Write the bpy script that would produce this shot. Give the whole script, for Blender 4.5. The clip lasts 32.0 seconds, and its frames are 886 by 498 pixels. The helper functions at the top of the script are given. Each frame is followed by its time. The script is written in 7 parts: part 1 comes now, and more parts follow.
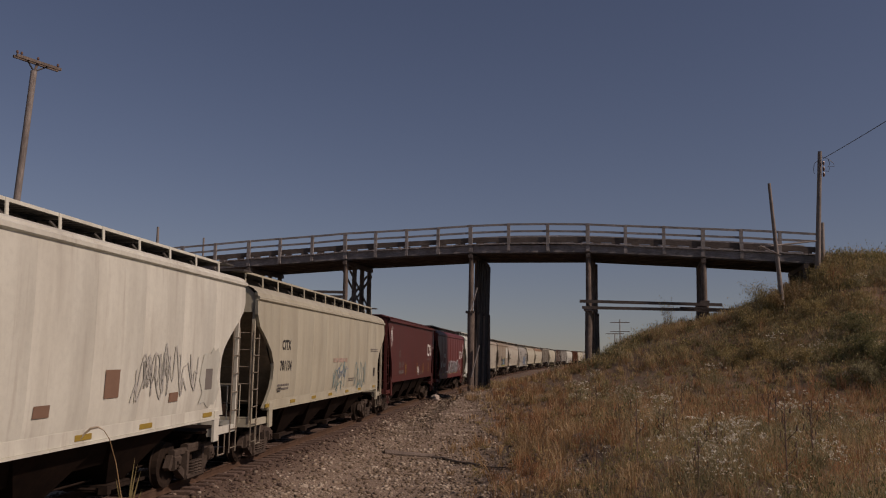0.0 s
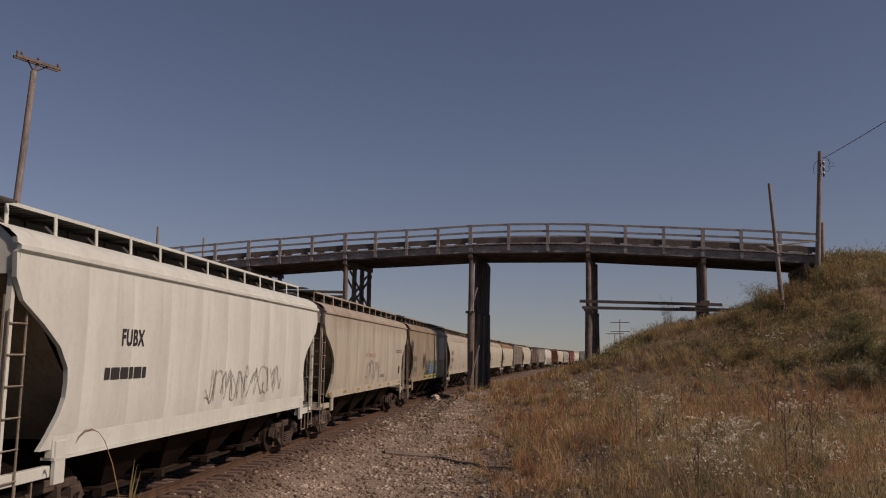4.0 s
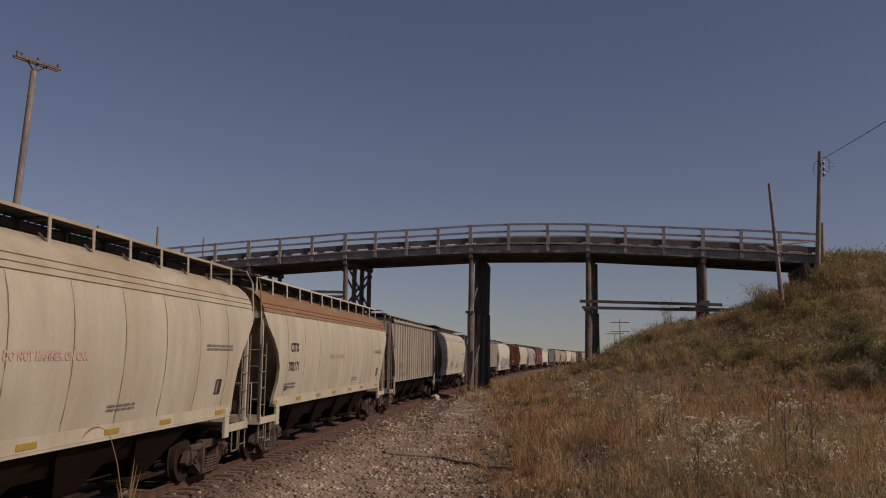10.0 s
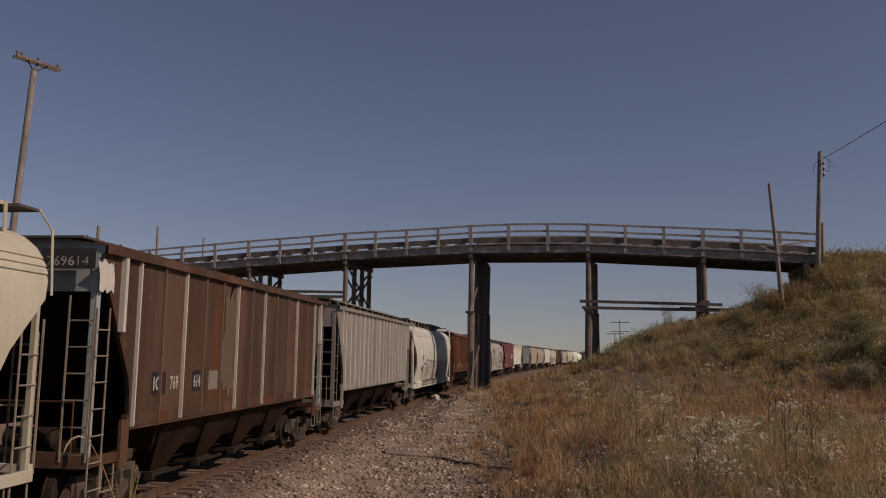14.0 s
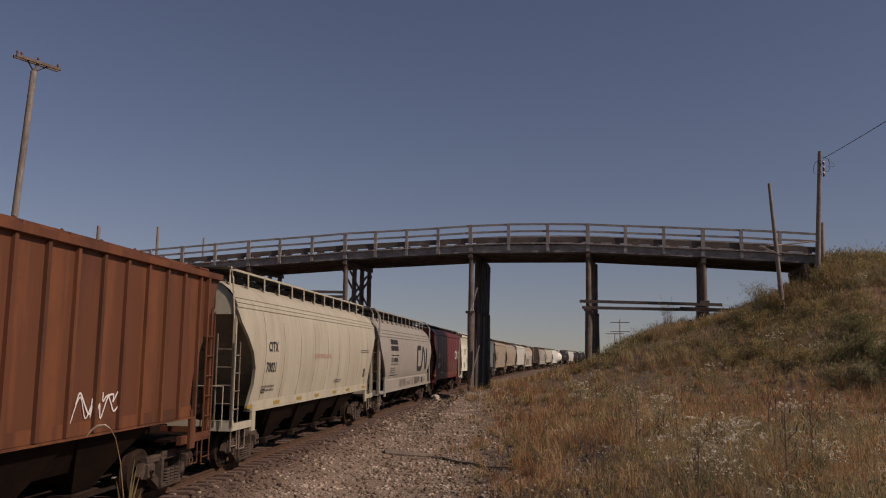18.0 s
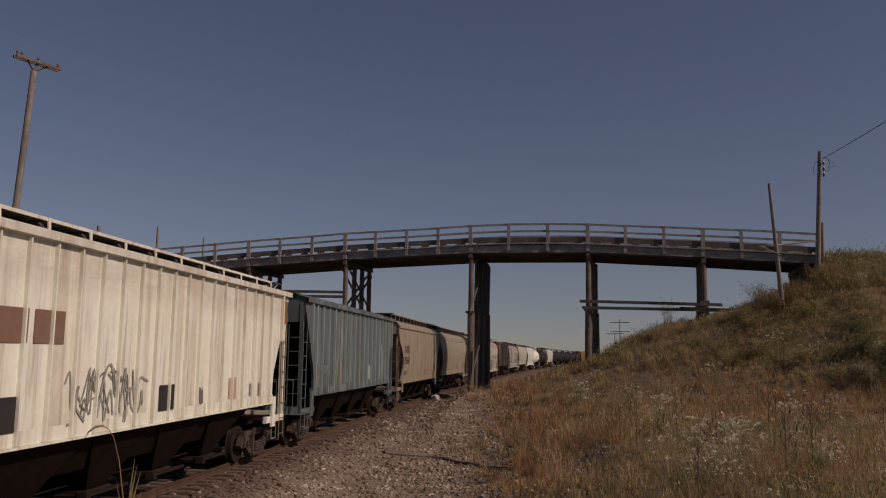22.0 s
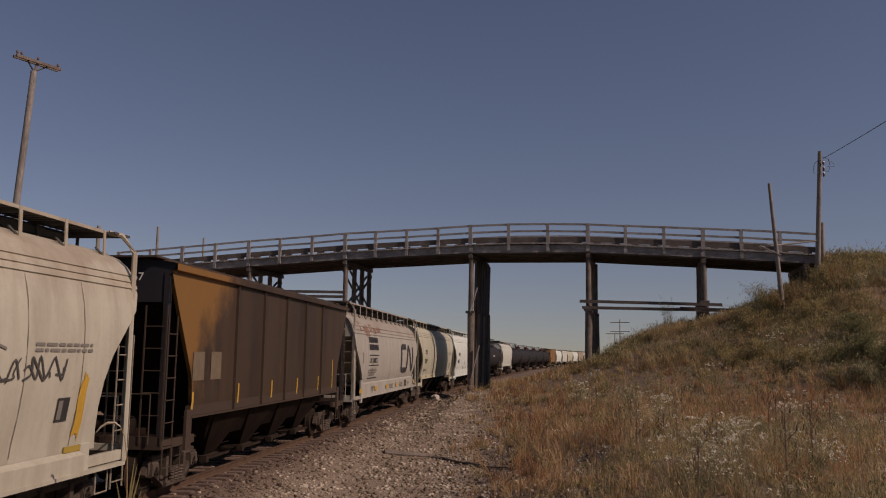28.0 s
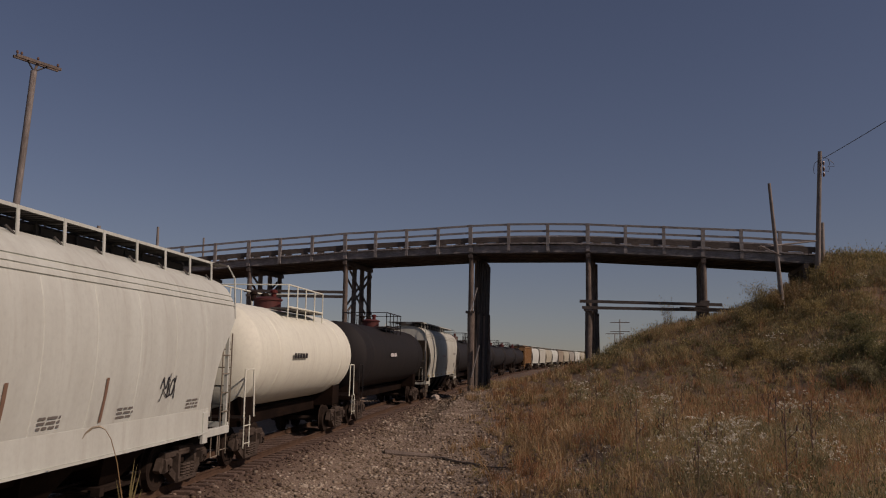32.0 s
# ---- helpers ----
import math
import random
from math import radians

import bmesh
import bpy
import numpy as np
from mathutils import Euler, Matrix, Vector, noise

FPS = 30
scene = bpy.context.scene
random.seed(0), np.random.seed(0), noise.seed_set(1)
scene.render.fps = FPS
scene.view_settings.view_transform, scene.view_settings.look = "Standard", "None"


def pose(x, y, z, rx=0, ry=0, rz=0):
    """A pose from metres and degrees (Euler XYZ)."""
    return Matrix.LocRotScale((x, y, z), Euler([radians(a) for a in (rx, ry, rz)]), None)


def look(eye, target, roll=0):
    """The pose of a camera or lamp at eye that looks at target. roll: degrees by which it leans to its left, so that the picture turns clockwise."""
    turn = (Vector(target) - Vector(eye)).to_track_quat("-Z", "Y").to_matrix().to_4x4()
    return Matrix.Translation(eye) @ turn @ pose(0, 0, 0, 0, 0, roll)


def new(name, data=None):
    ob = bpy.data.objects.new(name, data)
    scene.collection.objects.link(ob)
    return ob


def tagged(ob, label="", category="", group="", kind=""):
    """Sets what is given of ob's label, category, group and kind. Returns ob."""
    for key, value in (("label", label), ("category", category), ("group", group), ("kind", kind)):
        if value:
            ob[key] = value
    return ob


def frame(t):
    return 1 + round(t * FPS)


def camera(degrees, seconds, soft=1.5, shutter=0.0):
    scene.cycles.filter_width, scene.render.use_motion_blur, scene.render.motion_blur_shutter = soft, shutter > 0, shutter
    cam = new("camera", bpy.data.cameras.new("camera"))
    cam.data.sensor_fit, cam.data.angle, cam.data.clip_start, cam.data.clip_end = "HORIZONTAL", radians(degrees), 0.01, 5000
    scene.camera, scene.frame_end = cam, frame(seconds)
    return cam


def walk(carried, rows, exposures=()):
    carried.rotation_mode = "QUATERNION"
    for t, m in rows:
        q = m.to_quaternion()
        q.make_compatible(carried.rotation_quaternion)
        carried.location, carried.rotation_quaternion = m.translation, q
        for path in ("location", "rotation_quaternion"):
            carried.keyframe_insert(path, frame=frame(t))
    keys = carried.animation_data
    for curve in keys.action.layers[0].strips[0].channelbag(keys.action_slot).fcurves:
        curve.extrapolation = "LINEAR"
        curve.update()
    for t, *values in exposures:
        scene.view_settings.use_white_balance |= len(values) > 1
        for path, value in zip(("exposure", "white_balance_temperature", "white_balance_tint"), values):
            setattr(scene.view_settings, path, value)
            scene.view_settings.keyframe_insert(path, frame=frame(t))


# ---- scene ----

# ---- camera ----
EYE = (0.0, 0.0, 2.95)
YAW, PITCH, ROLL = radians(5.78), radians(7.37), 0.80
AIM = (EYE[0] - math.sin(YAW) * math.cos(PITCH), EYE[1] + math.cos(YAW) * math.cos(PITCH), EYE[2] + math.sin(PITCH))
cam = camera(56.8, 32.0, soft=1.1)
KELVIN, TINT = 7550, 31
STOPS = [(0, -0.31), (1, -0.17), (2, 0.05), (3, 0.05), (4.5, -0.06), (6, -0.14), (7, -0.10), (9, -0.11), (13, -0.11), (14, -0.04), (15.5, -0.10), (17, -0.17), (18, -0.04), (19, -0.13), (21, -0.11), (21.6, -0.16), (22, -0.34),
         (22.5, -0.16), (23, -0.04), (25, -0.04), (28, -0.04), (29, 0.0), (30, -0.13), (31, -0.24), (32, -0.39)]
walk(cam, [(0.0, look(EYE, AIM, ROLL)), (32.0, look(EYE, AIM, ROLL))], exposures=[(t, stops, KELVIN, TINT) for t, stops in STOPS])

# ---- world, sun, exposure ----
SUN_ELEV, SUN_AZ = radians(38), radians(111)      # azimuth from +Y towards +X
SUN = Vector((math.sin(SUN_AZ) * math.cos(SUN_ELEV), math.cos(SUN_AZ) * math.cos(SUN_ELEV), math.sin(SUN_ELEV)))
world = bpy.data.worlds.new("world")
scene.world = world
world.use_nodes = True
wn = world.node_tree.nodes
sky = wn.new("ShaderNodeTexSky")
sky.sky_type = "NISHITA"
sky.sun_disc = False
sky.sun_elevation, sky.sun_rotation = SUN_ELEV, SUN_AZ
sky.altitude, sky.air_density, sky.dust_density, sky.ozone_density = 300, 1.0, 0.75, 2.7
wn["Background"].inputs["Strength"].default_value = 0.057
world.node_tree.links.new(sky.outputs["Color"], wn["Background"].inputs["Color"])
# the pale band of the horizon sits a little lower than in clean air
dome = wn.new("ShaderNodeTexCoord")
lower = wn.new("ShaderNodeMapping")
lower.inputs["Location"].default_value = (0, 0, 0.035)
level = wn.new("ShaderNodeVectorMath")
level.operation = "NORMALIZE"
world.node_tree.links.new(dome.outputs["Generated"], lower.inputs["Vector"])
world.node_tree.links.new(lower.outputs["Vector"], level.inputs[0])
world.node_tree.links.new(level.outputs["Vector"], sky.inputs["Vector"])
sun_data = bpy.data.lights.new("sun", "SUN")
sun_data.energy, sun_data.angle, sun_data.color = 3.0, radians(0.53), (1.0, 0.93, 0.82)
sun = new("sun", sun_data)
sun.matrix_world = look(SUN * 200, (0, 0, 0))


# ---- materials ----
def socket(tree, a, b):
    tree.links.new(a, b)


def ramp(tree, fac, stops):
    n = tree.nodes.new("ShaderNodeValToRGB")
    e = n.color_ramp.elements
    while len(e) < len(stops):
        e.new(0.5)
    for el, (p, c) in zip(e, stops):
        el.position = p
        el.color = (c, c, c, 1) if isinstance(c, (int, float)) else (*c, 1)
    if fac is not None:
        socket(tree, fac, n.inputs["Fac"])
    return n.outputs["Color"]


def noise_tex(tree, vec, scale, detail=5, rough=0.6, stretch=None):
    if stretch:
        mp = tree.nodes.new("ShaderNodeMapping")
        mp.inputs["Scale"].default_value = stretch
        socket(tree, vec, mp.inputs["Vector"])
        vec = mp.outputs["Vector"]
    n = tree.nodes.new("ShaderNodeTexNoise")
    n.inputs["Scale"].default_value, n.inputs["Detail"].default_value, n.inputs["Roughness"].default_value = scale, detail, rough
    socket(tree, vec, n.inputs["Vector"])
    return n.outputs["Fac"]


def mix(tree, fac, a, b, blend="MIX"):
    n = tree.nodes.new("ShaderNodeMix")
    n.data_type, n.blend_type = "RGBA", blend
    for s, v in ((n.inputs[0], fac), (n.inputs[6], a), (n.inputs[7], b)):
        if isinstance(v, (int, float)):
            s.default_value = v
        elif isinstance(v, tuple):
            s.default_value = (*v, 1)
        else:
            socket(tree, v, s)
    return n.outputs[2]


def blank(name, rough=0.7, metal=0.0):
    m = bpy.data.materials.new(name)
    m.use_nodes = True
    t = m.node_tree
    b = t.nodes["Principled BSDF"]
    b.inputs["Roughness"].default_value, b.inputs["Metallic"].default_value = rough, metal
    return m, t, b


def coords(t, per_object=False):
    co = t.nodes.new("ShaderNodeTexCoord").outputs["Object"]
    if not per_object:
        return co
    info = t.nodes.new("ShaderNodeObjectInfo")
    add = t.nodes.new("ShaderNodeVectorMath")
    add.operation = "MULTIPLY_ADD"
    add.inputs[1].default_value = (1, 1, 1)
    comb = t.nodes.new("ShaderNodeCombineXYZ")
    mul = t.nodes.new("ShaderNodeMath")
    mul.operation = "MULTIPLY"
    mul.inputs[1].default_value = 83.0
    socket(t, info.outputs["Random"], mul.inputs[0])
    socket(t, mul.outputs[0], comb.inputs["X"])
    socket(t, mul.outputs[0], comb.inputs["Z"])
    socket(t, co, add.inputs[0])
    socket(t, comb.outputs[0], add.inputs[2])
    return add.outputs[0]


def bump(t, b, height, strength=0.3, dist=0.02):
    n = t.nodes.new("ShaderNodeBump")
    n.inputs["Strength"].default_value, n.inputs["Distance"].default_value = strength, dist
    socket(t, height, n.inputs["Height"])
    socket(t, n.outputs["Normal"], b.inputs["Normal"])


def painted(name, col, dirt=(0.16, 0.12, 0.085), dirt_amt=0.45, rust_amt=0.15, rust=(0.19, 0.075, 0.03), rough=0.55, high_rust=0.0, streaks=0.12, front=None, panels=None, wear=(), rusted=(3.75, 4.2, 0.32, 0.52)):
    """Weathered steel paint: streaked dirt, fine speckle, rust blooms."""
    m, t, b = blank(name, rough)
    b.inputs["Specular IOR Level"].default_value = 0.25
    co = coords(t, True)
    streak = noise_tex(t, co, 1.3, 5, 0.6, (1.4, 1.4, 0.22))
    cloud = noise_tex(t, co, 0.55, 5, 0.6)
    fine = noise_tex(t, co, 9, 6, 0.7)
    c = mix(t, ramp(t, streak, [(0.42, 0.0), (0.75, dirt_amt)]), col, dirt)
    c = mix(t, ramp(t, cloud, [(0.4, 0.0), (0.8, dirt_amt * 0.8)]), c, tuple(0.5 * (a + d) for a, d in zip(col, dirt)))
    c = mix(t, ramp(t, fine, [(0.3, 0.22), (0.55, 0.0)]), c, tuple(0.6 * a for a in col))
    blotch = noise_tex(t, co, 1.3, 8, 0.75)
    c = mix(t, ramp(t, blotch, [(0.66 - 0.2 * rust_amt, 0.0), (0.72 - 0.1 * rust_amt, min(1.0, rust_amt * 3))]), c, rust)
    runs = noise_tex(t, co, 3.2, 4, 0.55, (1.6, 0.6, 0.10))
    c = mix(t, ramp(t, runs, [(0.56, 0.0), (0.68, streaks)]), c, tuple(0.5 * (p + q) for p, q in zip(dirt, rust)))
    if panels:                                      # sheets weathered to another tone
        tone = noise_tex(t, co, 1.1, 3, 0.6, (1.0, 0.2, 0.04))
        c = mix(t, ramp(t, tone, [(0.42, 0.0), (0.56, 0.75)]), c, panels)
    for k, (tint, amount, width) in enumerate(wear):     # long runs down the side, sharp at their edges, broken up along their length
        run = noise_tex(t, co, 1.0, 5, 0.62, (width * 0.5 * (1 + 0.37 * k), 0.3, 0.09 + 0.04 * k))
        broken = noise_tex(t, co, 2.3 + k, 6, 0.7, (1, 1, 0.45))
        both = t.nodes.new("ShaderNodeMath")
        both.operation = "MULTIPLY"
        socket(t, ramp(t, run, [(0.50, 0.0), (0.60, 1.0)]), both.inputs[0])
        socket(t, ramp(t, broken, [(0.36, 0.25), (0.58, amount)]), both.inputs[1])
        c = mix(t, both.outputs[0], c, tint)
    if front:                                       # another coat of paint left on the leading end
        sp = t.nodes.new("ShaderNodeSeparateXYZ")
        socket(t, t.nodes.new("ShaderNodeTexCoord").outputs["Object"], sp.inputs[0])
        along = t.nodes.new("ShaderNodeMapRange")
        along.inputs["From Min"].default_value, along.inputs["From Max"].default_value = front[1], front[0]
        along.inputs["To Max"].default_value = 0.85
        socket(t, sp.outputs["X"], along.inputs["Value"])
        rise = t.nodes.new("ShaderNodeMath")
        rise.operation = "MULTIPLY_ADD"
        rise.inputs[1].default_value, rise.inputs[2].default_value = 0.16, -0.62
        socket(t, sp.outputs["Z"], rise.inputs[0])
        total = t.nodes.new("ShaderNodeMath")
        socket(t, along.outputs[0], total.inputs[0])
        socket(t, rise.outputs[0], total.inputs[1])
        patchy = t.nodes.new("ShaderNodeMath")
        patchy.operation = "MULTIPLY_ADD"
        patchy.inputs[1].default_value = 0.9
        socket(t, noise_tex(t, co, 1.6, 6, 0.65, (1, 1, 0.6)), patchy.inputs[0])
        socket(t, total.outputs[0], patchy.inputs[2])
        c = mix(t, ramp(t, patchy.outputs[0], [(0.70, 0.0), (1.35, 0.85)]), c, front[2])
    if high_rust:
        sep = t.nodes.new("ShaderNodeSeparateXYZ")
        socket(t, t.nodes.new("ShaderNodeTexCoord").outputs["Object"], sep.inputs[0])
        up = t.nodes.new("ShaderNodeMapRange")
        up.inputs["From Min"].default_value, up.inputs["From Max"].default_value = rusted[:2]
        socket(t, sep.outputs["Z"], up.inputs["Value"])
        n2 = noise_tex(t, co, 1.1, 6, 0.7, (0.5, 1, 1.6))
        mul = t.nodes.new("ShaderNodeMath")
        mul.operation = "MULTIPLY"
        socket(t, up.outputs[0], mul.inputs[0])
        socket(t, ramp(t, n2, [(rusted[2], 0.0), (rusted[3], high_rust)]), mul.inputs[1])
        c = mix(t, mul.outputs[0], c, rust)
    socket(t, c, b.inputs["Base Color"])
    bump(t, b, cloud, 0.12, 0.05)
    return m


def rusty(name, a, bcol, scale=2.0):
    m, t, b = blank(name, 0.85)
    b.inputs["Specular IOR Level"].default_value = 0.1      # dusty, hardly any sheen
    co = coords(t, True)
    n1 = noise_tex(t, co, scale, 7, 0.7)
    n2 = noise_tex(t, co, scale * 9, 4, 0.6)
    c = mix(t, ramp(t, n1, [(0.35, 0.0), (0.68, 1.0)]), a, bcol)
    c = mix(t, ramp(t, n2, [(0.3, 0.35), (0.6, 0.0)]), c, tuple(0.4 * v for v in a))
    socket(t, c, b.inputs["Base Color"])
    bump(t, b, n2, 0.25, 0.01)
    return m


def plain(name, col, rough=0.6, metal=0.0, vary=0.3):
    m, t, b = blank(name, rough, metal)
    co = coords(t, True)
    n = noise_tex(t, co, 6, 5, 0.65)
    socket(t, mix(t, ramp(t, n, [(0.3, vary), (0.7, 0.0)]), col, tuple(0.55 * v for v in col)), b.inputs["Base Color"])
    return m


def timber(name, a, bcol, grain=(3, 3, 3)):
    m, t, b = blank(name, 0.9)
    co = coords(t, True)
    g = noise_tex(t, co, 6, 6, 0.7, grain)
    big = noise_tex(t, co, 0.8, 4, 0.6)
    c = mix(t, ramp(t, g, [(0.35, 0.0), (0.65, 1.0)]), a, bcol)
    c = mix(t, ramp(t, big, [(0.35, 0.5), (0.65, 0.0)]), c, tuple(0.45 * v for v in a))
    socket(t, c, b.inputs["Base Color"])
    bump(t, b, g, 0.5, 0.02)
    return m


CREAM = (0.452, 0.44, 0.335)
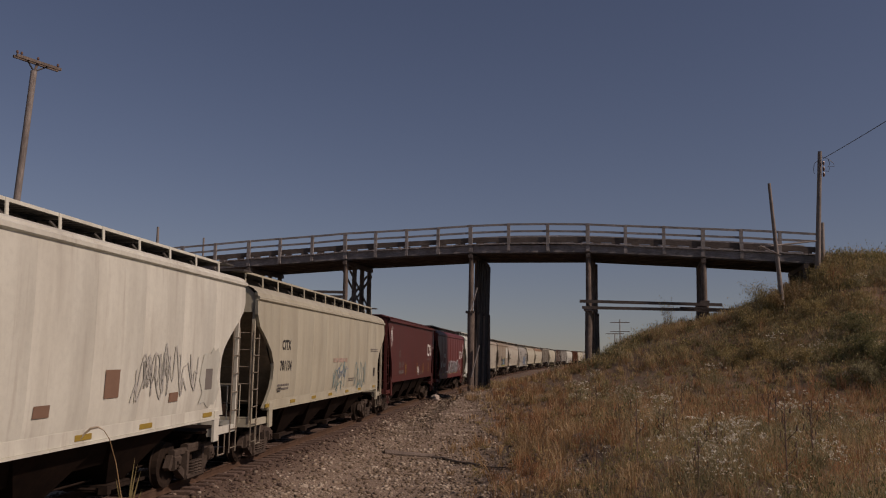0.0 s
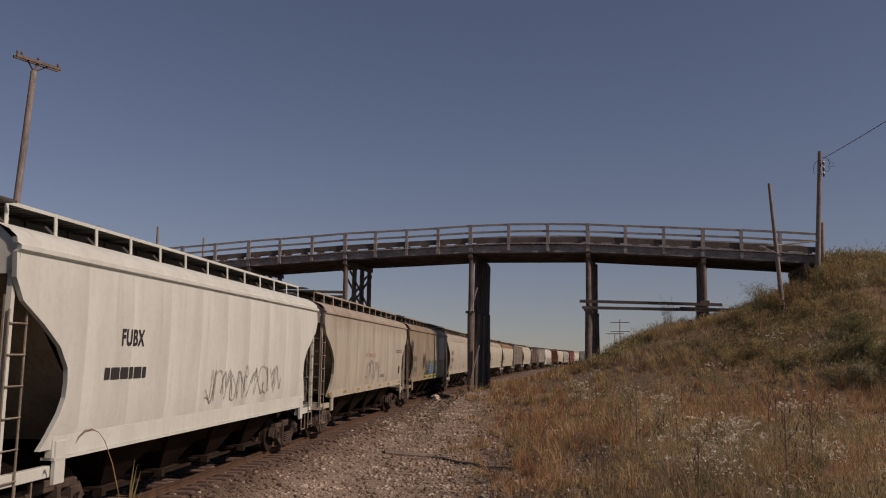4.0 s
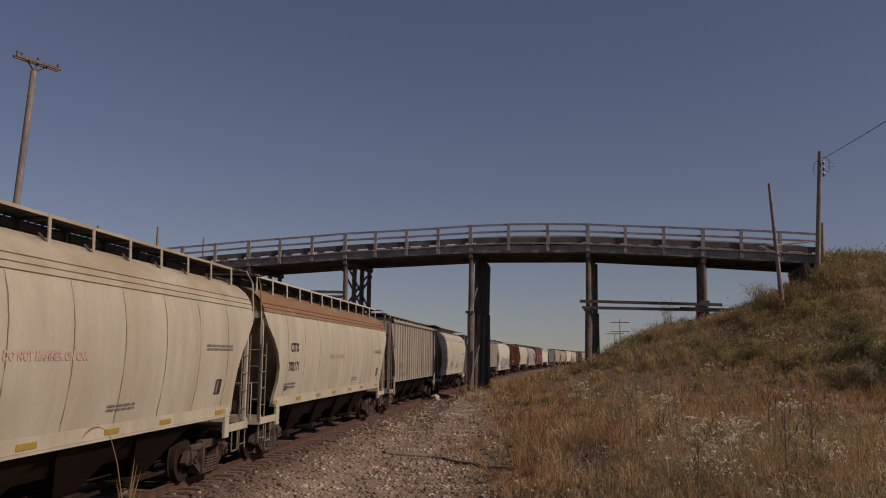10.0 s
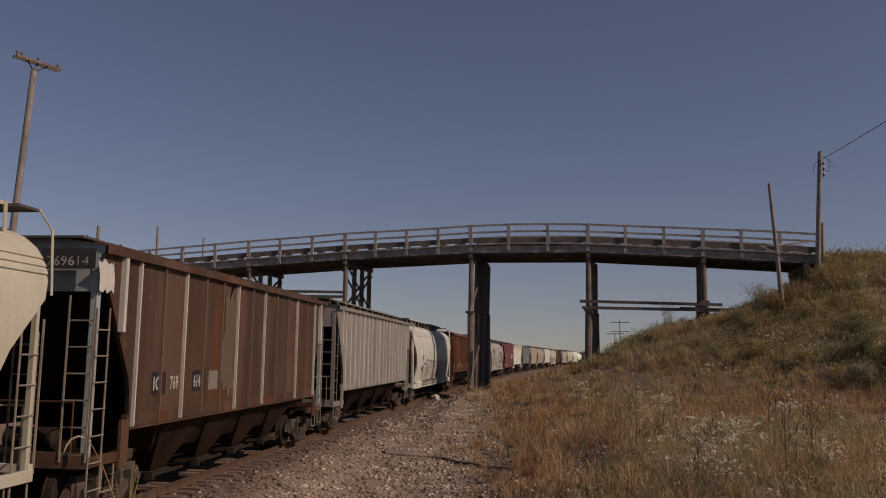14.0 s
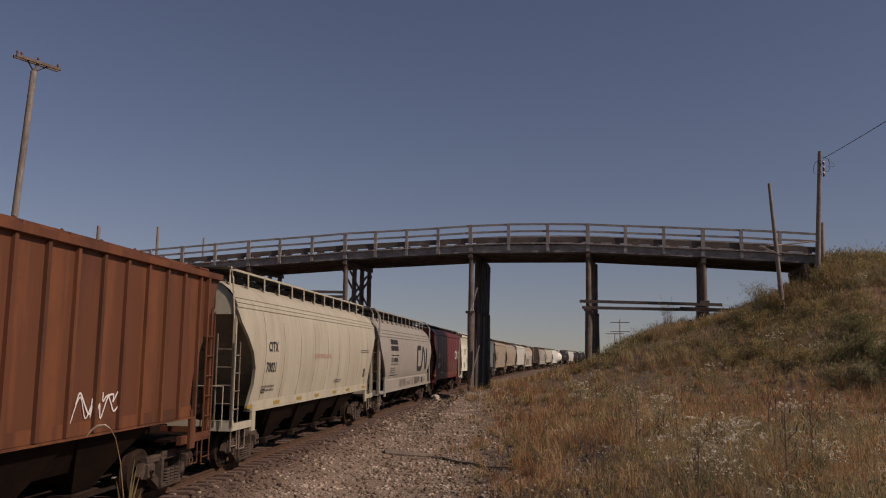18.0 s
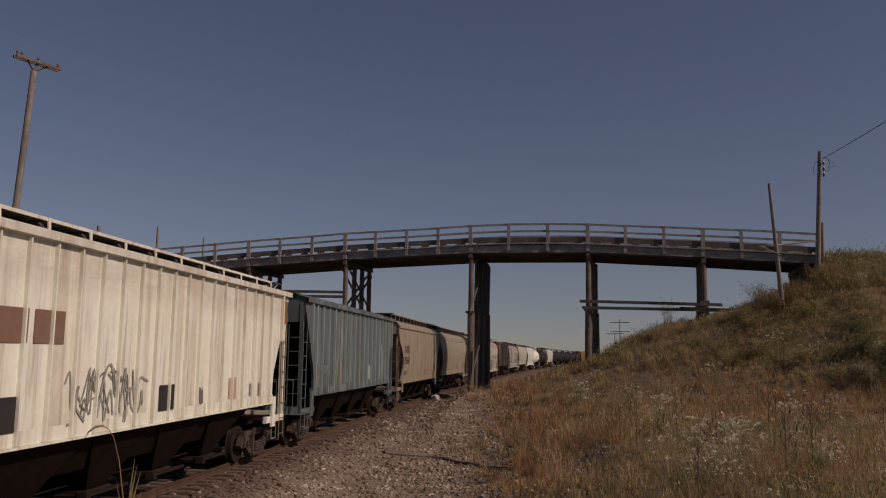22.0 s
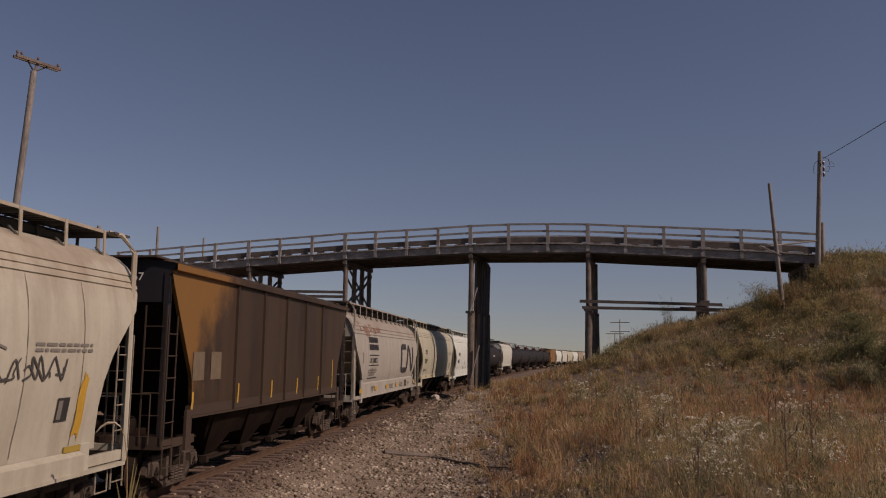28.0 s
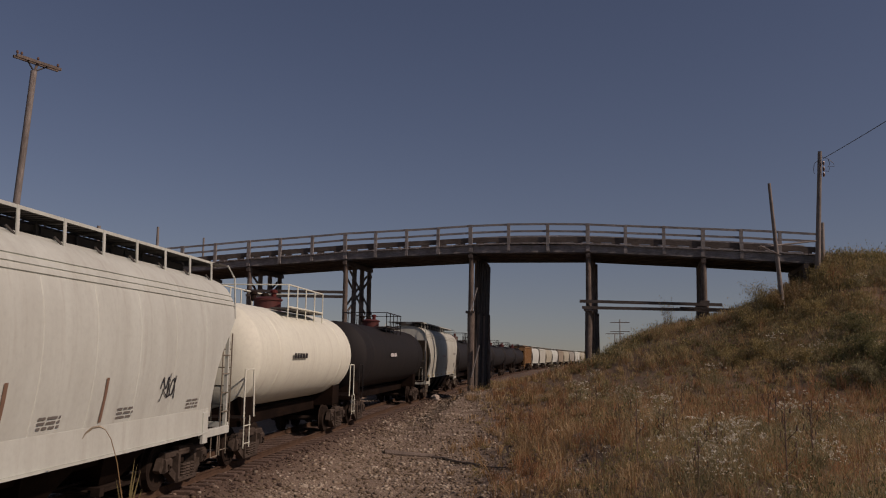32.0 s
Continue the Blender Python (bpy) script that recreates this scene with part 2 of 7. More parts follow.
M = {
    "cream": painted("cream_paint", CREAM, dirt_amt=0.35, rust_amt=0.03, wear=(((0.36, 0.335, 0.25), 0.4, 1.1),)),
    "cream_rust": painted("rust_topped_cream_paint", CREAM, dirt_amt=0.35, rust_amt=0.03, high_rust=0.95, rust=(0.225, 0.125, 0.06), rusted=(4.04, 4.12, 0.22, 0.4), wear=(((0.33, 0.29, 0.20), 0.35, 1.6),)),
    "cream_tan": painted("tan_topped_cream_paint", CREAM, dirt_amt=0.35, rust_amt=0.03, high_rust=0.5, rust=(0.27, 0.195, 0.11), rusted=(4.0, 4.2, 0.3, 0.6), wear=(((0.33, 0.29, 0.20), 0.35, 1.6),)),
    "cream_worn": painted("worn_cream_paint", (0.44, 0.42, 0.335), dirt_amt=0.5, rust_amt=0.06, high_rust=0.25),
    "pale": painted("pale_cream_paint", (0.51, 0.53, 0.455), dirt_amt=0.35, rust_amt=0.02),
    "bright": painted("bright_cream_paint", (0.64, 0.655, 0.56), dirt_amt=0.3, rust_amt=0.03, streaks=0.2, wear=(((0.44, 0.44, 0.38), 0.4, 1.3),)),
    "white": painted("white_paint", (0.575, 0.62, 0.555), dirt_amt=0.2, rust_amt=0.02),
    "white_rust": painted("rust_flecked_white_paint", (0.80, 0.82, 0.70), dirt=(0.34, 0.27, 0.18), dirt_amt=0.15, rust_amt=0.05, high_rust=0.25, streaks=0.45, wear=(((0.42, 0.33, 0.22), 0.45, 4.5),)),
    "tank_white": painted("clean_white_tank_paint", (0.78, 0.81, 0.68), dirt_amt=0.12, rust_amt=0.0),
    "tan": painted("tan_paint", (0.328, 0.282, 0.205), dirt_amt=0.45, rust_amt=0.03, streaks=0.3),
    "brown_tan": painted("dusty_tan_paint", (0.31, 0.27, 0.20), dirt=(0.17, 0.135, 0.09), dirt_amt=0.7, rust_amt=0.06, high_rust=0.3, rust=(0.20, 0.13, 0.07), streaks=0.4, wear=(((0.19, 0.14, 0.09), 0.6, 1.2), ((0.36, 0.32, 0.25), 0.4, 0.9))),
    "grey": painted("grey_paint", (0.325, 0.32, 0.275), dirt_amt=0.3, rust_amt=0.03, wear=(((0.26, 0.245, 0.205), 0.35, 1.1),)),
    "grey_rust": painted("rust_marked_grey_paint", (0.36, 0.345, 0.30), dirt_amt=0.35, rust_amt=0.06, high_rust=0.3, rust=(0.20, 0.115, 0.06)),
    "rib_grey": painted("rust_streaked_grey_paint", (0.36, 0.365, 0.31), dirt=(0.17, 0.10, 0.065), dirt_amt=0.45, rust_amt=0.1, streaks=0.75, wear=(((0.20, 0.12, 0.085), 0.6, 3.6), ((0.24, 0.225, 0.19), 0.6, 2.0))),
    "red": painted("oxide_red_paint", (0.128, 0.022, 0.018), dirt=(0.085, 0.036, 0.03), dirt_amt=0.35, rust_amt=0.0, rough=0.5, wear=(((0.15, 0.045, 0.036), 0.4, 1.2),)),
    "maroon": painted("dull_maroon_paint", (0.10, 0.026, 0.022), dirt=(0.06, 0.035, 0.03), dirt_amt=0.5, rust_amt=0.02),
    "brown": painted("rusty_brown_paint", (0.062, 0.035, 0.022), dirt=(0.04, 0.03, 0.022), dirt_amt=0.7, rust_amt=0.3, rust=(0.19, 0.075, 0.028), streaks=0.6, panels=(0.102, 0.041, 0.018), wear=(((0.14, 0.10, 0.072), 0.4, 1.4), ((0.05, 0.032, 0.022), 0.75, 1.1))),
    "drab": painted("drab_brown_paint", (0.06, 0.042, 0.03), dirt=(0.05, 0.038, 0.03), dirt_amt=0.6, rust_amt=0.2),
    "rust_red": painted("rust_red_paint", (0.132, 0.051, 0.028), dirt=(0.055, 0.03, 0.02), dirt_amt=0.85, panels=(0.134, 0.054, 0.029), rust_amt=0.25, rust=(0.23, 0.08, 0.028), streaks=0.5, wear=(((0.075, 0.036, 0.022), 0.8, 1.6), ((0.22, 0.085, 0.035), 0.6, 2.4))),
    "gold_brown": painted("faded_brown_paint", (0.045, 0.031, 0.022), dirt=(0.04, 0.030, 0.022), dirt_amt=0.6, rust_amt=0.25, rust=(0.17, 0.075, 0.025), streaks=0.5, panels=(0.058, 0.036, 0.022), wear=(((0.024, 0.018, 0.015), 0.7, 2.0), ((0.065, 0.042, 0.026), 0.4, 3.0)), front=(-7.6, -3.6, (0.22, 0.11, 0.032))),
    "blue": painted("faded_blue_paint", (0.085, 0.132, 0.142), dirt=(0.075, 0.068, 0.055), dirt_amt=0.95, streaks=0.6, rust_amt=0.35, rust=(0.20, 0.16, 0.115), panels=(0.12, 0.172, 0.182), wear=(((0.26, 0.31, 0.30), 0.8, 1.8), ((0.055, 0.065, 0.06), 0.8, 2.3), ((0.13, 0.09, 0.06), 0.6, 3.4))),
    "rib_rust": painted("rubbed_brown_rib_paint", (0.17, 0.115, 0.08), dirt=(0.12, 0.06, 0.035), dirt_amt=0.9, rust_amt=0.3),
    "rib_blue": painted("pale_blue_rib_paint", (0.30, 0.37, 0.37), dirt=(0.16, 0.14, 0.11), dirt_amt=0.5, rust_amt=0.08),
    "rib_dull": painted("dull_grey_paint", (0.235, 0.225, 0.195), dirt=(0.10, 0.08, 0.065), dirt_amt=0.6, rust_amt=0.1, streaks=0.5, wear=(((0.12, 0.10, 0.085), 0.6, 2.4),)),
    "rib_light": painted("light_grey_rib_paint", (0.50, 0.50, 0.44), dirt=(0.2, 0.12, 0.08), dirt_amt=0.5, rust_amt=0.1),
    "orange": painted("faded_orange_paint", (0.33, 0.185, 0.075), dirt_amt=0.5, rust_amt=0.1),
    "black": painted("black_paint", (0.014, 0.013, 0.013), dirt=(0.035, 0.03, 0.027), dirt_amt=0.35, rust_amt=0.02, rough=0.72),
    "navy": painted("dull_navy_paint", (0.02, 0.021, 0.027), dirt=(0.03, 0.025, 0.022), dirt_amt=0.5, rust_amt=0.05),
    "gold": painted("rubbed_gold_paint", (0.25, 0.125, 0.035), dirt=(0.10, 0.06, 0.035), dirt_amt=0.7, rust_amt=0.1),
    "dark": rusty("dark_running_gear_steel", (0.013, 0.009, 0.007), (0.038, 0.025, 0.018)),
    # underframe brown taken near black: the shade beneath the wagons is in the colour
    "under": rusty("shaded_brown_underframe_steel", (0.007, 0.0042, 0.003), (0.021, 0.0118, 0.0075), 1.2),
    "cast": rusty("dusty_cast_steel", (0.05, 0.038, 0.03), (0.115, 0.09, 0.072), 2.5),
    "ladder": rusty("grimy_ladder_steel", (0.17, 0.145, 0.11), (0.34, 0.30, 0.235), 2.5),
    "slope": rusty("tan_slope_steel", (0.20, 0.165, 0.115), (0.31, 0.26, 0.185), 1.2),
    "wheel": rusty("worn_wheel_steel", (0.018, 0.013, 0.010), (0.045, 0.031, 0.023), 3),
    "grate": plain("dark_roof_grating", (0.085, 0.078, 0.07), 0.7, 0.3),
    "bars_black": plain("black_lettering", (0.028, 0.026, 0.025), 0.7),
    "bars_grey": plain("faded_grey_lettering", (0.17, 0.155, 0.135), 0.8),
    "bars_faint": plain("worn_off_lettering", (0.20, 0.175, 0.14), 0.8, 0.0, 0.6),
    "g_smudge": plain("faded_grey_spray_paint", (0.36, 0.36, 0.315), 0.8, 0.0, 0.6),
    "bars_white": plain("white_lettering", (0.72, 0.70, 0.66), 0.7),
    "bars_rust": plain("brown_patch_paint", (0.22, 0.13, 0.085), 0.8),
    "grime": plain("brown_seam_grime", (0.215, 0.178, 0.13), 0.85, 0.0, 0.75),
    "g_olive": plain("olive_faded_paint", (0.115, 0.082, 0.05), 0.7, 0.0, 0.6),
    "mustard": plain("dull_mustard_reflector", (0.34, 0.235, 0.04), 0.55),
    # a lighter rust brown for wagon 13, also darkened for underbody shade
    "under_rust": rusty("shaded_rust_brown_underframe_steel", (0.015, 0.0085, 0.005), (0.042, 0.023, 0.0135), 1.2),
    "worn_tan": plain("worn_tan_paint", (0.165, 0.125, 0.08), 0.6, 0.0, 0.6),
    "bars_red": plain("faded_red_lettering", (0.50, 0.36, 0.29), 0.8),
    "yellow": plain("yellow_reflector", (0.50, 0.29, 0.04), 0.5),
    "green": plain("green_patch", (0.03, 0.26, 0.12), 0.5),
    "g_blue": plain("blue_spray_paint", (0.105, 0.18, 0.285), 0.6),
    "g_black": plain("black_spray_paint", (0.025, 0.024, 0.028), 0.6),
    "g_pale": plain("pale_spray_paint", (0.55, 0.56, 0.58), 0.6),
    "g_lime": plain("lime_spray_paint", (0.42, 0.45, 0.05), 0.6),
    "g_teal": plain("teal_spray_paint", (0.17, 0.28, 0.28), 0.6),
    "g_violet": plain("violet_spray_paint", (0.13, 0.11, 0.24), 0.6),
    "g_grey": plain("grey_spray_paint", (0.24, 0.23, 0.22), 0.6),
    "g_pink": plain("pink_spray_paint", (0.50, 0.35, 0.31), 0.6),
    "g_steel": plain("steel_grey_spray_paint", (0.12, 0.115, 0.115), 0.6),
    "g_cloud": plain("chalky_spray_paint", (0.46, 0.46, 0.41), 0.7),
    "g_char": plain("charcoal_spray_paint", (0.06, 0.055, 0.05), 0.7),
    "g_lemon": plain("pale_yellow_spray_paint", (0.46, 0.40, 0.20), 0.7),
    "g_sky": plain("pale_blue_spray_paint", (0.25, 0.335, 0.37), 0.6),
    "g_dust": plain("dusty_brown_spray_haze", (0.23, 0.19, 0.165), 0.8),
    "g_navy": plain("navy_spray_paint", (0.045, 0.06, 0.12), 0.6),
    "g_rust": plain("brown_rust_stain", (0.235, 0.13, 0.085), 0.85, 0.0, 0.6),
    "plume": plain("pale_reed_plume", (0.50, 0.42, 0.31), 0.9),
    "rail": rusty("rail_steel", (0.07, 0.042, 0.028), (0.13, 0.082, 0.055), 4),
    "tie": timber("weathered_tie", (0.085, 0.052, 0.038), (0.22, 0.15, 0.112), (8, 1, 8)),
    "pile": timber("dark_creosoted_pile", (0.085, 0.065, 0.052), (0.25, 0.205, 0.17), (6, 6, 0.5)),
    "beam": timber("dark_weathered_beam", (0.070, 0.056, 0.047), (0.16, 0.135, 0.115), (0.5, 6, 6)),
    "plank": timber("grey_weathered_plank", (0.16, 0.15, 0.143), (0.40, 0.383, 0.365), (0.5, 6, 6)),
    # board timber darkened to carry the bent's shade in its colour
    "creosote": timber("shade_black_board", (0.022, 0.018, 0.015), (0.062, 0.05, 0.042), (6, 6, 0.5)),
    "pole": timber("grey_weathered_pole", (0.17, 0.15, 0.133), (0.34, 0.305, 0.275), (6, 6, 0.4)),
    "wire": plain("dark_wire", (0.05, 0.05, 0.05), 0.5),
    "insulator": plain("brown_glazed_insulator", (0.16, 0.09, 0.06), 0.3),
}


# ---- geometry helpers ----
class Geo:
    """A plain list of corners and faces that becomes one mesh."""

    def __init__(self):
        self.v, self.f = [], []

    def quadstrip(self, a, b, close=False):
        i = len(self.v)
        n = len(a)
        self.v += [tuple(p) for p in a] + [tuple(p) for p in b]
        for k in range(n if close else n - 1):
            j = (k + 1) % n
            self.f.append((i + k, i + j, i + n + j, i + n + k))
        return self

    def poly(self, pts):
        i = len(self.v)
        self.v += [tuple(p) for p in pts]
        self.f.append(tuple(range(i, i + len(pts))))
        return self

    def box(self, x0, x1, y0, y1, z0, z1, c=0.0):
        """A box; c cuts its long edges back a little."""
        if c:
            ring = [(y0 + c, z0), (y1 - c, z0), (y1, z0 + c), (y1, z1 - c), (y1 - c, z1), (y0 + c, z1), (y0, z1 - c), (y0, z0 + c)]
        else:
            ring = [(y0, z0), (y1, z0), (y1, z1), (y0, z1)]
        i, n = len(self.v), len(ring)
        self.v += [(x0, y, z) for y, z in ring] + [(x1, y, z) for y, z in ring]
        self.f += [(i + k, i + (k + 1) % n, i + n + (k + 1) % n, i + n + k) for k in range(n)]
        self.f += [tuple(range(i + n - 1, i - 1, -1)), tuple(range(i + n, i + 2 * n))]
        return self

    def bar(self, a, b, r, n=6, r2=None, flat=None):
        """A round bar (n sides) or, with flat=(w, h), a squared one from a to b."""
        a, b = Vector(a), Vector(b)
        d = (b - a).normalized()
        up = Vector((0, 0, 1)) if abs(d.z) < 0.9 else Vector((0, 1, 0))
        s = d.cross(up).normalized()
        u = s.cross(d)
        if flat:
            w, h = flat[0] / 2, flat[1] / 2
            offs = [s * -w + u * -h, s * w + u * -h, s * w + u * h, s * -w + u * h]
            ra, rb = [a + o for o in offs], [b + o for o in offs]
        else:
            r2 = r if r2 is None else r2
            ang = [2 * math.pi * k / n for k in range(n)]
            ra = [a + (s * math.cos(t) + u * math.sin(t)) * r for t in ang]
            rb = [b + (s * math.cos(t) + u * math.sin(t)) * r2 for t in ang]
        i, m = len(self.v), len(ra)
        self.quadstrip(ra, rb, True)
        self.f += [tuple(range(i + m - 1, i - 1, -1)), tuple(range(i + m, i + 2 * m))]
        return self

    def sweep(self, pts, radii, n=5):
        """One tube through points."""
        i = len(self.v)
        for k, p in enumerate(pts):
            d = (pts[min(k + 1, len(pts) - 1)] - pts[max(k - 1, 0)]).normalized()
            up = Vector((0, 0, 1)) if abs(d.z) < 0.9 else Vector((0, 1, 0))
            a = d.cross(up).normalized()
            b = a.cross(d)
            self.v += [tuple(p + (a * math.cos(6.2832 * q / n) + b * math.sin(6.2832 * q / n)) * radii[k]) for q in range(n)]
        for k in range(len(pts) - 1):
            for q in range(n):
                self.f.append((i + k * n + q, i + k * n + (q + 1) % n, i + (k + 1) * n + (q + 1) % n, i + (k + 1) * n + q))
        self.f += [tuple(range(i + n - 1, i - 1, -1)), tuple(range(i + (len(pts) - 1) * n, i + len(pts) * n))]
        return self

    def lathe(self, prof, n=16, axis="x", at=(0, 0, 0)):
        """Turns (along, radius) pairs about an axis."""
        rings = []
        for t, r in prof:
            ring = []
            for k in range(n):
                a = 2 * math.pi * k / n
                c, s = r * math.cos(a), r * math.sin(a)
                p = (t, c, s) if axis == "x" else ((c, t, s) if axis == "y" else (c, s, t))
                ring.append((p[0] + at[0], p[1] + at[1], p[2] + at[2]))
            rings.append(ring)
        i = len(self.v)
        for ring in rings:
            self.v += ring
        for j in range(len(rings) - 1):
            for k in range(n):
                k2 = (k + 1) % n
                self.f.append((i + j * n + k, i + j * n + k2, i + (j + 1) * n + k2, i + (j + 1) * n + k))
        self.f += [tuple(range(i + n - 1, i - 1, -1)), tuple(range(i + (len(rings) - 1) * n, i + len(rings) * n))]
        return self

    def mesh(self, name, smooth=False):
        me = bpy.data.meshes.new(name)
        me.from_pydata(self.v, [], self.f)
        me.materials.append(None)
        if smooth:
            me.polygons.foreach_set("use_smooth", [True] * len(me.polygons))
            me.set_sharp_from_angle(angle=radians(32))
        me.update()
        return me


SHARED = {}


def shared(key, make):
    if key not in SHARED:
        SHARED[key] = make()
    return SHARED[key]


def put(name, me, mat, parent=None, at=(0, 0, 0), turn=(0, 0, 0), label=""):
    """Links a mesh as one object, with its own paint, under a thing or a part."""
    ob = new(name, me)
    ob.location, ob.rotation_euler = at, [radians(a) for a in turn]
    if me.materials:
        ob.material_slots[0].link = "OBJECT"
        ob.material_slots[0].material = M[mat] if isinstance(mat, str) else mat
    ob.parent = parent
    if label:
        ob["label"] = label
    return ob


def thing(name, at, label, category, group="", kind="", turn=0):
    e = new(name)
    e.empty_display_size = 0.3
    e.location, e.rotation_euler = at, (0, 0, turn)
    return tagged(e, label, category, group, kind)


# ---- the line of the track, the ground ----
RADIUS, SPEED = 1862.0, 16.602
CENTRE = -8.80                    # middle of the track abreast of the camera


def track(s):
    """Place and heading of the track's middle, s metres along it."""
    a = s / RADIUS
    return CENTRE + RADIUS * (1 - math.cos(a)), RADIUS * math.sin(a), a


def track_x(y):
    y = np.clip(y, -900, 900)
    return CENTRE + RADIUS - np.sqrt(RADIUS * RADIUS - y * y)


B0 = np.array((-3.69, 56.3))       # near face of the overpass, at the trackside bent
BR = np.array((0.98973, -0.14297))  # along the overpass, to the east
BN = np.array((0.14297, 0.98973))   # across it, away from the camera
BW = 5.60                         # its width
BS, BZ = 0.8200, 0.695            # unit of the overpass's own plan, and its datum over the rail


def step(a, b, x):
    t = np.clip((x - a) / (b - a), 0, 1)
    return t * t * (3 - 2 * t)


def wobble(x, y, k, seed):
    return (np.sin(x * k + seed) * np.cos(y * k * 1.13 + seed * 2.1) + 0.6 * np.sin(x * k * 2.3 + y * k * 1.7 + seed * 3.3)
            + 0.35 * np.cos(x * k * 4.7 - y * k * 4.1 + seed)) / 1.95


def hollow(x, y):
    """A bare worn hollow in the weeds."""
    return np.exp(-(((x - 1.55 - 0.07 * (y - 23)) / 0.8) ** 2 + ((y - 23.2) / 2.6) ** 2) ** 2)


def ground_z(x, y):
    x, y = np.asarray(x, float), np.asarray(y, float)
    d = x - track_x(y)
    bed = np.interp(np.abs(d), [0, 1.5, 2.3, 3.6, 5.0], [-0.225, -0.235, -0.45, -0.80, -0.95])
    rise = step(-2.2, 5.0, x + 0.02 * y) * (1.75 - 0.9 * step(22, 58, y)) * (1 - step(90, 180, y))
    z = bed + rise * step(3.5, 6.0, d) + 1.35 * step(2.2, 4.4, d) * step(28, 54, y) * (1 - step(110, 190, y))
    z = z + 1.7 * np.exp(-(x * x + (y + 1.0) ** 2) / 5.0)
    z = z + (0.10 * wobble(x, y, 0.31, 1.0) + 0.05 * wobble(x, y, 1.1, 2.0)) * step(3.2, 5.5, np.abs(d))
    z = z - 0.16 * hollow(x, y)
    u = (x - B0[0]) * BR[0] + (y - B0[1]) * BR[1]
    w = (x - B0[0]) * BN[0] + (y - B0[1]) * BN[1]
    side = np.maximum(np.maximum(-0.8 - w, w - BW - 0.8), 0)
    out = np.full_like(z, -50.0)
    flank = ([0, 2, 7.4, 14.4, 20.5, 26, 50], [0, 1.35, 5.0, 7.4, 8.7, 9.8, 27])
    nose = ([0, 0.5, 0.9, 2.2, 3.8, 5.5, 7.5, 9, 10.6, 12.4, 14, 17, 20.5, 26, 50], [0, 0.9, 1.6, 2.15, 2.9, 3.65, 4.15, 4.5, 5.0, 5.75, 6.6, 7.6, 8.7, 9.8, 27])
    for ends, top, fall in ((22.6 - u, 9.2, nose), (u + 28.0, 8.9, flank)):
        ends = np.maximum(ends, 0)
        gap = np.hypot(ends, side * 0.96)
        h = top - np.hypot(np.interp(ends, *fall), np.interp(side * 0.96, *flank))
        h = h + 0.35 * wobble(x, y, 0.23, 4.0) * step(2.0, 8, gap)
        out = np.maximum(out, h)
    blend = np.clip(0.5 + (out - z) / 1.6, 0, 1)
    return np.where(out > z + 0.8, out, np.where(out < z - 0.8, z, z * (1 - blend) + out * blend + 0.8 * blend * (1 - blend)))


def gz(x, y):
    return float(ground_z(np.array([x]), np.array([y]))[0])


def ground_material():
    m, t, b = blank("gravel_and_dry_soil", 0.95)
    co = coords(t)
    sep = t.nodes.new("ShaderNodeSeparateXYZ")
    socket(t, co, sep.inputs[0])
    vor = t.nodes.new("ShaderNodeTexVoronoi")
    vor.inputs["Scale"].default_value = 24.0
    socket(t, co, vor.inputs["Vector"])
    stone = ramp(t, vor.outputs["Color"], [(0.0, (0.14, 0.095, 0.062)), (0.4, (0.25, 0.184, 0.13)), (0.75, (0.33, 0.252, 0.184)), (1.0, (0.48, 0.395, 0.31))])
    edge = ramp(t, vor.outputs["Distance"], [(0.3, 0.0), (0.8, 0.55)])
    stone = mix(t, edge, stone, (0.07, 0.055, 0.045))
    n1 = noise_tex(t, co, 0.5, 6, 0.65)
    n2 = noise_tex(t, co, 14, 5, 0.7)
    soil = mix(t, n2, (0.11, 0.072, 0.046), (0.24, 0.168, 0.108))
    attr = t.nodes.new("ShaderNodeAttribute")
    attr.attribute_name = "gravel"
    mask = mix(t, 0.35, attr.outputs["Color"], n1, "OVERLAY")
    c = mix(t, ramp(t, mask, [(0.38, 0.0), (0.58, 1.0)]), soil, stone)
    c = mix(t, ramp(t, n1, [(0.35, 0.25), (0.65, 0.0)]), c, (0.12, 0.085, 0.06))
    oil = t.nodes.new("ShaderNodeAttribute")
    oil.attribute_name = "oiled"
    c = mix(t, oil.outputs["Fac"], c, mix(t, n2, (0.06, 0.034, 0.022), (0.125, 0.076, 0.051)))
    socket(t, c, b.inputs["Base Color"])
    bump(t, b, vor.outputs["Distance"], 0.55, 0.03)
    return m


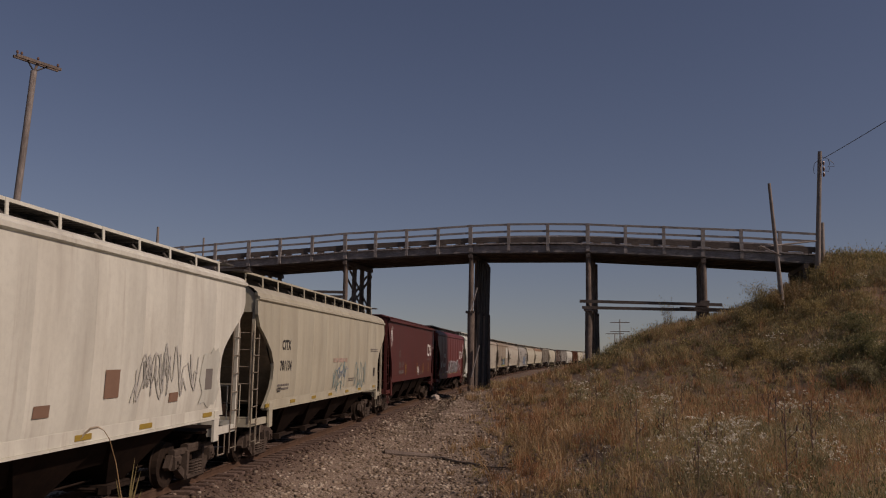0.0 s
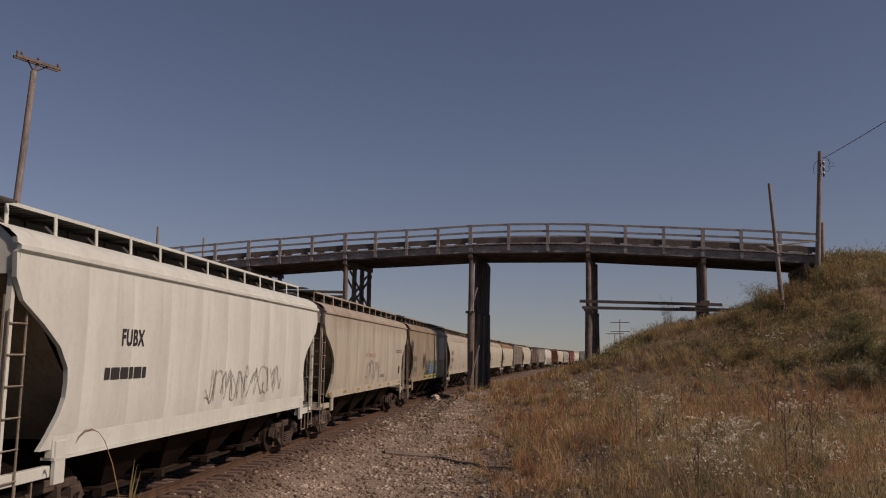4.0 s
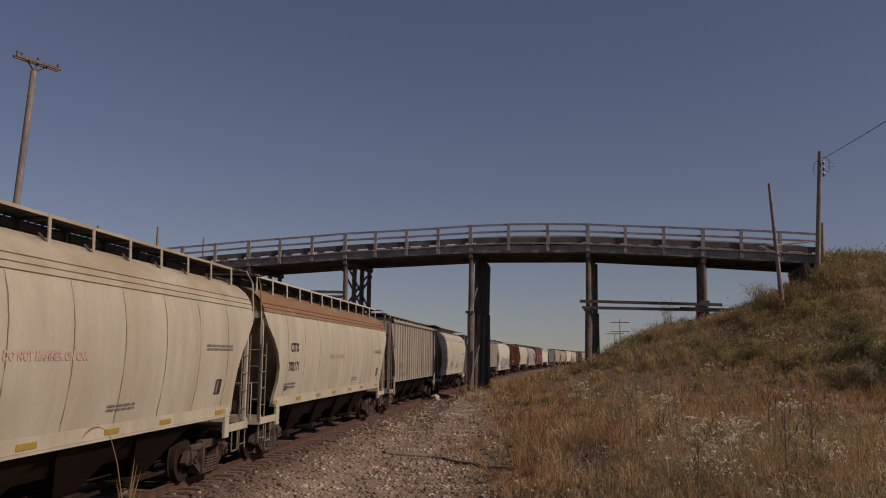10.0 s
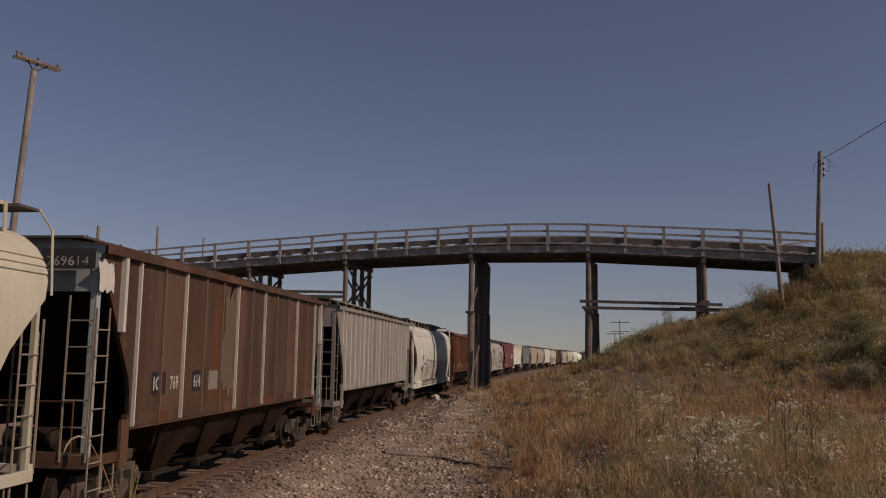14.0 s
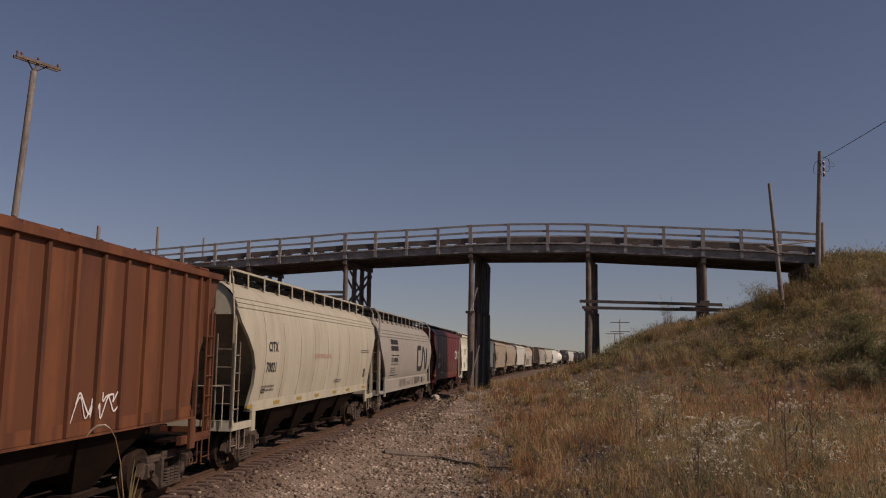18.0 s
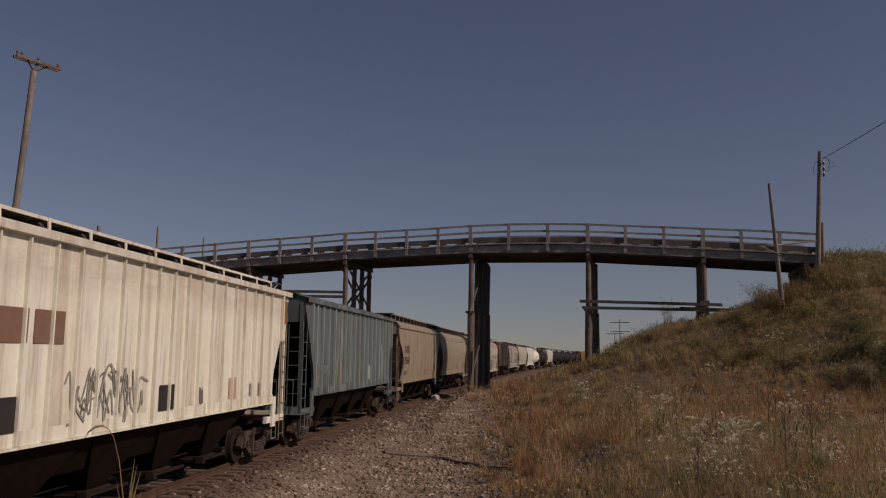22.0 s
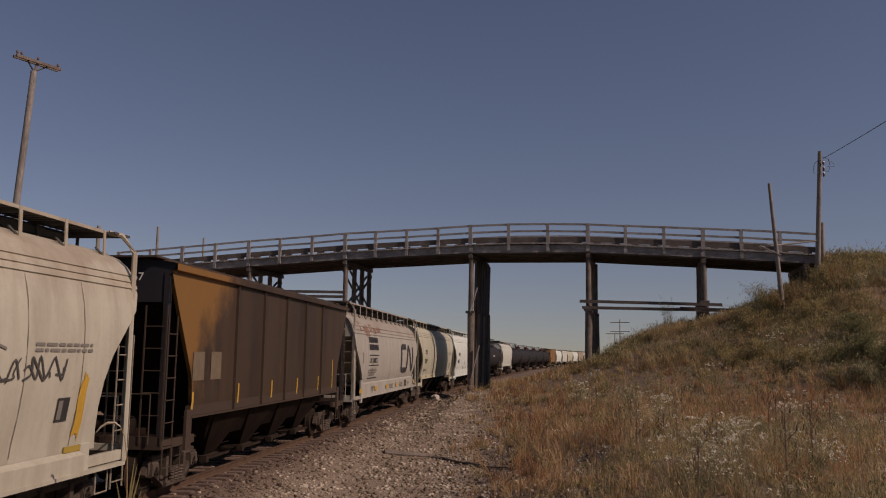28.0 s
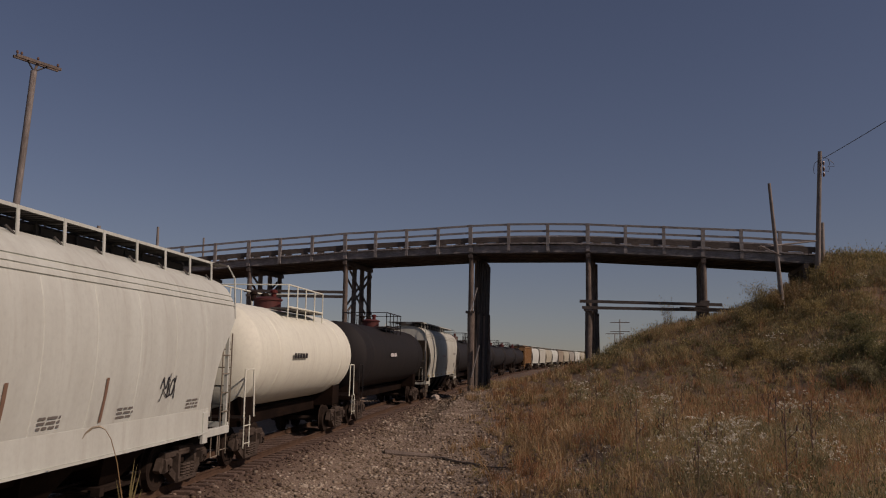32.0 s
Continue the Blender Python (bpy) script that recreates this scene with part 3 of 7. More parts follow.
def build_ground():
    xs = np.unique(np.round(np.concatenate([np.linspace(-4000, -200, 14), np.linspace(-200, -40, 20), np.linspace(-40, -13, 28), np.linspace(-13, 12, 126),
                                            np.linspace(12, 60, 97), np.linspace(60, 220, 33), np.linspace(220, 4000, 14)]), 3))
    ys = np.unique(np.round(np.concatenate([np.linspace(-1500, -60, 10), np.linspace(-60, 0, 16), np.linspace(0, 30, 100), np.linspace(30, 100, 141),
                                            np.linspace(100, 300, 60), np.linspace(300, 900, 40), np.linspace(900, 4500, 14)]), 3))
    X, Y = np.meshgrid(xs, ys)
    Z = ground_z(X.ravel(), Y.ravel()).reshape(X.shape)
    nx, ny = len(xs), len(ys)
    verts = np.stack([X.ravel(), Y.ravel(), Z.ravel()], 1)
    i = (np.arange(ny - 1)[:, None] * nx + np.arange(nx - 1)[None]).ravel()
    faces = np.stack([i, i + 1, i + nx + 1, i + nx], 1)
    me = bpy.data.meshes.new("ground")
    me.from_pydata(verts.tolist(), [], faces.tolist())
    me.polygons.foreach_set("use_smooth", [True] * len(me.polygons))
    d = X.ravel() - track_x(Y.ravel())
    edge = grass_edge(Y.ravel())
    g = np.clip(0.5 + (edge - d) / 1.6, 0, 1) * step(-4.5, -3.0, d)
    at = me.attributes.new("gravel", "FLOAT_COLOR", "POINT")
    at.data.foreach_set("color", np.repeat(g, 4).astype(np.float32))
    oil = me.attributes.new("oiled", "FLOAT", "POINT")
    oil.data.foreach_set("value", (0.85 * (1 - step(1.3, 3.0, np.abs(d)))).astype(np.float32))
    me.materials.append(ground_material())
    tagged(new("ground", me), "gravelly trackside ground rising to a dry grass bank", "ground", kind="structure")


def grass_edge(y):
    """How far from the track's middle the weeds begin."""
    return np.interp(y, [0, 12, 20, 30, 45, 60, 75, 90, 400], [9.2, 9.0, 8.7, 7.9, 6.7, 4.9, 3.6, 3.2, 3.0])


build_ground()


# ---- track ----
def build_track():
    # rails as swept sections, in one thing each
    prof = [(-0.07, -0.17), (0.07, -0.17), (0.02, -0.14), (0.015, -0.05), (0.037, -0.035), (0.037, 0.0), (-0.037, 0.0), (-0.037, -0.035), (-0.015, -0.05), (-0.02, -0.14)]
    for off in (0.7525, -0.7525):
        g = Geo()
        last = None
        for k in range(61):
            s = -60 + k * 12
            x, y, a = track(s)
            c, n = math.cos(a), math.sin(a)
            ring = [(x + (off + px) * c, y - (off + px) * n, pz) for px, pz in prof]
            if last:
                g.quadstrip(last, ring, True)
            last = ring
        tagged(put("rail", g.mesh("rail"), "rail"), "worn brown steel rail spiked to timber ties", "rail", "rails", "structure")
    tie = Geo().box(-1.3, 1.3, -0.11, 0.11, -0.18, 0.0, 0.012).mesh("tie")
    rng = random.Random(3)
    host = thing("track_ties", (0, 0, 0), "row of weathered timber railway ties in ballast", "railway ties", kind="structure")
    far = Geo()
    for k in range(560):
        s = 4 + k * 0.55
        x, y, a = track(s)
        r = rng.uniform(-0.02, 0.02)
        if k < 200:
            put("tie", tie, "tie", host, (x + rng.uniform(-0.04, 0.04), y, -0.165 + rng.uniform(-0.015, 0.01)), (0, 0, -math.degrees(a + r)))
        else:
            c, n = math.cos(a), math.sin(a)
            pts = [(-1.3, -0.11), (1.3, -0.11), (1.3, 0.11), (-1.3, 0.11)]
            low = [(x + px * c + py * n, y - px * n + py * c, -0.33) for px, py in pts]
            far.quadstrip(low, [(p[0], p[1], -0.165) for p in low], True).poly([(p[0], p[1], -0.165) for p in low])
    tagged(put("tie", far.mesh("far_ties"), "tie", host), kind="stuff")


build_track()


# ---- timber overpass ----
def profile(u, table):
    return float(np.interp(u, [p[0] for p in table], [p[1] for p in table]))


RAIL_TOP = [(-34, 11.95), (-27, 12.37), (-20.7, 12.77), (-14.8, 13.06), (-11.4, 13.27), (-6.1, 13.42), (0, 13.68), (3.2, 13.73), (6.6, 13.68), (9.7, 13.57), (15.6, 13.20), (21.6, 12.82), (27.5, 12.36)]
BENTS = [-34.0, -27.3, -20.6, -11.35, -0.1, 9.7, 18.7, 27.2]


def build_bridge():
    host = thing("timber_overpass", (B0[0], B0[1], BZ), "old dark timber trestle overpass with plank railings crossing the track", "overpass",
                 turn=math.atan2(BR[1], BR[0]))
    host.scale = (BS, BS, BS)
    W = BW / BS

    def soil(u, w):
        p = B0 + BS * (BR * u + BN * w)
        return (gz(p[0], p[1]) - BZ) / BS

    rng = random.Random(11)

    def top(u):
        return profile(u, RAIL_TOP)

    span = [(a, b) for a, b in zip(BENTS, BENTS[1:])]
    # stringers, span by span
    for a, b in span:
        for k in range(7):
            w = 0.14 + k * (W - 0.28) / 6
            j = rng.uniform(-0.02, 0.02)
            put("stringer", Geo().bar((a, w, top(a) - 2.14 + j), (b, w, top(b) - 2.14 + j), 0, flat=(0.22, 0.56)).mesh("stringer"), "beam", host)
        # fascia plank proud of the outer stringer, uneven
        for w in (-0.06, W + 0.06):
            put("fascia_plank", Geo().bar((a + 0.03, w, top(a) - 2.03), (b - 0.03, w, top(b) - 2.03), 0, flat=(0.07, 0.60)).mesh("fascia_plank"), "plank", host)
    # deck planks
    u = BENTS[0]
    while u < BENTS[-1] + 1.0:
        z = top(u) - 1.68
        me = shared(("deck", rng.randrange(4)), lambda: Geo().box(-0.115, 0.115, -0.22 - rng.uniform(0, 0.1), W + 0.25, -0.05, 0.05, 0.01).mesh("deck_plank"))
        put("deck_plank", me, "plank", host, (u, 0, z + rng.uniform(-0.012, 0.012)), (0, 0, rng.uniform(-0.5, 0.5)))
        u += 0.25
    # kerb timbers on blocks: slits of light under them
    for w in (0.02, W - 0.02):
        for a, b in span:
            put("kerb_timber", Geo().bar((a, w, top(a) - 1.26), (b, w, top(b) - 1.26), 0, flat=(0.2, 0.40)).mesh("kerb_timber"), "beam", host)
            n = max(2, int((b - a) / 1.5))
            for k in range(n):
                c = a + (k + 0.5) * (b - a) / n
                put("kerb_block", shared("kerb_block", lambda: Geo().box(-0.3, 0.3, -0.1, 0.1, -0.085, 0.085).mesh("kerb_block")), "beam", host, (c, w, top(c) - 1.545))
    # railing posts and rails on both sides
    posts = []
    for (a, b), n in zip(span, (2, 2, 3, 4, 3, 3, 3)):
        posts += [a + (b - a) * k / n for k in range(n)]
    posts.append(BENTS[-1])
    for w, out in ((-0.16, -1), (W + 0.16, 1)):
        for u in posts:
            big = any(abs(u - q) < 0.01 for q in BENTS)
            d = 0.16 if big else 0.13
            me = shared(("post", big), lambda: Geo().box(-d, d, -0.08, 0.08, -2.3, 0.02, 0.015).mesh("railing_post"))
            put("railing_post", me, "plank", host, (u, w, top(u) + rng.uniform(-0.02, 0.04)), (rng.uniform(-0.6, 0.6), rng.uniform(-0.8, 0.8), 0))
        for a, b in zip(posts, posts[1:]):
            for dz, h in ((-0.05, 0.17), (-0.64, 0.17)):
                e = rng.uniform(-0.02, 0.02)
                put("railing_plank", Geo().bar((a, w - 0.02 * out, top(a) + dz), (b, w - 0.02 * out, top(b) + dz + e), 0, flat=(0.06, h)).mesh("railing_plank"), "plank", host)
    # bents: caps, piles, collars, braces
    for i, u in enumerate(BENTS):
        cap_z = top(u) - 2.60
        if i in (0, 7):
            put("cap_beam", Geo().box(-0.17, 0.17, -0.4, W + 0.4, -0.2, 0.2, 0.02).mesh("cap_beam"), "beam", host, (u, 0, cap_z))
            continue
        put("cap_beam", Geo().box(-0.17, 0.17, -0.15, W + 0.3, -0.18, 0.18, 0.02).mesh("cap_beam"), "beam", host, (u, 0, cap_z))
        for k in range(4):
            w = 0.25 + k * (W - 0.5) / 3
            u = BENTS[i] + (0.022 * w if i in (4, 5) else 0)
            foot = soil(u, w) - 0.4
            mid = foot + (cap_z - foot) * {4: 0.60, 5: 0.52}.get(i, 0.42) if i != 3 else foot + 2
            lean = (0.25 if k == 3 else -0.12 if k == 0 else 0) * (cap_z - foot) / 12
            g = Geo().bar((u, w, mid - 0.5), (u + rng.uniform(-0.05, 0.05), w, cap_z), 0.235, 12, 0.205)
            put("trestle_post", g.mesh("trestle_post", True), "pile", host)
            g = Geo().bar((u + rng.uniform(-0.1, 0.1), w + lean, foot), (u + 0.02, w + 0.02, mid), 0.27, 12, 0.31)
            put("trestle_post_foot", g.mesh("trestle_post_foot", True), "pile", host)
            put("splice_collar", shared("collar", lambda: Geo().box(-0.36, 0.36, -0.05, 0.05, -0.11, 0.11, 0.01).mesh("splice_collar")), "beam", host, (u, w - 0.34, mid - 0.05))
        u = BENTS[i]
        # sway braces across the bent
        for x, zl, zh in ((-0.25, cap_z - 4.2, cap_z - 0.6), (0.25, cap_z - 4.2, cap_z - 0.6)):
            if i < 4:
                put("sway_brace", Geo().bar((u + x, 0.35, zl), (u + x, W - 0.3, zh), 0, flat=(0.06, 0.22)).mesh("sway_brace"), "beam", host)
                put("sway_brace", Geo().bar((u + x * 1.25, W - 0.3, zl), (u + x * 1.25, 0.35, zh), 0, flat=(0.06, 0.22)).mesh("sway_brace"), "beam", host)
    # long girts between the eastern bents and west of the track
    for a, za, b, zb in ((9.0, 7.24, 20.0, 6.92), (9.2, 6.72, 21.6, 6.46), (16.8, 6.66, 21.9, 6.46), (-20.9, 8.26, -11.2, 8.06), (-20.7, 7.84, -11.2, 7.66)):
        put("girt", Geo().bar((a, -0.12, za), (b, -0.12, zb), 0, flat=(0.09, 0.24)).mesh("girt"), "beam", host)
    # dark sheathing along the trackside bent; its near-black colour stands for the shaded side
    for k in range(9):
        w = 0.30 * W + k * 0.66 * W / 8
        z1 = top(BENTS[4]) - 2.75
        z0 = soil(BENTS[4], w) - 0.3 + (0.0 if k % 3 else 0.35)
        put("sheathing_plank", Geo().bar((BENTS[4] + 0.022 * w + 0.03, w, z0), (BENTS[4] + 0.03 * w + 0.22 + rng.uniform(-0.03, 0.05), w, z1 - rng.uniform(0, 0.25)), 0, flat=(0.07, 0.62)).mesh("sheathing_plank"), "creosote", host)
    # loose raker planks at the trackside bent
    for a, b in (((0.1, -0.15, 1.0), (0.75, -0.2, 3.6)), ((-0.05, -0.15, 6.4), (0.55, -0.2, 8.4))):
        put("raker", Geo().bar(a, b, 0, flat=(0.08, 0.2)).mesh("raker"), "plank", host)
    # short posts and a back wall of planks at the eastern abutment
    for k in range(5):
        w = 0.2 + k * (W - 0.4) / 4
        z1 = top(26.2) - 2.45
        put("abutment_post", Geo().bar((26.2, w, soil(26.2, w) - 0.4), (26.2, w, z1), 0.21, 10, 0.2).mesh("abutment_post", True), "pile", host)
    put("cap_beam", Geo().box(-0.2, 0.2, -0.2, W + 0.3, -0.18, 0.18, 0.02).mesh("cap_beam"), "beam", host, (26.2, 0, top(26.2) - 2.6))
    for k in range(6):
        put("abutment_plank", shared("abut", lambda: Geo().box(-0.05, 0.05, -0.4, W + 0.4, -0.14, 0.14, 0.01).mesh("abutment_plank")), "beam", host, (27.5, 0, top(27.2) - 2.9 - 0.3 * k))


build_bridge()


# ---- poles and wires ----
def pole(name, foot, tip, r0, r1, label, group="wooden poles"):
    host = thing(name, foot, label, "utility pole", group)
    d = Vector(tip) - Vector(foot)
    put("shaft", Geo().bar((0, 0, -0.6), d, r0, 12, r1).mesh("shaft", True), "pole", host)
    return host, d


WIRE_END = Vector((15.9, -9.3, 15.4))


def build_poles():
    # west pole with a crossarm, braces and insulators
    foot = (-19.11, 27.9, gz(-19.11, 27.9))
    host, d = pole("utility_pole", foot, (-17.92, 27.3, 13.06), 0.14, 0.11, "tall leaning grey wooden pole with a bolted crossarm")
    arm = Vector((0.36, 0.76, 0.0))
    c = d + Vector((0.06, 0.1, 0.34))
    for q in (-0.10, 0.10):
        e = Vector((0.9, -0.43, 0)) * q
        put("crossarm", Geo().bar(c + e - arm * 1.04, c + e + arm * 1.04, 0, flat=(0.07, 0.10)).mesh("crossarm"), "pile", host)
    for s in (-1, 1):
        put("brace", Geo().bar(c + arm * 0.5 * s, d - Vector((0, 0, 0.02)), 0.03, 6).mesh("brace"), "wire", host)
    put("pole_top_pin", Geo().bar(d - Vector((0, 0, 0.1)), c, 0.05, 6).mesh("pole_top_pin"), "pile", host)
    for q in (-0.95, -0.75, 0.0, 0.95):
        p = c + arm * q + Vector((0, 0, 0.07))
        put("insulator", shared("ins", lambda: Geo().lathe([(0, 0.02), (0.05, 0.02), (0.06, 0.045), (0.1, 0.05), (0.15, 0.03)], 8, "z").mesh("insulator", True)), "insulator", host, p)
    for x, y, z, r in ((-31.2, 66.4, 13.46, 0.10), (-33.2, 81.3, 14.67, 0.09), (-25.9, 47.1, 10.48, 0.11)):
        pole("wooden_pole", (x + 0.05, y, gz(x, y)), (x, y, z), r + 0.05, r, "bare grey wooden pole beyond the track")
    # east pole with wire and secondary rack
    foot = (17.7, 51.8, gz(17.7, 51.8))
    host, d = pole("utility_pole", foot, (17.85, 50.75, 15.57), 0.17, 0.12, "grey wooden utility pole at the bridge end")
    for k in range(3):
        put("insulator", shared("ins2", lambda: Geo().lathe([(0, 0.03), (0.1, 0.07), (0.2, 0.07), (0.28, 0.03)], 8, "z").mesh("insulator", True)), "insulator", host, d + Vector((0.14, -0.1, -0.9 - 0.35 * k)))
    for loop in (((0.1, 0, -0.35), (0.45, 0, -0.45), (0.75, 0, -0.75), (0.8, 0, -0.95), (0.55, 0, -0.95), (0.45, 0, -1.25), (0.1, 0, -1.2)), ((-0.1, 0, -0.55), (-0.35, 0, -0.75), (-0.42, 0, -1.15), (-0.38, 0, -1.4)), ((0.45, 0, -0.45), (0.55, 0, -0.8), (0.42, 0, -1.0))):
        pts = [d + Vector(q) for q in loop]
        put("lead_wire", Geo().sweep(pts, [0.016] * len(pts)).mesh("lead_wire"), "wire", host)
    foot2 = (18.25, 52.3, gz(18.25, 52.3))
    pole("wooden_post", foot2, (18.3, 52.2, 11.4), 0.14, 0.12, "short grey wooden post beside the utility pole")
    foot3 = (14.95, 49.4, gz(14.95, 49.4))
    host3, d3 = pole("leaning_pole", foot3, (14.15, 48.55, 13.14), 0.15, 0.09, "bare leaning grey wooden pole on the bank")
    base = Vector(foot3)
    put("crosspiece", Geo().bar(Vector((13.55, 48.9, 9.43)) - base, Vector((17.2, 50.2, 9.98)) - base, 0.055, 8, 0.045).mesh("crosspiece"), "pole", host3)
    put("crosspiece", Geo().bar(Vector((13.6, 48.8, 9.5)) - base, Vector((14.75, 48.9, 8.95)) - base, 0.04, 8).mesh("crosspiece"), "pole", host3)
    # service wire rising out of view
    g = Geo()
    a, b = Vector((18.0, 50.7, 15.1)), WIRE_END
    pts = [a.lerp(b, k / 24) - Vector((0, 0, 0.9 * 4 * (k / 24) * (1 - k / 24))) for k in range(25)]
    g.sweep(pts, [0.02] * len(pts))
    tagged(put("service_wire", g.mesh("service_wire"), "wire"), "thin dark overhead wire strung from the utility pole", "wire")
    # far line poles
    for x, y, z, arms in ((28.76, 255, 14.5, (13.5, 10.7)), (28.6, 268, 10.6, (10.4,))):
        host, d = pole("line_pole", (x, y, gz(x, y)), (x, y, z), 0.2, 0.14, "distant pole with crossarms beyond the bank", "distant line poles")
        for az in arms:
            put("crossarm", Geo().bar(Vector((-2.9, 0, az - host.location.z)), Vector((2.9, 0, az - host.location.z + 0.1)), 0, flat=(0.2, 0.22)).mesh("crossarm"), "beam", host)


build_poles()


# ---- the train ----
# side sections (half width, height over the rail), sill to roof, and how far the side is cut back at its ends
SECTION = {
    "round": [(1.42, 1.05), (1.46, 1.35), (1.53, 1.7), (1.58, 2.1), (1.60, 2.5), (1.59, 2.9), (1.55, 3.25), (1.48, 3.55), (1.45, 3.62), (1.475, 3.64), (1.45, 3.72),
              (1.42, 3.76), (1.44, 3.78), (1.39, 3.88), (1.36, 3.91), (1.38, 3.93), (1.25, 4.10), (1.05, 4.25), (0.75, 4.38), (0.4, 4.44), (0.0, 4.45)],
    "smooth": [(1.50, 1.05), (1.53, 1.25), (1.57, 1.55), (1.59, 2.2), (1.60, 2.8), (1.59, 3.4), (1.57, 3.74), (1.63, 3.78), (1.63, 3.86), (1.565, 3.90), (1.55, 4.0),
               (1.42, 4.14), (1.2, 4.26), (0.85, 4.37), (0.4, 4.43), (0.0, 4.44)],
    "ledged": [(1.46, 1.05), (1.53, 1.25), (1.58, 1.7), (1.61, 2.3), (1.60, 2.8), (1.56, 3.25), (1.50, 3.62), (1.525, 3.63), (1.525, 3.66), (1.475, 3.67), (1.44, 3.80), (1.465, 3.81), (1.43, 3.83),
               (1.375, 4.0), (1.40, 4.01), (1.365, 4.03), (1.25, 4.17), (1.05, 4.32), (0.75, 4.46), (0.4, 4.56), (0.0, 4.58)],
    "ribbed": [(1.47, 1.12), (1.50, 1.3), (1.50, 2.2), (1.50, 4.08), (1.61, 4.10), (1.61, 4.24), (1.50, 4.27), (1.2, 4.33), (0.8, 4.40), (0.0, 4.44)],
}
CUT = {
    "round": [(1.05, 1.12), (1.4, 1.2), (1.8, 1.28), (2.2, 1.18), (2.63, 0.9), (2.95, 0.5), (3.25, 0.15), (3.4, 0.0)],
    "smooth": [(1.05, 1.0), (1.4, 1.3), (1.8, 1.5), (2.15, 1.5), (2.45, 1.3), (2.8, 0.75), (3.1, 0.2), (3.35, 0.0)],
    "ribbed": [(1.12, 1.32), (1.9, 1.25), (3.93, 0.06), (4.0, 0.0)],
    "ledged": [(1.05, 1.55), (1.15, 1.6), (1.3, 1.55), (2.6, 0.25), (2.9, 0.05), (3.1, 0.0)],
}

# true heights for the plan heights above: sill, eave, roof edge, roof
SECTION["skirted"], CUT["skirted"] = list(SECTION["round"]), list(CUT["round"])
SECTION["tall"], CUT["tall"] = list(SECTION["smooth"]), list(CUT["smooth"])
SKIRT = {"ledged": 0.58, "skirted": 0.32}     # a deep sill below a ledge
LIFT = {"skirted": ((1.05, 3.62, 3.93, 4.45), (1.29, 4.08, 4.34, 4.88)), "tall": ((1.05, 3.74, 3.90, 4.44), (1.46, 4.60, 4.74, 4.98)),
        "ledged": ((1.05, 3.62, 4.03, 4.58), (1.70, 3.80, 4.16, 4.88)), "round": ((1.05, 3.62, 3.93, 4.45), (1.46, 4.08, 4.34, 4.88)), "smooth": ((1.05, 3.74, 3.90, 4.44), (1.42, 4.34, 4.47, 4.92)),
        "ribbed": ((1.12, 4.08, 4.27, 4.44), (1.58, 4.60, 4.78, 4.90))}


ROUNDED = ("round", "ledged", "skirted")


def lift(kind, z):
    a, b = LIFT[kind]
    if z < a[0]:
        return z + b[0] - a[0]
    return float(np.interp(z, a, b))


for q in SECTION:
    SECTION[q] = [(y, lift(q, z)) for y, z in SECTION[q]]
    CUT[q] = [(lift(q, z), c) for z, c in CUT[q]]


def side_y(kind, z):
    sec = SECTION[kind]
    if kind in SKIRT and z < sec[0][1] - 0.001:
        return 1.56
    zs, ys = [p[1] for p in sec], [p[0] for p in sec]
    return float(np.interp(z, zs, ys))


def cut(kind, z):
    return float(np.interp(z, [p[0] for p in CUT[kind]], [p[1] for p in CUT[kind]]))


def hopper_body(kind, half):
    """Side sheets and roof in one shell with welded seams and turned end edges."""
    sec = []
    raw = SECTION[kind]
    for (y0, z0), (y1, z1) in zip(raw, raw[1:]):
        n = max(1, int((z1 - z0) / 0.22))
        sec += [(y0 + (y1 - y0) * k / n, z0 + (z1 - z0) * k / n) for k in range(n)]
    sec.append(raw[-1])
    ring = [(-y, z) for y, z in sec] + [(y, z) for y, z in sec[-2::-1]]
    ends = [half - cut(kind, z) for y, z in ring]
    deep = 0.004 if kind in ("smooth", "tall") else 0.011
    cols = [(-1.0, 0.0)]
    if kind != "ribbed":
        for k in range(9):
            x = (-half + 1.95 + k * (2 * half - 3.9) / 8) / half
            cols += [(x - 0.0022, 0.0), (x - 0.0008, -deep), (x + 0.0008, -deep), (x + 0.0022, 0.0)]
    cols.append((1.0, 0.0))
    top = lift(kind, 3.62)
    g = Geo()
    for c, e in cols:
        for w, (y, z) in zip(ends, ring):
            x = max(-w, min(w, c * half)) if abs(c) < 1 else c * w
            out = e if z < top else 0.0
            g.v.append((x, y + math.copysign(1.0, y) * out, z))
    n = len(ring)
    for j in range(len(cols) - 1):
        for k in range(n - 1):
            g.f.append((j * n + k, j * n + k + 1, (j + 1) * n + k + 1, (j + 1) * n + k))
    # turned edges of the side sheets
    for sg in (-1, 1):
        for m in (-1, 1):
            line = [(sg * (half - cut(kind, z)), m * y, z) for y, z in sec if z < top + 0.4]
            inner = [(x - sg * 0.02, y - m * 0.09, z) for x, y, z in line]
            g.quadstrip(line, inner)
            g.quadstrip(inner, [(x - sg * 0.1, y, z) for x, y, z in inner])
    bm = bmesh.new()
    me = g.mesh("body")
    bm.from_mesh(me)
    bmesh.ops.remove_doubles(bm, verts=bm.verts, dist=0.0005)
    bm.to_mesh(me)
    bm.free()
    me.polygons.foreach_set("use_smooth", [True] * len(me.polygons))
    me.set_sharp_from_angle(angle=radians(20))
    return me


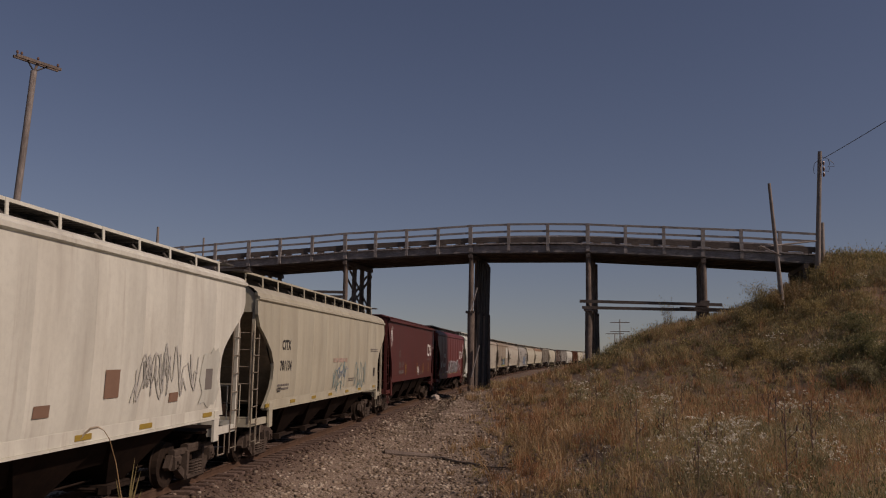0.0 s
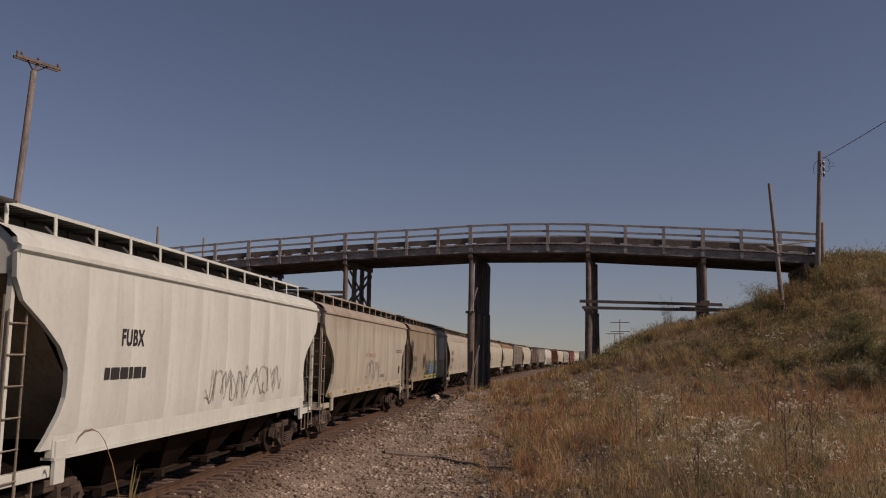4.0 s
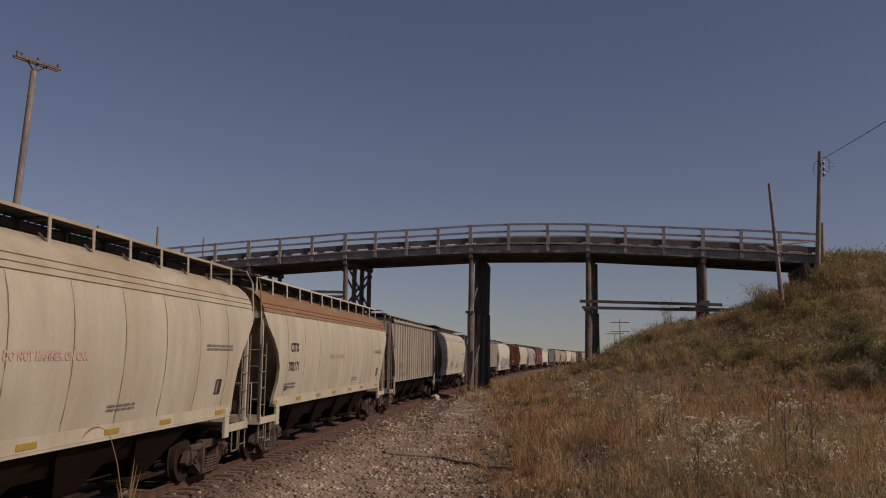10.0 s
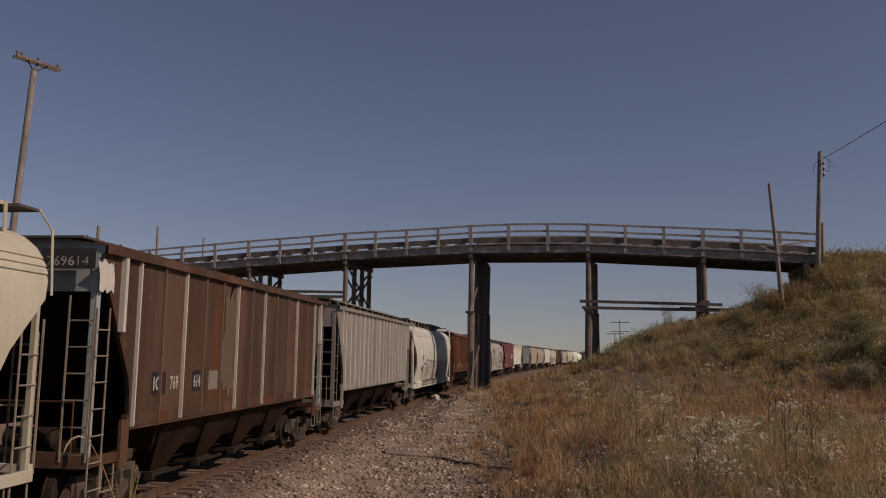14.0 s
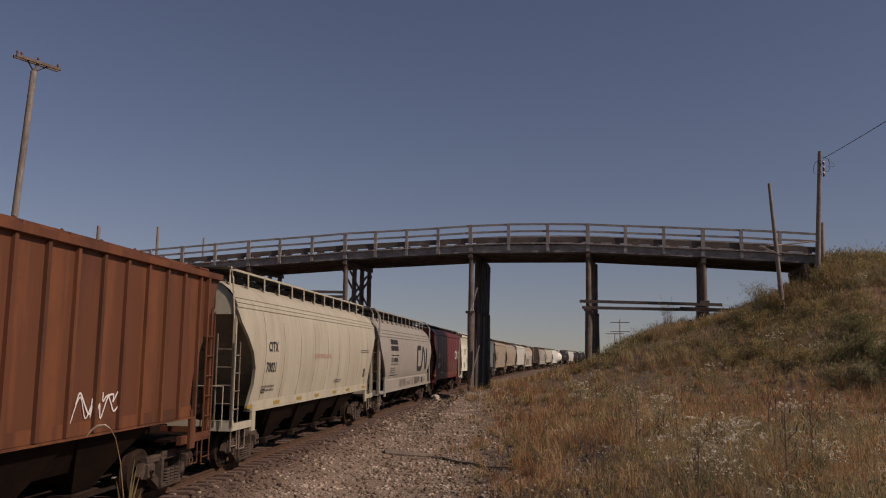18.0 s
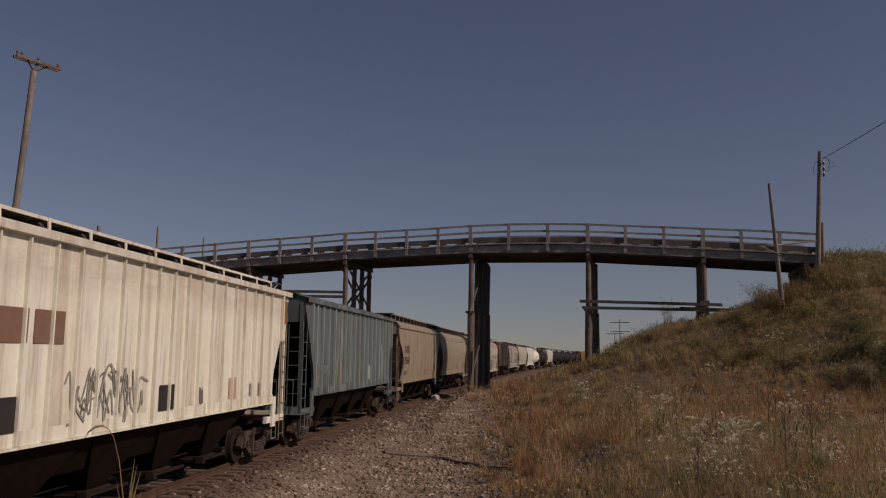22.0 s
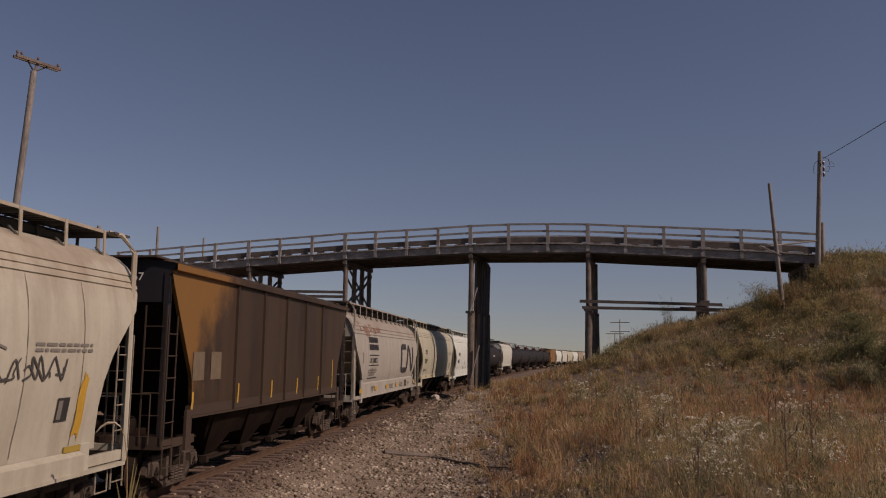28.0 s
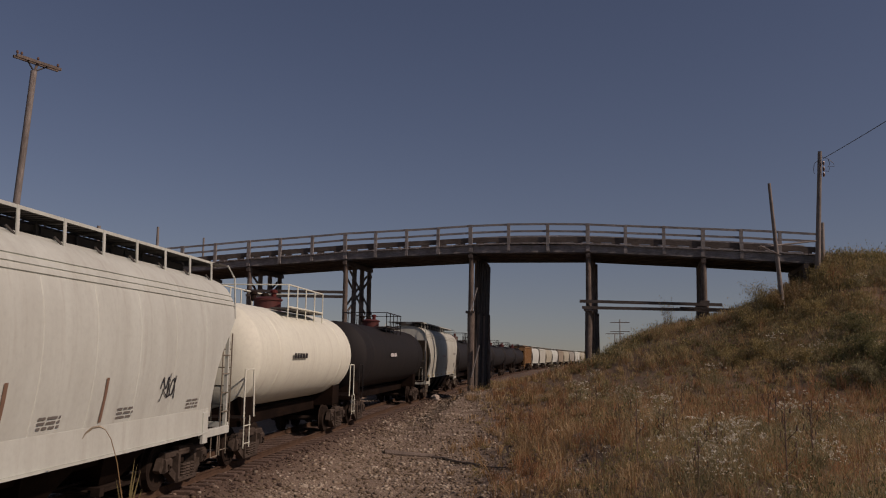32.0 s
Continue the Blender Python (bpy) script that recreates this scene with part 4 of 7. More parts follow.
def end_sheet(kind, half, sg, lower=False):
    """Upright above, sloping inward below."""
    hi, knee = lift(kind, 4.25), lift(kind, 3.45)
    rows = [(hi, 0.06), (0.5 * (hi + knee), 0.06), (knee, 0.06), (knee, 0.16)]
    if lower:
        rows = [(knee - q, 0.14 + q * 0.95) for q in (0, 0.6, 1.2, 1.8, knee - SECTION[kind][0][1])]
        return Geo().quadstrip([(sg * (half - d), -side_y(kind, z) + 0.10, z) for z, d in rows], [(sg * (half - d), side_y(kind, z) - 0.10, z) for z, d in rows]).mesh("end_slope_sheet")
    g = Geo().quadstrip([(sg * (half - d), -side_y(kind, z) + 0.03, z) for z, d in rows], [(sg * (half - d), side_y(kind, z) - 0.03, z) for z, d in rows])
    sec = [(y, z) for y, z in SECTION[kind] if z > hi]
    g.poly([(sg * (half - 0.06), -side_y(kind, hi) + 0.03, hi)] + [(sg * (half - 0.06), -y, z) for y, z in sec] + [(sg * (half - 0.06), y, z) for y, z in sec[::-1]] + [(sg * (half - 0.06), side_y(kind, hi) - 0.03, hi)])
    return g.mesh("end_sheet")


def side_frame_mesh():
    """A cast side frame: top and bottom chords, columns, pedestals; open between them."""
    g = Geo()
    g.box(-0.98, 0.98, -0.07, 0.07, 0.62, 0.76, 0.025).box(-0.36, 0.36, -0.08, 0.08, 0.70, 0.82, 0.02)
    for s in (-1, 1):
        g.bar((s * 0.92, 0, 0.50), (s * 0.40, 0, 0.18), 0, flat=(0.15, 0.15)).bar((s * 1.02, 0, 0.64), (s * 1.18, 0, 0.40), 0, flat=(0.13, 0.13))
        g.box(s * 0.89 - 0.15, s * 0.89 + 0.15, -0.12, 0.1, 0.36, 0.64, 0.03)
        g.box(s * 0.40 - 0.055, s * 0.40 + 0.055, -0.12, 0.1, 0.16, 0.70, 0.015)
    return g.box(-0.45, 0.45, -0.14, 0.12, 0.10, 0.20, 0.02).mesh("side_frame")


def wheelset_mesh():
    g = Geo()
    for s in (-1, 1):
        y = s * 0.79
        prof = [(-0.07, 0.10), (-0.065, 0.33), (-0.075, 0.38), (-0.07, 0.457), (0.05, 0.462), (0.07, 0.485), (0.085, 0.48), (0.08, 0.38), (0.04, 0.33), (0.05, 0.10)]
        g.lathe([(y - s * t, r) for t, r in prof], 22, "y")
    g.lathe([(-0.98, 0.07), (-0.9, 0.08), (0.9, 0.08), (0.98, 0.07)], 10, "y")
    for s in (-1, 1):                               # bearing end caps with bolts
        g.lathe([(s * 0.98, 0.11), (s * 1.10, 0.11), (s * 1.12, 0.07)], 12, "y")
        for k in range(3):
            a = 2 * math.pi * k / 3
            g.box(0.07 * math.cos(a) - 0.018, 0.07 * math.cos(a) + 0.018, min(s * 1.11, s * 1.145), max(s * 1.11, s * 1.145), 0.07 * math.sin(a) - 0.018, 0.07 * math.sin(a) + 0.018)
    return g.mesh("wheelset")


WHEELSETS = {-0.89: [], 0.89: []}


def add_truck(car, x):
    me = shared("bolster", lambda: Geo().box(-0.2, 0.2, -0.95, 0.95, 0.42, 0.68, 0.03).lathe([(0.66, 0.32), (0.76, 0.3)], 14, "z").mesh("truck"))
    tr = put("truck", me, "dark", car, (x, 0, 0))
    tr.scale = (1.06, 1.06, 1.06)
    for y in (-1.0, 1.0):
        put("side_frame", shared("side_frame", side_frame_mesh), "cast", tr, (0, y, 0), (0, 0, 0 if y < 0 else 180))
    spring = shared("spring", lambda: Geo().lathe([(0.0, 0.075)] + [(0.02 + 0.03 * k, 0.085 if k % 2 else 0.06) for k in range(8)] + [(0.26, 0.075)], 10, "z").mesh("coil_spring"))
    for y in (-1.0, 1.0):
        for dx in (-0.2, 0.0, 0.2):
            put("coil_spring", spring, "cast", tr, (dx, y - 0.1 if y < 0 else y + 0.1, 0.2))
    for dx in (-0.89, 0.89):
        ws = put("wheelset", shared("wheelset", wheelset_mesh), "wheel", tr, (dx, 0, 0.457))
        WHEELSETS[dx].append(ws)


def ladder_mesh(w, z0, z1):
    g = Geo()
    for x in (0, w):
        g.bar((x, 0, z0), (x, 0, z1), 0, flat=(0.03, 0.02))
    z = z0 + 0.12
    while z < z1:
        g.bar((0, -0.02, z), (w, -0.02, z), 0.014, 5)
        z += 0.45
    return g.mesh("ladder")


def letters(parent, txt, x, z, h, mat, kind, name="lettering", wide=0.86):
    """Painted characters laid on the near side."""
    key = ("txt", txt, round(z, 2), h, kind, wide)

    def make():
        cu = bpy.data.curves.new("letters", "FONT")
        cu.body, cu.size, cu.resolution_u = txt, h * 1.25, 3
        cu.space_character = 1.12
        cu.offset = 0.012
        ob = bpy.data.objects.new("letters", cu)
        me = bpy.data.meshes.new_from_object(ob)
        bpy.data.objects.remove(ob)
        for v in me.vertices:
            zz = lift(kind, z + v.co.y)
            v.co = (v.co.x * wide, -(side_y(kind, zz) + 0.010), zz)
        me.name = "lettering"
        me.materials.clear()
        me.materials.append(None)
        return me
    return put(name, shared(key, make), mat, parent, (x, 0, 0))


def stencil(parent, x, z, w, h, n, mat, kind, name="data_stencil", seed=1, e=0.016):
    """Small writing that cannot be read, as rows of bars; n = 0 is a solid patch."""
    g = Geo()
    rng = random.Random(seed * 31 + int(x * 10))

    def patch(x0, x1, z0, z1):
        z0, z1 = lift(kind, z0), lift(kind, z1)
        m = max(1, int((z1 - z0) / 0.2))
        for k in range(m):
            a, b = z0 + (z1 - z0) * k / m, z0 + (z1 - z0) * (k + 1) / m
            g.poly([(x0, -side_y(kind, a) - e, a), (x1, -side_y(kind, a) - e, a), (x1, -side_y(kind, b) - e, b), (x0, -side_y(kind, b) - e, b)])
    if n == 0:
        patch(x, x + w, z, z + h)
    for k in range(n):
        zz = z + h * k / n
        a = x
        while a < x + w:
            b = min(x + w, a + rng.uniform(0.08, 0.3))
            patch(a, b, zz, zz + 0.55 * h / n)
            a = b + 0.05
    ob = put(name, g.mesh(name), mat, parent)
    return tagged(ob, kind="stuff") if n else ob


def ribbon(g, pts, wid, kind, e, x0, z0, sx, sz):
    """A painted stroke of even width along points given in a unit box."""
    P = [Vector((x0 + p[0] * sx, z0 + p[1] * sz)) for p in pts]
    fine = []
    for a, b in zip(P, P[1:]):
        n = max(1, int((b - a).length / 0.15))
        fine += [a.lerp(b, k / n) for k in range(n)]
    fine.append(P[-1])
    L, R_ = [], []
    for i, p in enumerate(fine):
        d = (fine[min(i + 1, len(fine) - 1)] - fine[max(i - 1, 0)]).normalized()
        n = Vector((-d.y, d.x)) * wid / 2
        L.append(p + n)
        R_.append(p - n)

    def lay(q):
        zz = lift(kind, max(1.08 - SKIRT.get(kind, 0.02), q.y))
        return (q.x, -side_y(kind, zz) - e, zz)
    g.quadstrip([lay(q) for q in L], [lay(q) for q in R_])


def emblem(parent, x, z, w, h, mat, kind, stroke):
    """The railway's emblem as one winding band."""
    g = Geo()
    arc = [(0.40, 1.0), (0.12, 1.0), (0.04, 0.96), (0.0, 0.85), (0.0, 0.15), (0.04, 0.04), (0.12, 0.0), (0.38, 0.0), (0.44, 0.04), (0.47, 0.15), (0.55, 0.86), (0.59, 0.97), (0.64, 0.97),
           (0.69, 0.86), (0.85, 0.14), (0.89, 0.03), (0.94, 0.03), (0.98, 0.14), (1.0, 1.0)]
    ribbon(g, arc, stroke, kind, 0.018, x, z, w, h)
    return put("emblem", g.mesh("emblem"), mat, parent)


def smooth(pts, n=5):
    """A rounded path through points."""
    out = []
    for i in range(len(pts) - 1):
        p = [Vector(pts[max(0, min(len(pts) - 1, j))]) for j in (i - 1, i, i + 1, i + 2)]
        for k in range(n):
            t = k / n
            out.append(0.5 * ((2 * p[1]) + (p[2] - p[0]) * t + (2 * p[0] - 5 * p[1] + 4 * p[2] - p[3]) * t * t + (3 * p[1] - p[0] - 3 * p[2] + p[3]) * t ** 3))
    return [(v.x, v.y) for v in out] + [tuple(pts[-1])]


def blotch(parent, x, z, w, h, mat, kind, seed, name="paint_blotch"):
    """An uneven patch of other paint."""
    rng = random.Random(seed)
    g = Geo()
    n = 7
    lo = [(k / n, 0.14 * rng.uniform(0, 1)) for k in range(n + 1)]
    hi = [(k / n, 1 - 0.22 * rng.uniform(0, 1)) for k in range(n + 1)]
    for (a, l0), (b, l1), (_, h0), (_, h1) in zip(lo, lo[1:], hi, hi[1:]):
        m = max(1, int(h / 0.25))
        for j in range(m):
            q = []
            for u, f0, f1, v in ((a, l0, h0, j / m), (b, l1, h1, j / m), (b, l1, h1, (j + 1) / m), (a, l0, h0, (j + 1) / m)):
                edge = (0.10 * math.sin(9 * v + seed) + 0.05 * math.sin(23 * v)) * (1 if u in (0, 1) else 0)
                zz = lift(kind, z + h * (f0 + (f1 - f0) * v))
                q.append((x + w * (u + edge), -side_y(kind, zz) - 0.014, zz))
            g.poly(q)
    return put(name, g.mesh(name), mat, parent)


def spray(parent, x, z, w, h, n, fills, line, kind, seed, name="graffiti"):
    """Sprayed shapes: fat strokes with darker outlines, or a thin looping scrawl; no words."""
    rng = random.Random(seed)
    out, cols = Geo(), [Geo() for _ in fills]
    shapes = [[(0.1, 0), (0.15, 1), (0.8, 0.9), (0.85, 0.1)], [(0.9, 0.9), (0.1, 0.85), (0.5, 0.5), (0.1, 0.1), (0.9, 0.0)], [(0.1, 1), (0.2, 0.05), (0.85, 0.1), (0.6, 0.5), (0.9, 0.95)],
              [(0.0, 0.0), (0.45, 1.0), (0.9, 0.05)], [(0.1, 0.05), (0.1, 0.95), (0.85, 0.2), (0.9, 1.0)], [(0.85, 0.8), (0.4, 1.0), (0.1, 0.5), (0.4, 0.0), (0.9, 0.2), (0.6, 0.45)]]
    if not fills:
        wid = max(0.035, 0.045 * h)
        for sweep in range(2):
            pts = []
            for k in range(4 * n):
                u = (k + rng.uniform(-0.9, 0.9)) / (4 * n)
                pts.append((u, rng.choice((rng.uniform(0, 0.25), rng.uniform(0.7, 1.0), rng.uniform(0.3, 0.7)))))
                if rng.random() < 0.18 and len(pts) > 4:
                    ribbon(out, smooth(pts), wid * (1 if sweep == 0 else 0.7), kind, 0.019 + 0.002 * sweep, x, z, w, h)
                    pts = []
            if len(pts) > 2:
                ribbon(out, smooth(pts), wid, kind, 0.019 + 0.002 * sweep, x, z, w, h)
        return put(name, out.mesh(name), line, parent)
    cloud = [(0.03 + 0.94 * q / 10, 0.5 + rng.uniform(-0.1, 0.1)) for q in range(11)]
    ribbon(cols[0], smooth(cloud, 3), h * 0.55, kind, 0.0225, x, z, w, h)
    for k in range(n):
        p = rng.choice(shapes)
        a = w / n
        x0, z0 = x + k * a, z + rng.uniform(0, 0.1) * h
        sx, sz = a * rng.uniform(0.9, 1.1), h * rng.uniform(0.75, 1.0)
        pts = smooth([(q[0] + rng.uniform(-0.08, 0.08), q[1] + rng.uniform(-0.06, 0.06)) for q in p], 4)
        wid = min(a, h) * 0.42
        ribbon(out, pts, wid * 1.2, kind, 0.019, x0, z0, sx, sz)
        ribbon(out, [(q[0] + 0.06, q[1] - 0.03) for q in pts[1:-3]], 0.035, kind, 0.030, x0, z0, sx, sz)
        c = cols[k % len(cols)]
        ribbon(c, pts, wid, kind, 0.024 + 0.0005 * k, x0, z0, sx, sz)
    ob = put(name, out.mesh(name), line, parent)
    for c, f in zip(cols, fills):
        put("graffiti_fill", c.mesh("graffiti_fill"), f, ob)
    return ob


def blocks(parent, x, z, w, h, n, fills, line, kind, seed, halo=None, spikes=False, lay_on=0.0):
    """Fat sprayed shapes side by side, each with an outline and a lighter streak; no words."""
    rng = random.Random(seed)
    glyphs = ([(0, 0), (0.06, 1), (0.72, 0.96), (0.98, 0.62), (0.9, 0.1), (0.55, 0)], [(0, 0), (0.1, 1), (0.4, 0.95), (0.62, 0.5), (0.66, 1), (1, 0.96), (0.9, 0), (0.6, 0.04), (0.36, 0.5), (0.32, 0)],
              [(0.1, 0), (0, 0.55), (0.25, 1), (0.95, 0.94), (0.92, 0.66), (0.45, 0.7), (0.9, 0.36), (0.8, 0)], [(0, 0), (0.3, 1), (0.66, 1), (1, 0), (0.7, 0.03), (0.5, 0.34), (0.3, 0.02)])
    low, rim, inner, inks = Geo(), Geo(), Geo(), [Geo() for _ in fills]

    def lay(g, pts, e):
        z0 = 1.08 - SKIRT.get(kind, 0.02)
        g.poly([(px, -side_y(kind, lift(kind, max(z0, pz))) - e, lift(kind, max(z0, pz))) for px, pz in pts])

    def strips(g, pts, e, grow):
        """The outline's inside in level strips, so that it follows the side's curve."""
        cx, cz = sum(p[0] for p in pts) / len(pts), sum(p[1] for p in pts) / len(pts)
        q = [(cx + (px - cx) * (1 + grow / max(0.2, w / n)), cz + (pz - cz) * (1 + grow / h)) for px, pz in pts]
        lo, hi = min(p[1] for p in q), max(p[1] for p in q)
        rows = 14
        for r in range(rows):
            a, b = lo + (hi - lo) * r / rows, lo + (hi - lo) * (r + 1) / rows
            cross = []
            for zz in (a + 1e-4, b - 1e-4):
                xs = sorted(p0[0] + (p1[0] - p0[0]) * (zz - p0[1]) / (p1[1] - p0[1]) for p0, p1 in zip(q, q[1:] + q[:1]) if (p0[1] - zz) * (p1[1] - zz) < 0)
                cross.append(xs)
            for i in range(0, min(len(cross[0]), len(cross[1])) - 1, 2):
                lay(g, [(cross[0][i], a), (cross[0][i + 1], a), (cross[1][i + 1], b), (cross[1][i], b)], e)
    a = w / n
    for k in range(n):
        x0, sx, sz = x + k * a, a * rng.uniform(0.9, 1.06), h * rng.uniform(0.82, 1.0)
        tilt = rng.uniform(0.05, 0.25)
        if spikes:
            m = 3
            g0 = [(0, 0)] + [p for j in range(m) for p in ((j / m + 0.02, rng.uniform(0.3, 0.5)), ((j + 0.55) / m, rng.uniform(0.85, 1.0)))] + [(1, 0.4), (1, 0)]
        else:
            g0 = glyphs[(k + seed) % 4]
        pts = [(x0 + (px + tilt * pz * 0.5) * sx, z + pz * sz) for px, pz in g0]
        if halo:
            strips(low, pts, 0.017, 0.3)
        strips(rim, pts, 0.020 + lay_on + 0.0004 * k, 0.14)
        strips(inks[k % len(inks)], pts, 0.024 + lay_on + 0.0004 * k, -0.02)
        for j in range(2):
            px = x0 + sx * (0.3 + 0.35 * j)
            ribbon(inner, [(0, rng.uniform(0.15, 0.3)), (0.1, rng.uniform(0.6, 0.85))], 0.06, kind, 0.030 + lay_on, px, z, sx, sz)
    ob = tagged(put("graffiti", rim.mesh("graffiti"), line, parent), kind="stuff")
    for g, f in zip(inks, fills):
        tagged(put("graffiti_fill", g.mesh("graffiti_fill"), f, ob), kind="stuff")
    tagged(put("graffiti_streaks", inner.mesh("graffiti_streaks"), line, ob), kind="stuff")
    if halo:
        tagged(put("graffiti_halo", low.mesh("graffiti_halo"), halo, ob), kind="stuff")
    return ob


def end_number(parent, txt, half, kind, ink="bars_black"):
    """The number on the upper end sheet that faces the camera."""
    def make():
        cu = bpy.data.curves.new("letters", "FONT")
        cu.body, cu.size, cu.resolution_u = txt, 0.26, 2
        ob = bpy.data.objects.new("letters", cu)
        me = bpy.data.meshes.new_from_object(ob)
        bpy.data.objects.remove(ob)
        for v in me.vertices:
            v.co = (0.0, 0.95 - v.co.x - 1.5, lift(kind, 3.62) + 0.26 + v.co.y * 0.9)
        me.materials.clear()
        me.materials.append(None)
        return me
    put("lettering", shared(("endtxt", txt, kind), make), ink, parent, (-half + 0.052, 0, 0))


def coupler_mesh(s):
    return Geo().bar((0, 0, 0.86), (s * 0.62, 0, 0.86), 0, flat=(0.14, 0.16)).box(min(s * 0.5, s * 0.78), max(s * 0.5, s * 0.78), -0.14, 0.12, 0.72, 1.0, 0.04).mesh("coupler")


def add_common(car, L, tc, paint):
    """Running gear and draft gear that every car has."""
    for s in (-1, 1):
        add_truck(car, s * tc)
        put("coupler", shared(("coupler", s), lambda: coupler_mesh(s)), "dark", car, (s * (L / 2 - 0.72), 0, 0))
        put("air_hose", shared(("hose", s), lambda: Geo().bar((0, 0.35, 0.75), (s * 0.2, 0.33, 0.5), 0.025).bar((s * 0.2, 0.33, 0.5), (s * 0.5, 0.15, 0.38), 0.025).mesh("air_hose")), "dark", car, (s * (L / 2 - 0.62), 0, 0))
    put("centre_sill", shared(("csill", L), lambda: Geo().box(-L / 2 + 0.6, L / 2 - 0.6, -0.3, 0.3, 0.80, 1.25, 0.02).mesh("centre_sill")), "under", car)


LIGHT = ("cream", "cream_tan", "cream_rust", "cream_worn", "pale", "white", "white_rust", "tan", "brown_tan", "grey", "grey_rust", "rib_grey", "bright")


def roof_z(kind, y):
    return float(np.interp(y, [p[0] for p in SECTION[kind][::-1]], [p[1] for p in SECTION[kind][::-1]]))


def board_mesh(kind, half, m, ry, rz):
    """A roof walk of steel grating: long bars on cross bars, arms and knees under it."""
    g = Geo()
    for k in range(15):
        y = m * (ry - 0.012 - k * 0.046)
        g.box(-half + 0.1, half - 0.1, y - 0.016, y + 0.016, rz - 0.03, rz)
    x = -half + 0.15
    while x < half - 0.1:
        g.box(x - 0.02, x + 0.02, min(m * ry, m * (ry - 0.66)), max(m * ry, m * (ry - 0.66)), rz - 0.045, rz - 0.03)
        x += 0.21
    z, zo = roof_z(kind, ry - 0.5), roof_z(kind, ry + 0.02)
    for k in range(13):
        x = -half + 0.5 + k * (2 * half - 1.0) / 12
        g.bar((x, m * ry, rz - 0.07), (x, m * (ry - 0.66), rz - 0.07), 0, flat=(0.04, 0.05)).bar((x, m * (ry - 0.5), z - 0.02), (x, m * (ry - 0.5), rz - 0.07), 0, flat=(0.05, 0.04))
        g.bar((x - 0.2, m * (ry - 0.03), zo + 0.12), (x, m * (ry + 0.02), zo - 0.01), 0, flat=(0.03, 0.03))
    return g.mesh("running_board")


def build_hopper(kind, paint, L, label, bays=4, under="under", ribs=16, board="grate", trim=None, deep_sill=0.0, rib_paint=None, end_paint=None, rib_w=0.03, rib_start=1.55, walk_z=None, rail_paint=None, ladder_paint=None, worn_ribs=None, grimy=True):
    """A covered hopper wagon; x runs away from the camera's side of the line, y across, z up."""
    trim = trim or paint
    half = L / 2 - {"ribbed": 0.88, "ledged": 0.72}.get(kind, 0.52)
    tc = L / 2 - 2.25
    zf = 1.10 - 0.02 * (kind == "ribbed")         # the end floors lie below the sides
    car = thing("covered_hopper", (0, 0, 0), label, "freight wagon", "train wagons")
    put("body", shared(("body", kind, L), lambda: hopper_body(kind, half)), paint, car)
    for s in (-1, 1):
        put("end_sheet", shared(("end", kind, L, s), lambda: end_sheet(kind, half, s)), end_paint or paint, car)
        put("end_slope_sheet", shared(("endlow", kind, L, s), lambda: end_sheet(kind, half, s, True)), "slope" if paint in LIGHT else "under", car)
    ledge = SECTION[kind][0][1]
    zs = ledge - SKIRT.get(kind, 0)
    ys = side_y(kind, ledge + 0.1)
    # grime that has gathered along the seams of the near side
    if kind in ROUNDED and paint in LIGHT and paint not in ("white", "pale") and grimy:
        def grime(k):
            rng = random.Random(k)
            z = np.linspace(ledge + 0.1, lift(kind, 3.6), 15)
            w = [0.010 + 0.007 * rng.uniform(-1, 1) for _ in z]
            return Geo().quadstrip([(-a, -side_y(kind, b) - 0.003, b) for a, b in zip(w, z)], [(a, -side_y(kind, b) - 0.003, b) for a, b in zip(w, z)]).mesh("seam_grime")
        for k in (1, 4, 7) if kind == "ledged" else range(9):
            put("seam_grime", shared(("grime", kind, k), lambda: grime(k)), "grime", car, (-half + 1.95 + k * (2 * half - 3.9) / 8, 0, 0))
    # side sills with a turned lip
    for m in (-1, 1):
        def sill():
            if kind in SKIRT:                       # deep flat sill with a sloping ledge, shorter than its lip
                a, b, e = L / 2 - 2.15, L / 2 - 0.78, m * 1.545
                g = Geo().quadstrip([(-a, m * 1.44, ledge + 0.02), (a, m * 1.44, ledge + 0.02)], [(-a, e, ledge - 0.05), (a, e, ledge - 0.05)])
                g.quadstrip([(-a, e, ledge - 0.05), (a, e, ledge - 0.05)], [(-a, e, zs), (a, e, zs)])
                for q in (-a, a):
                    g.poly([(q, m * 1.44, ledge + 0.02), (q, e, ledge - 0.05), (q, e, zs), (q, m * 1.44, zs)])
                return g.box(-b, b, min(m * 1.4, m * 1.57), max(m * 1.4, m * 1.57), zs - 0.06, zs).mesh("side_sill")
            half = L / 2 - 0.52 - (1.6 if kind == "ribbed" else 1.3)
            g = Geo().box(-half, half, min(m * (ys - 0.1), m * (ys + 0.015)), max(m * (ys - 0.1), m * (ys + 0.015)), zs - 0.03 - deep_sill, zs + 0.2, 0.008)
            return g.box(-half + 0.02, half - 0.02, min(m * (ys - 0.18), m * (ys + 0.05)), max(m * (ys - 0.18), m * (ys + 0.05)), zs - 0.07 - deep_sill, zs - 0.03 - deep_sill).mesh("side_sill")
        put("side_sill", shared(("sill", kind, L, m, deep_sill), sill), trim, car)
    add_common(car, L, tc, paint)
    # bays and hull wear a brown already darkened for the shade under the sides
    # hopper bays and gates between the trucks
    x0, x1 = -tc + 1.55, tc - 1.55
    bl = (x1 - x0) / bays

    def bay():
        g = Geo()
        t, b = bl / 2 - 0.02, 0.34
        lo = [(-b, -0.8, 0.44), (b, -0.8, 0.44), (b, 0.8, 0.44), (-b, 0.8, 0.44)]
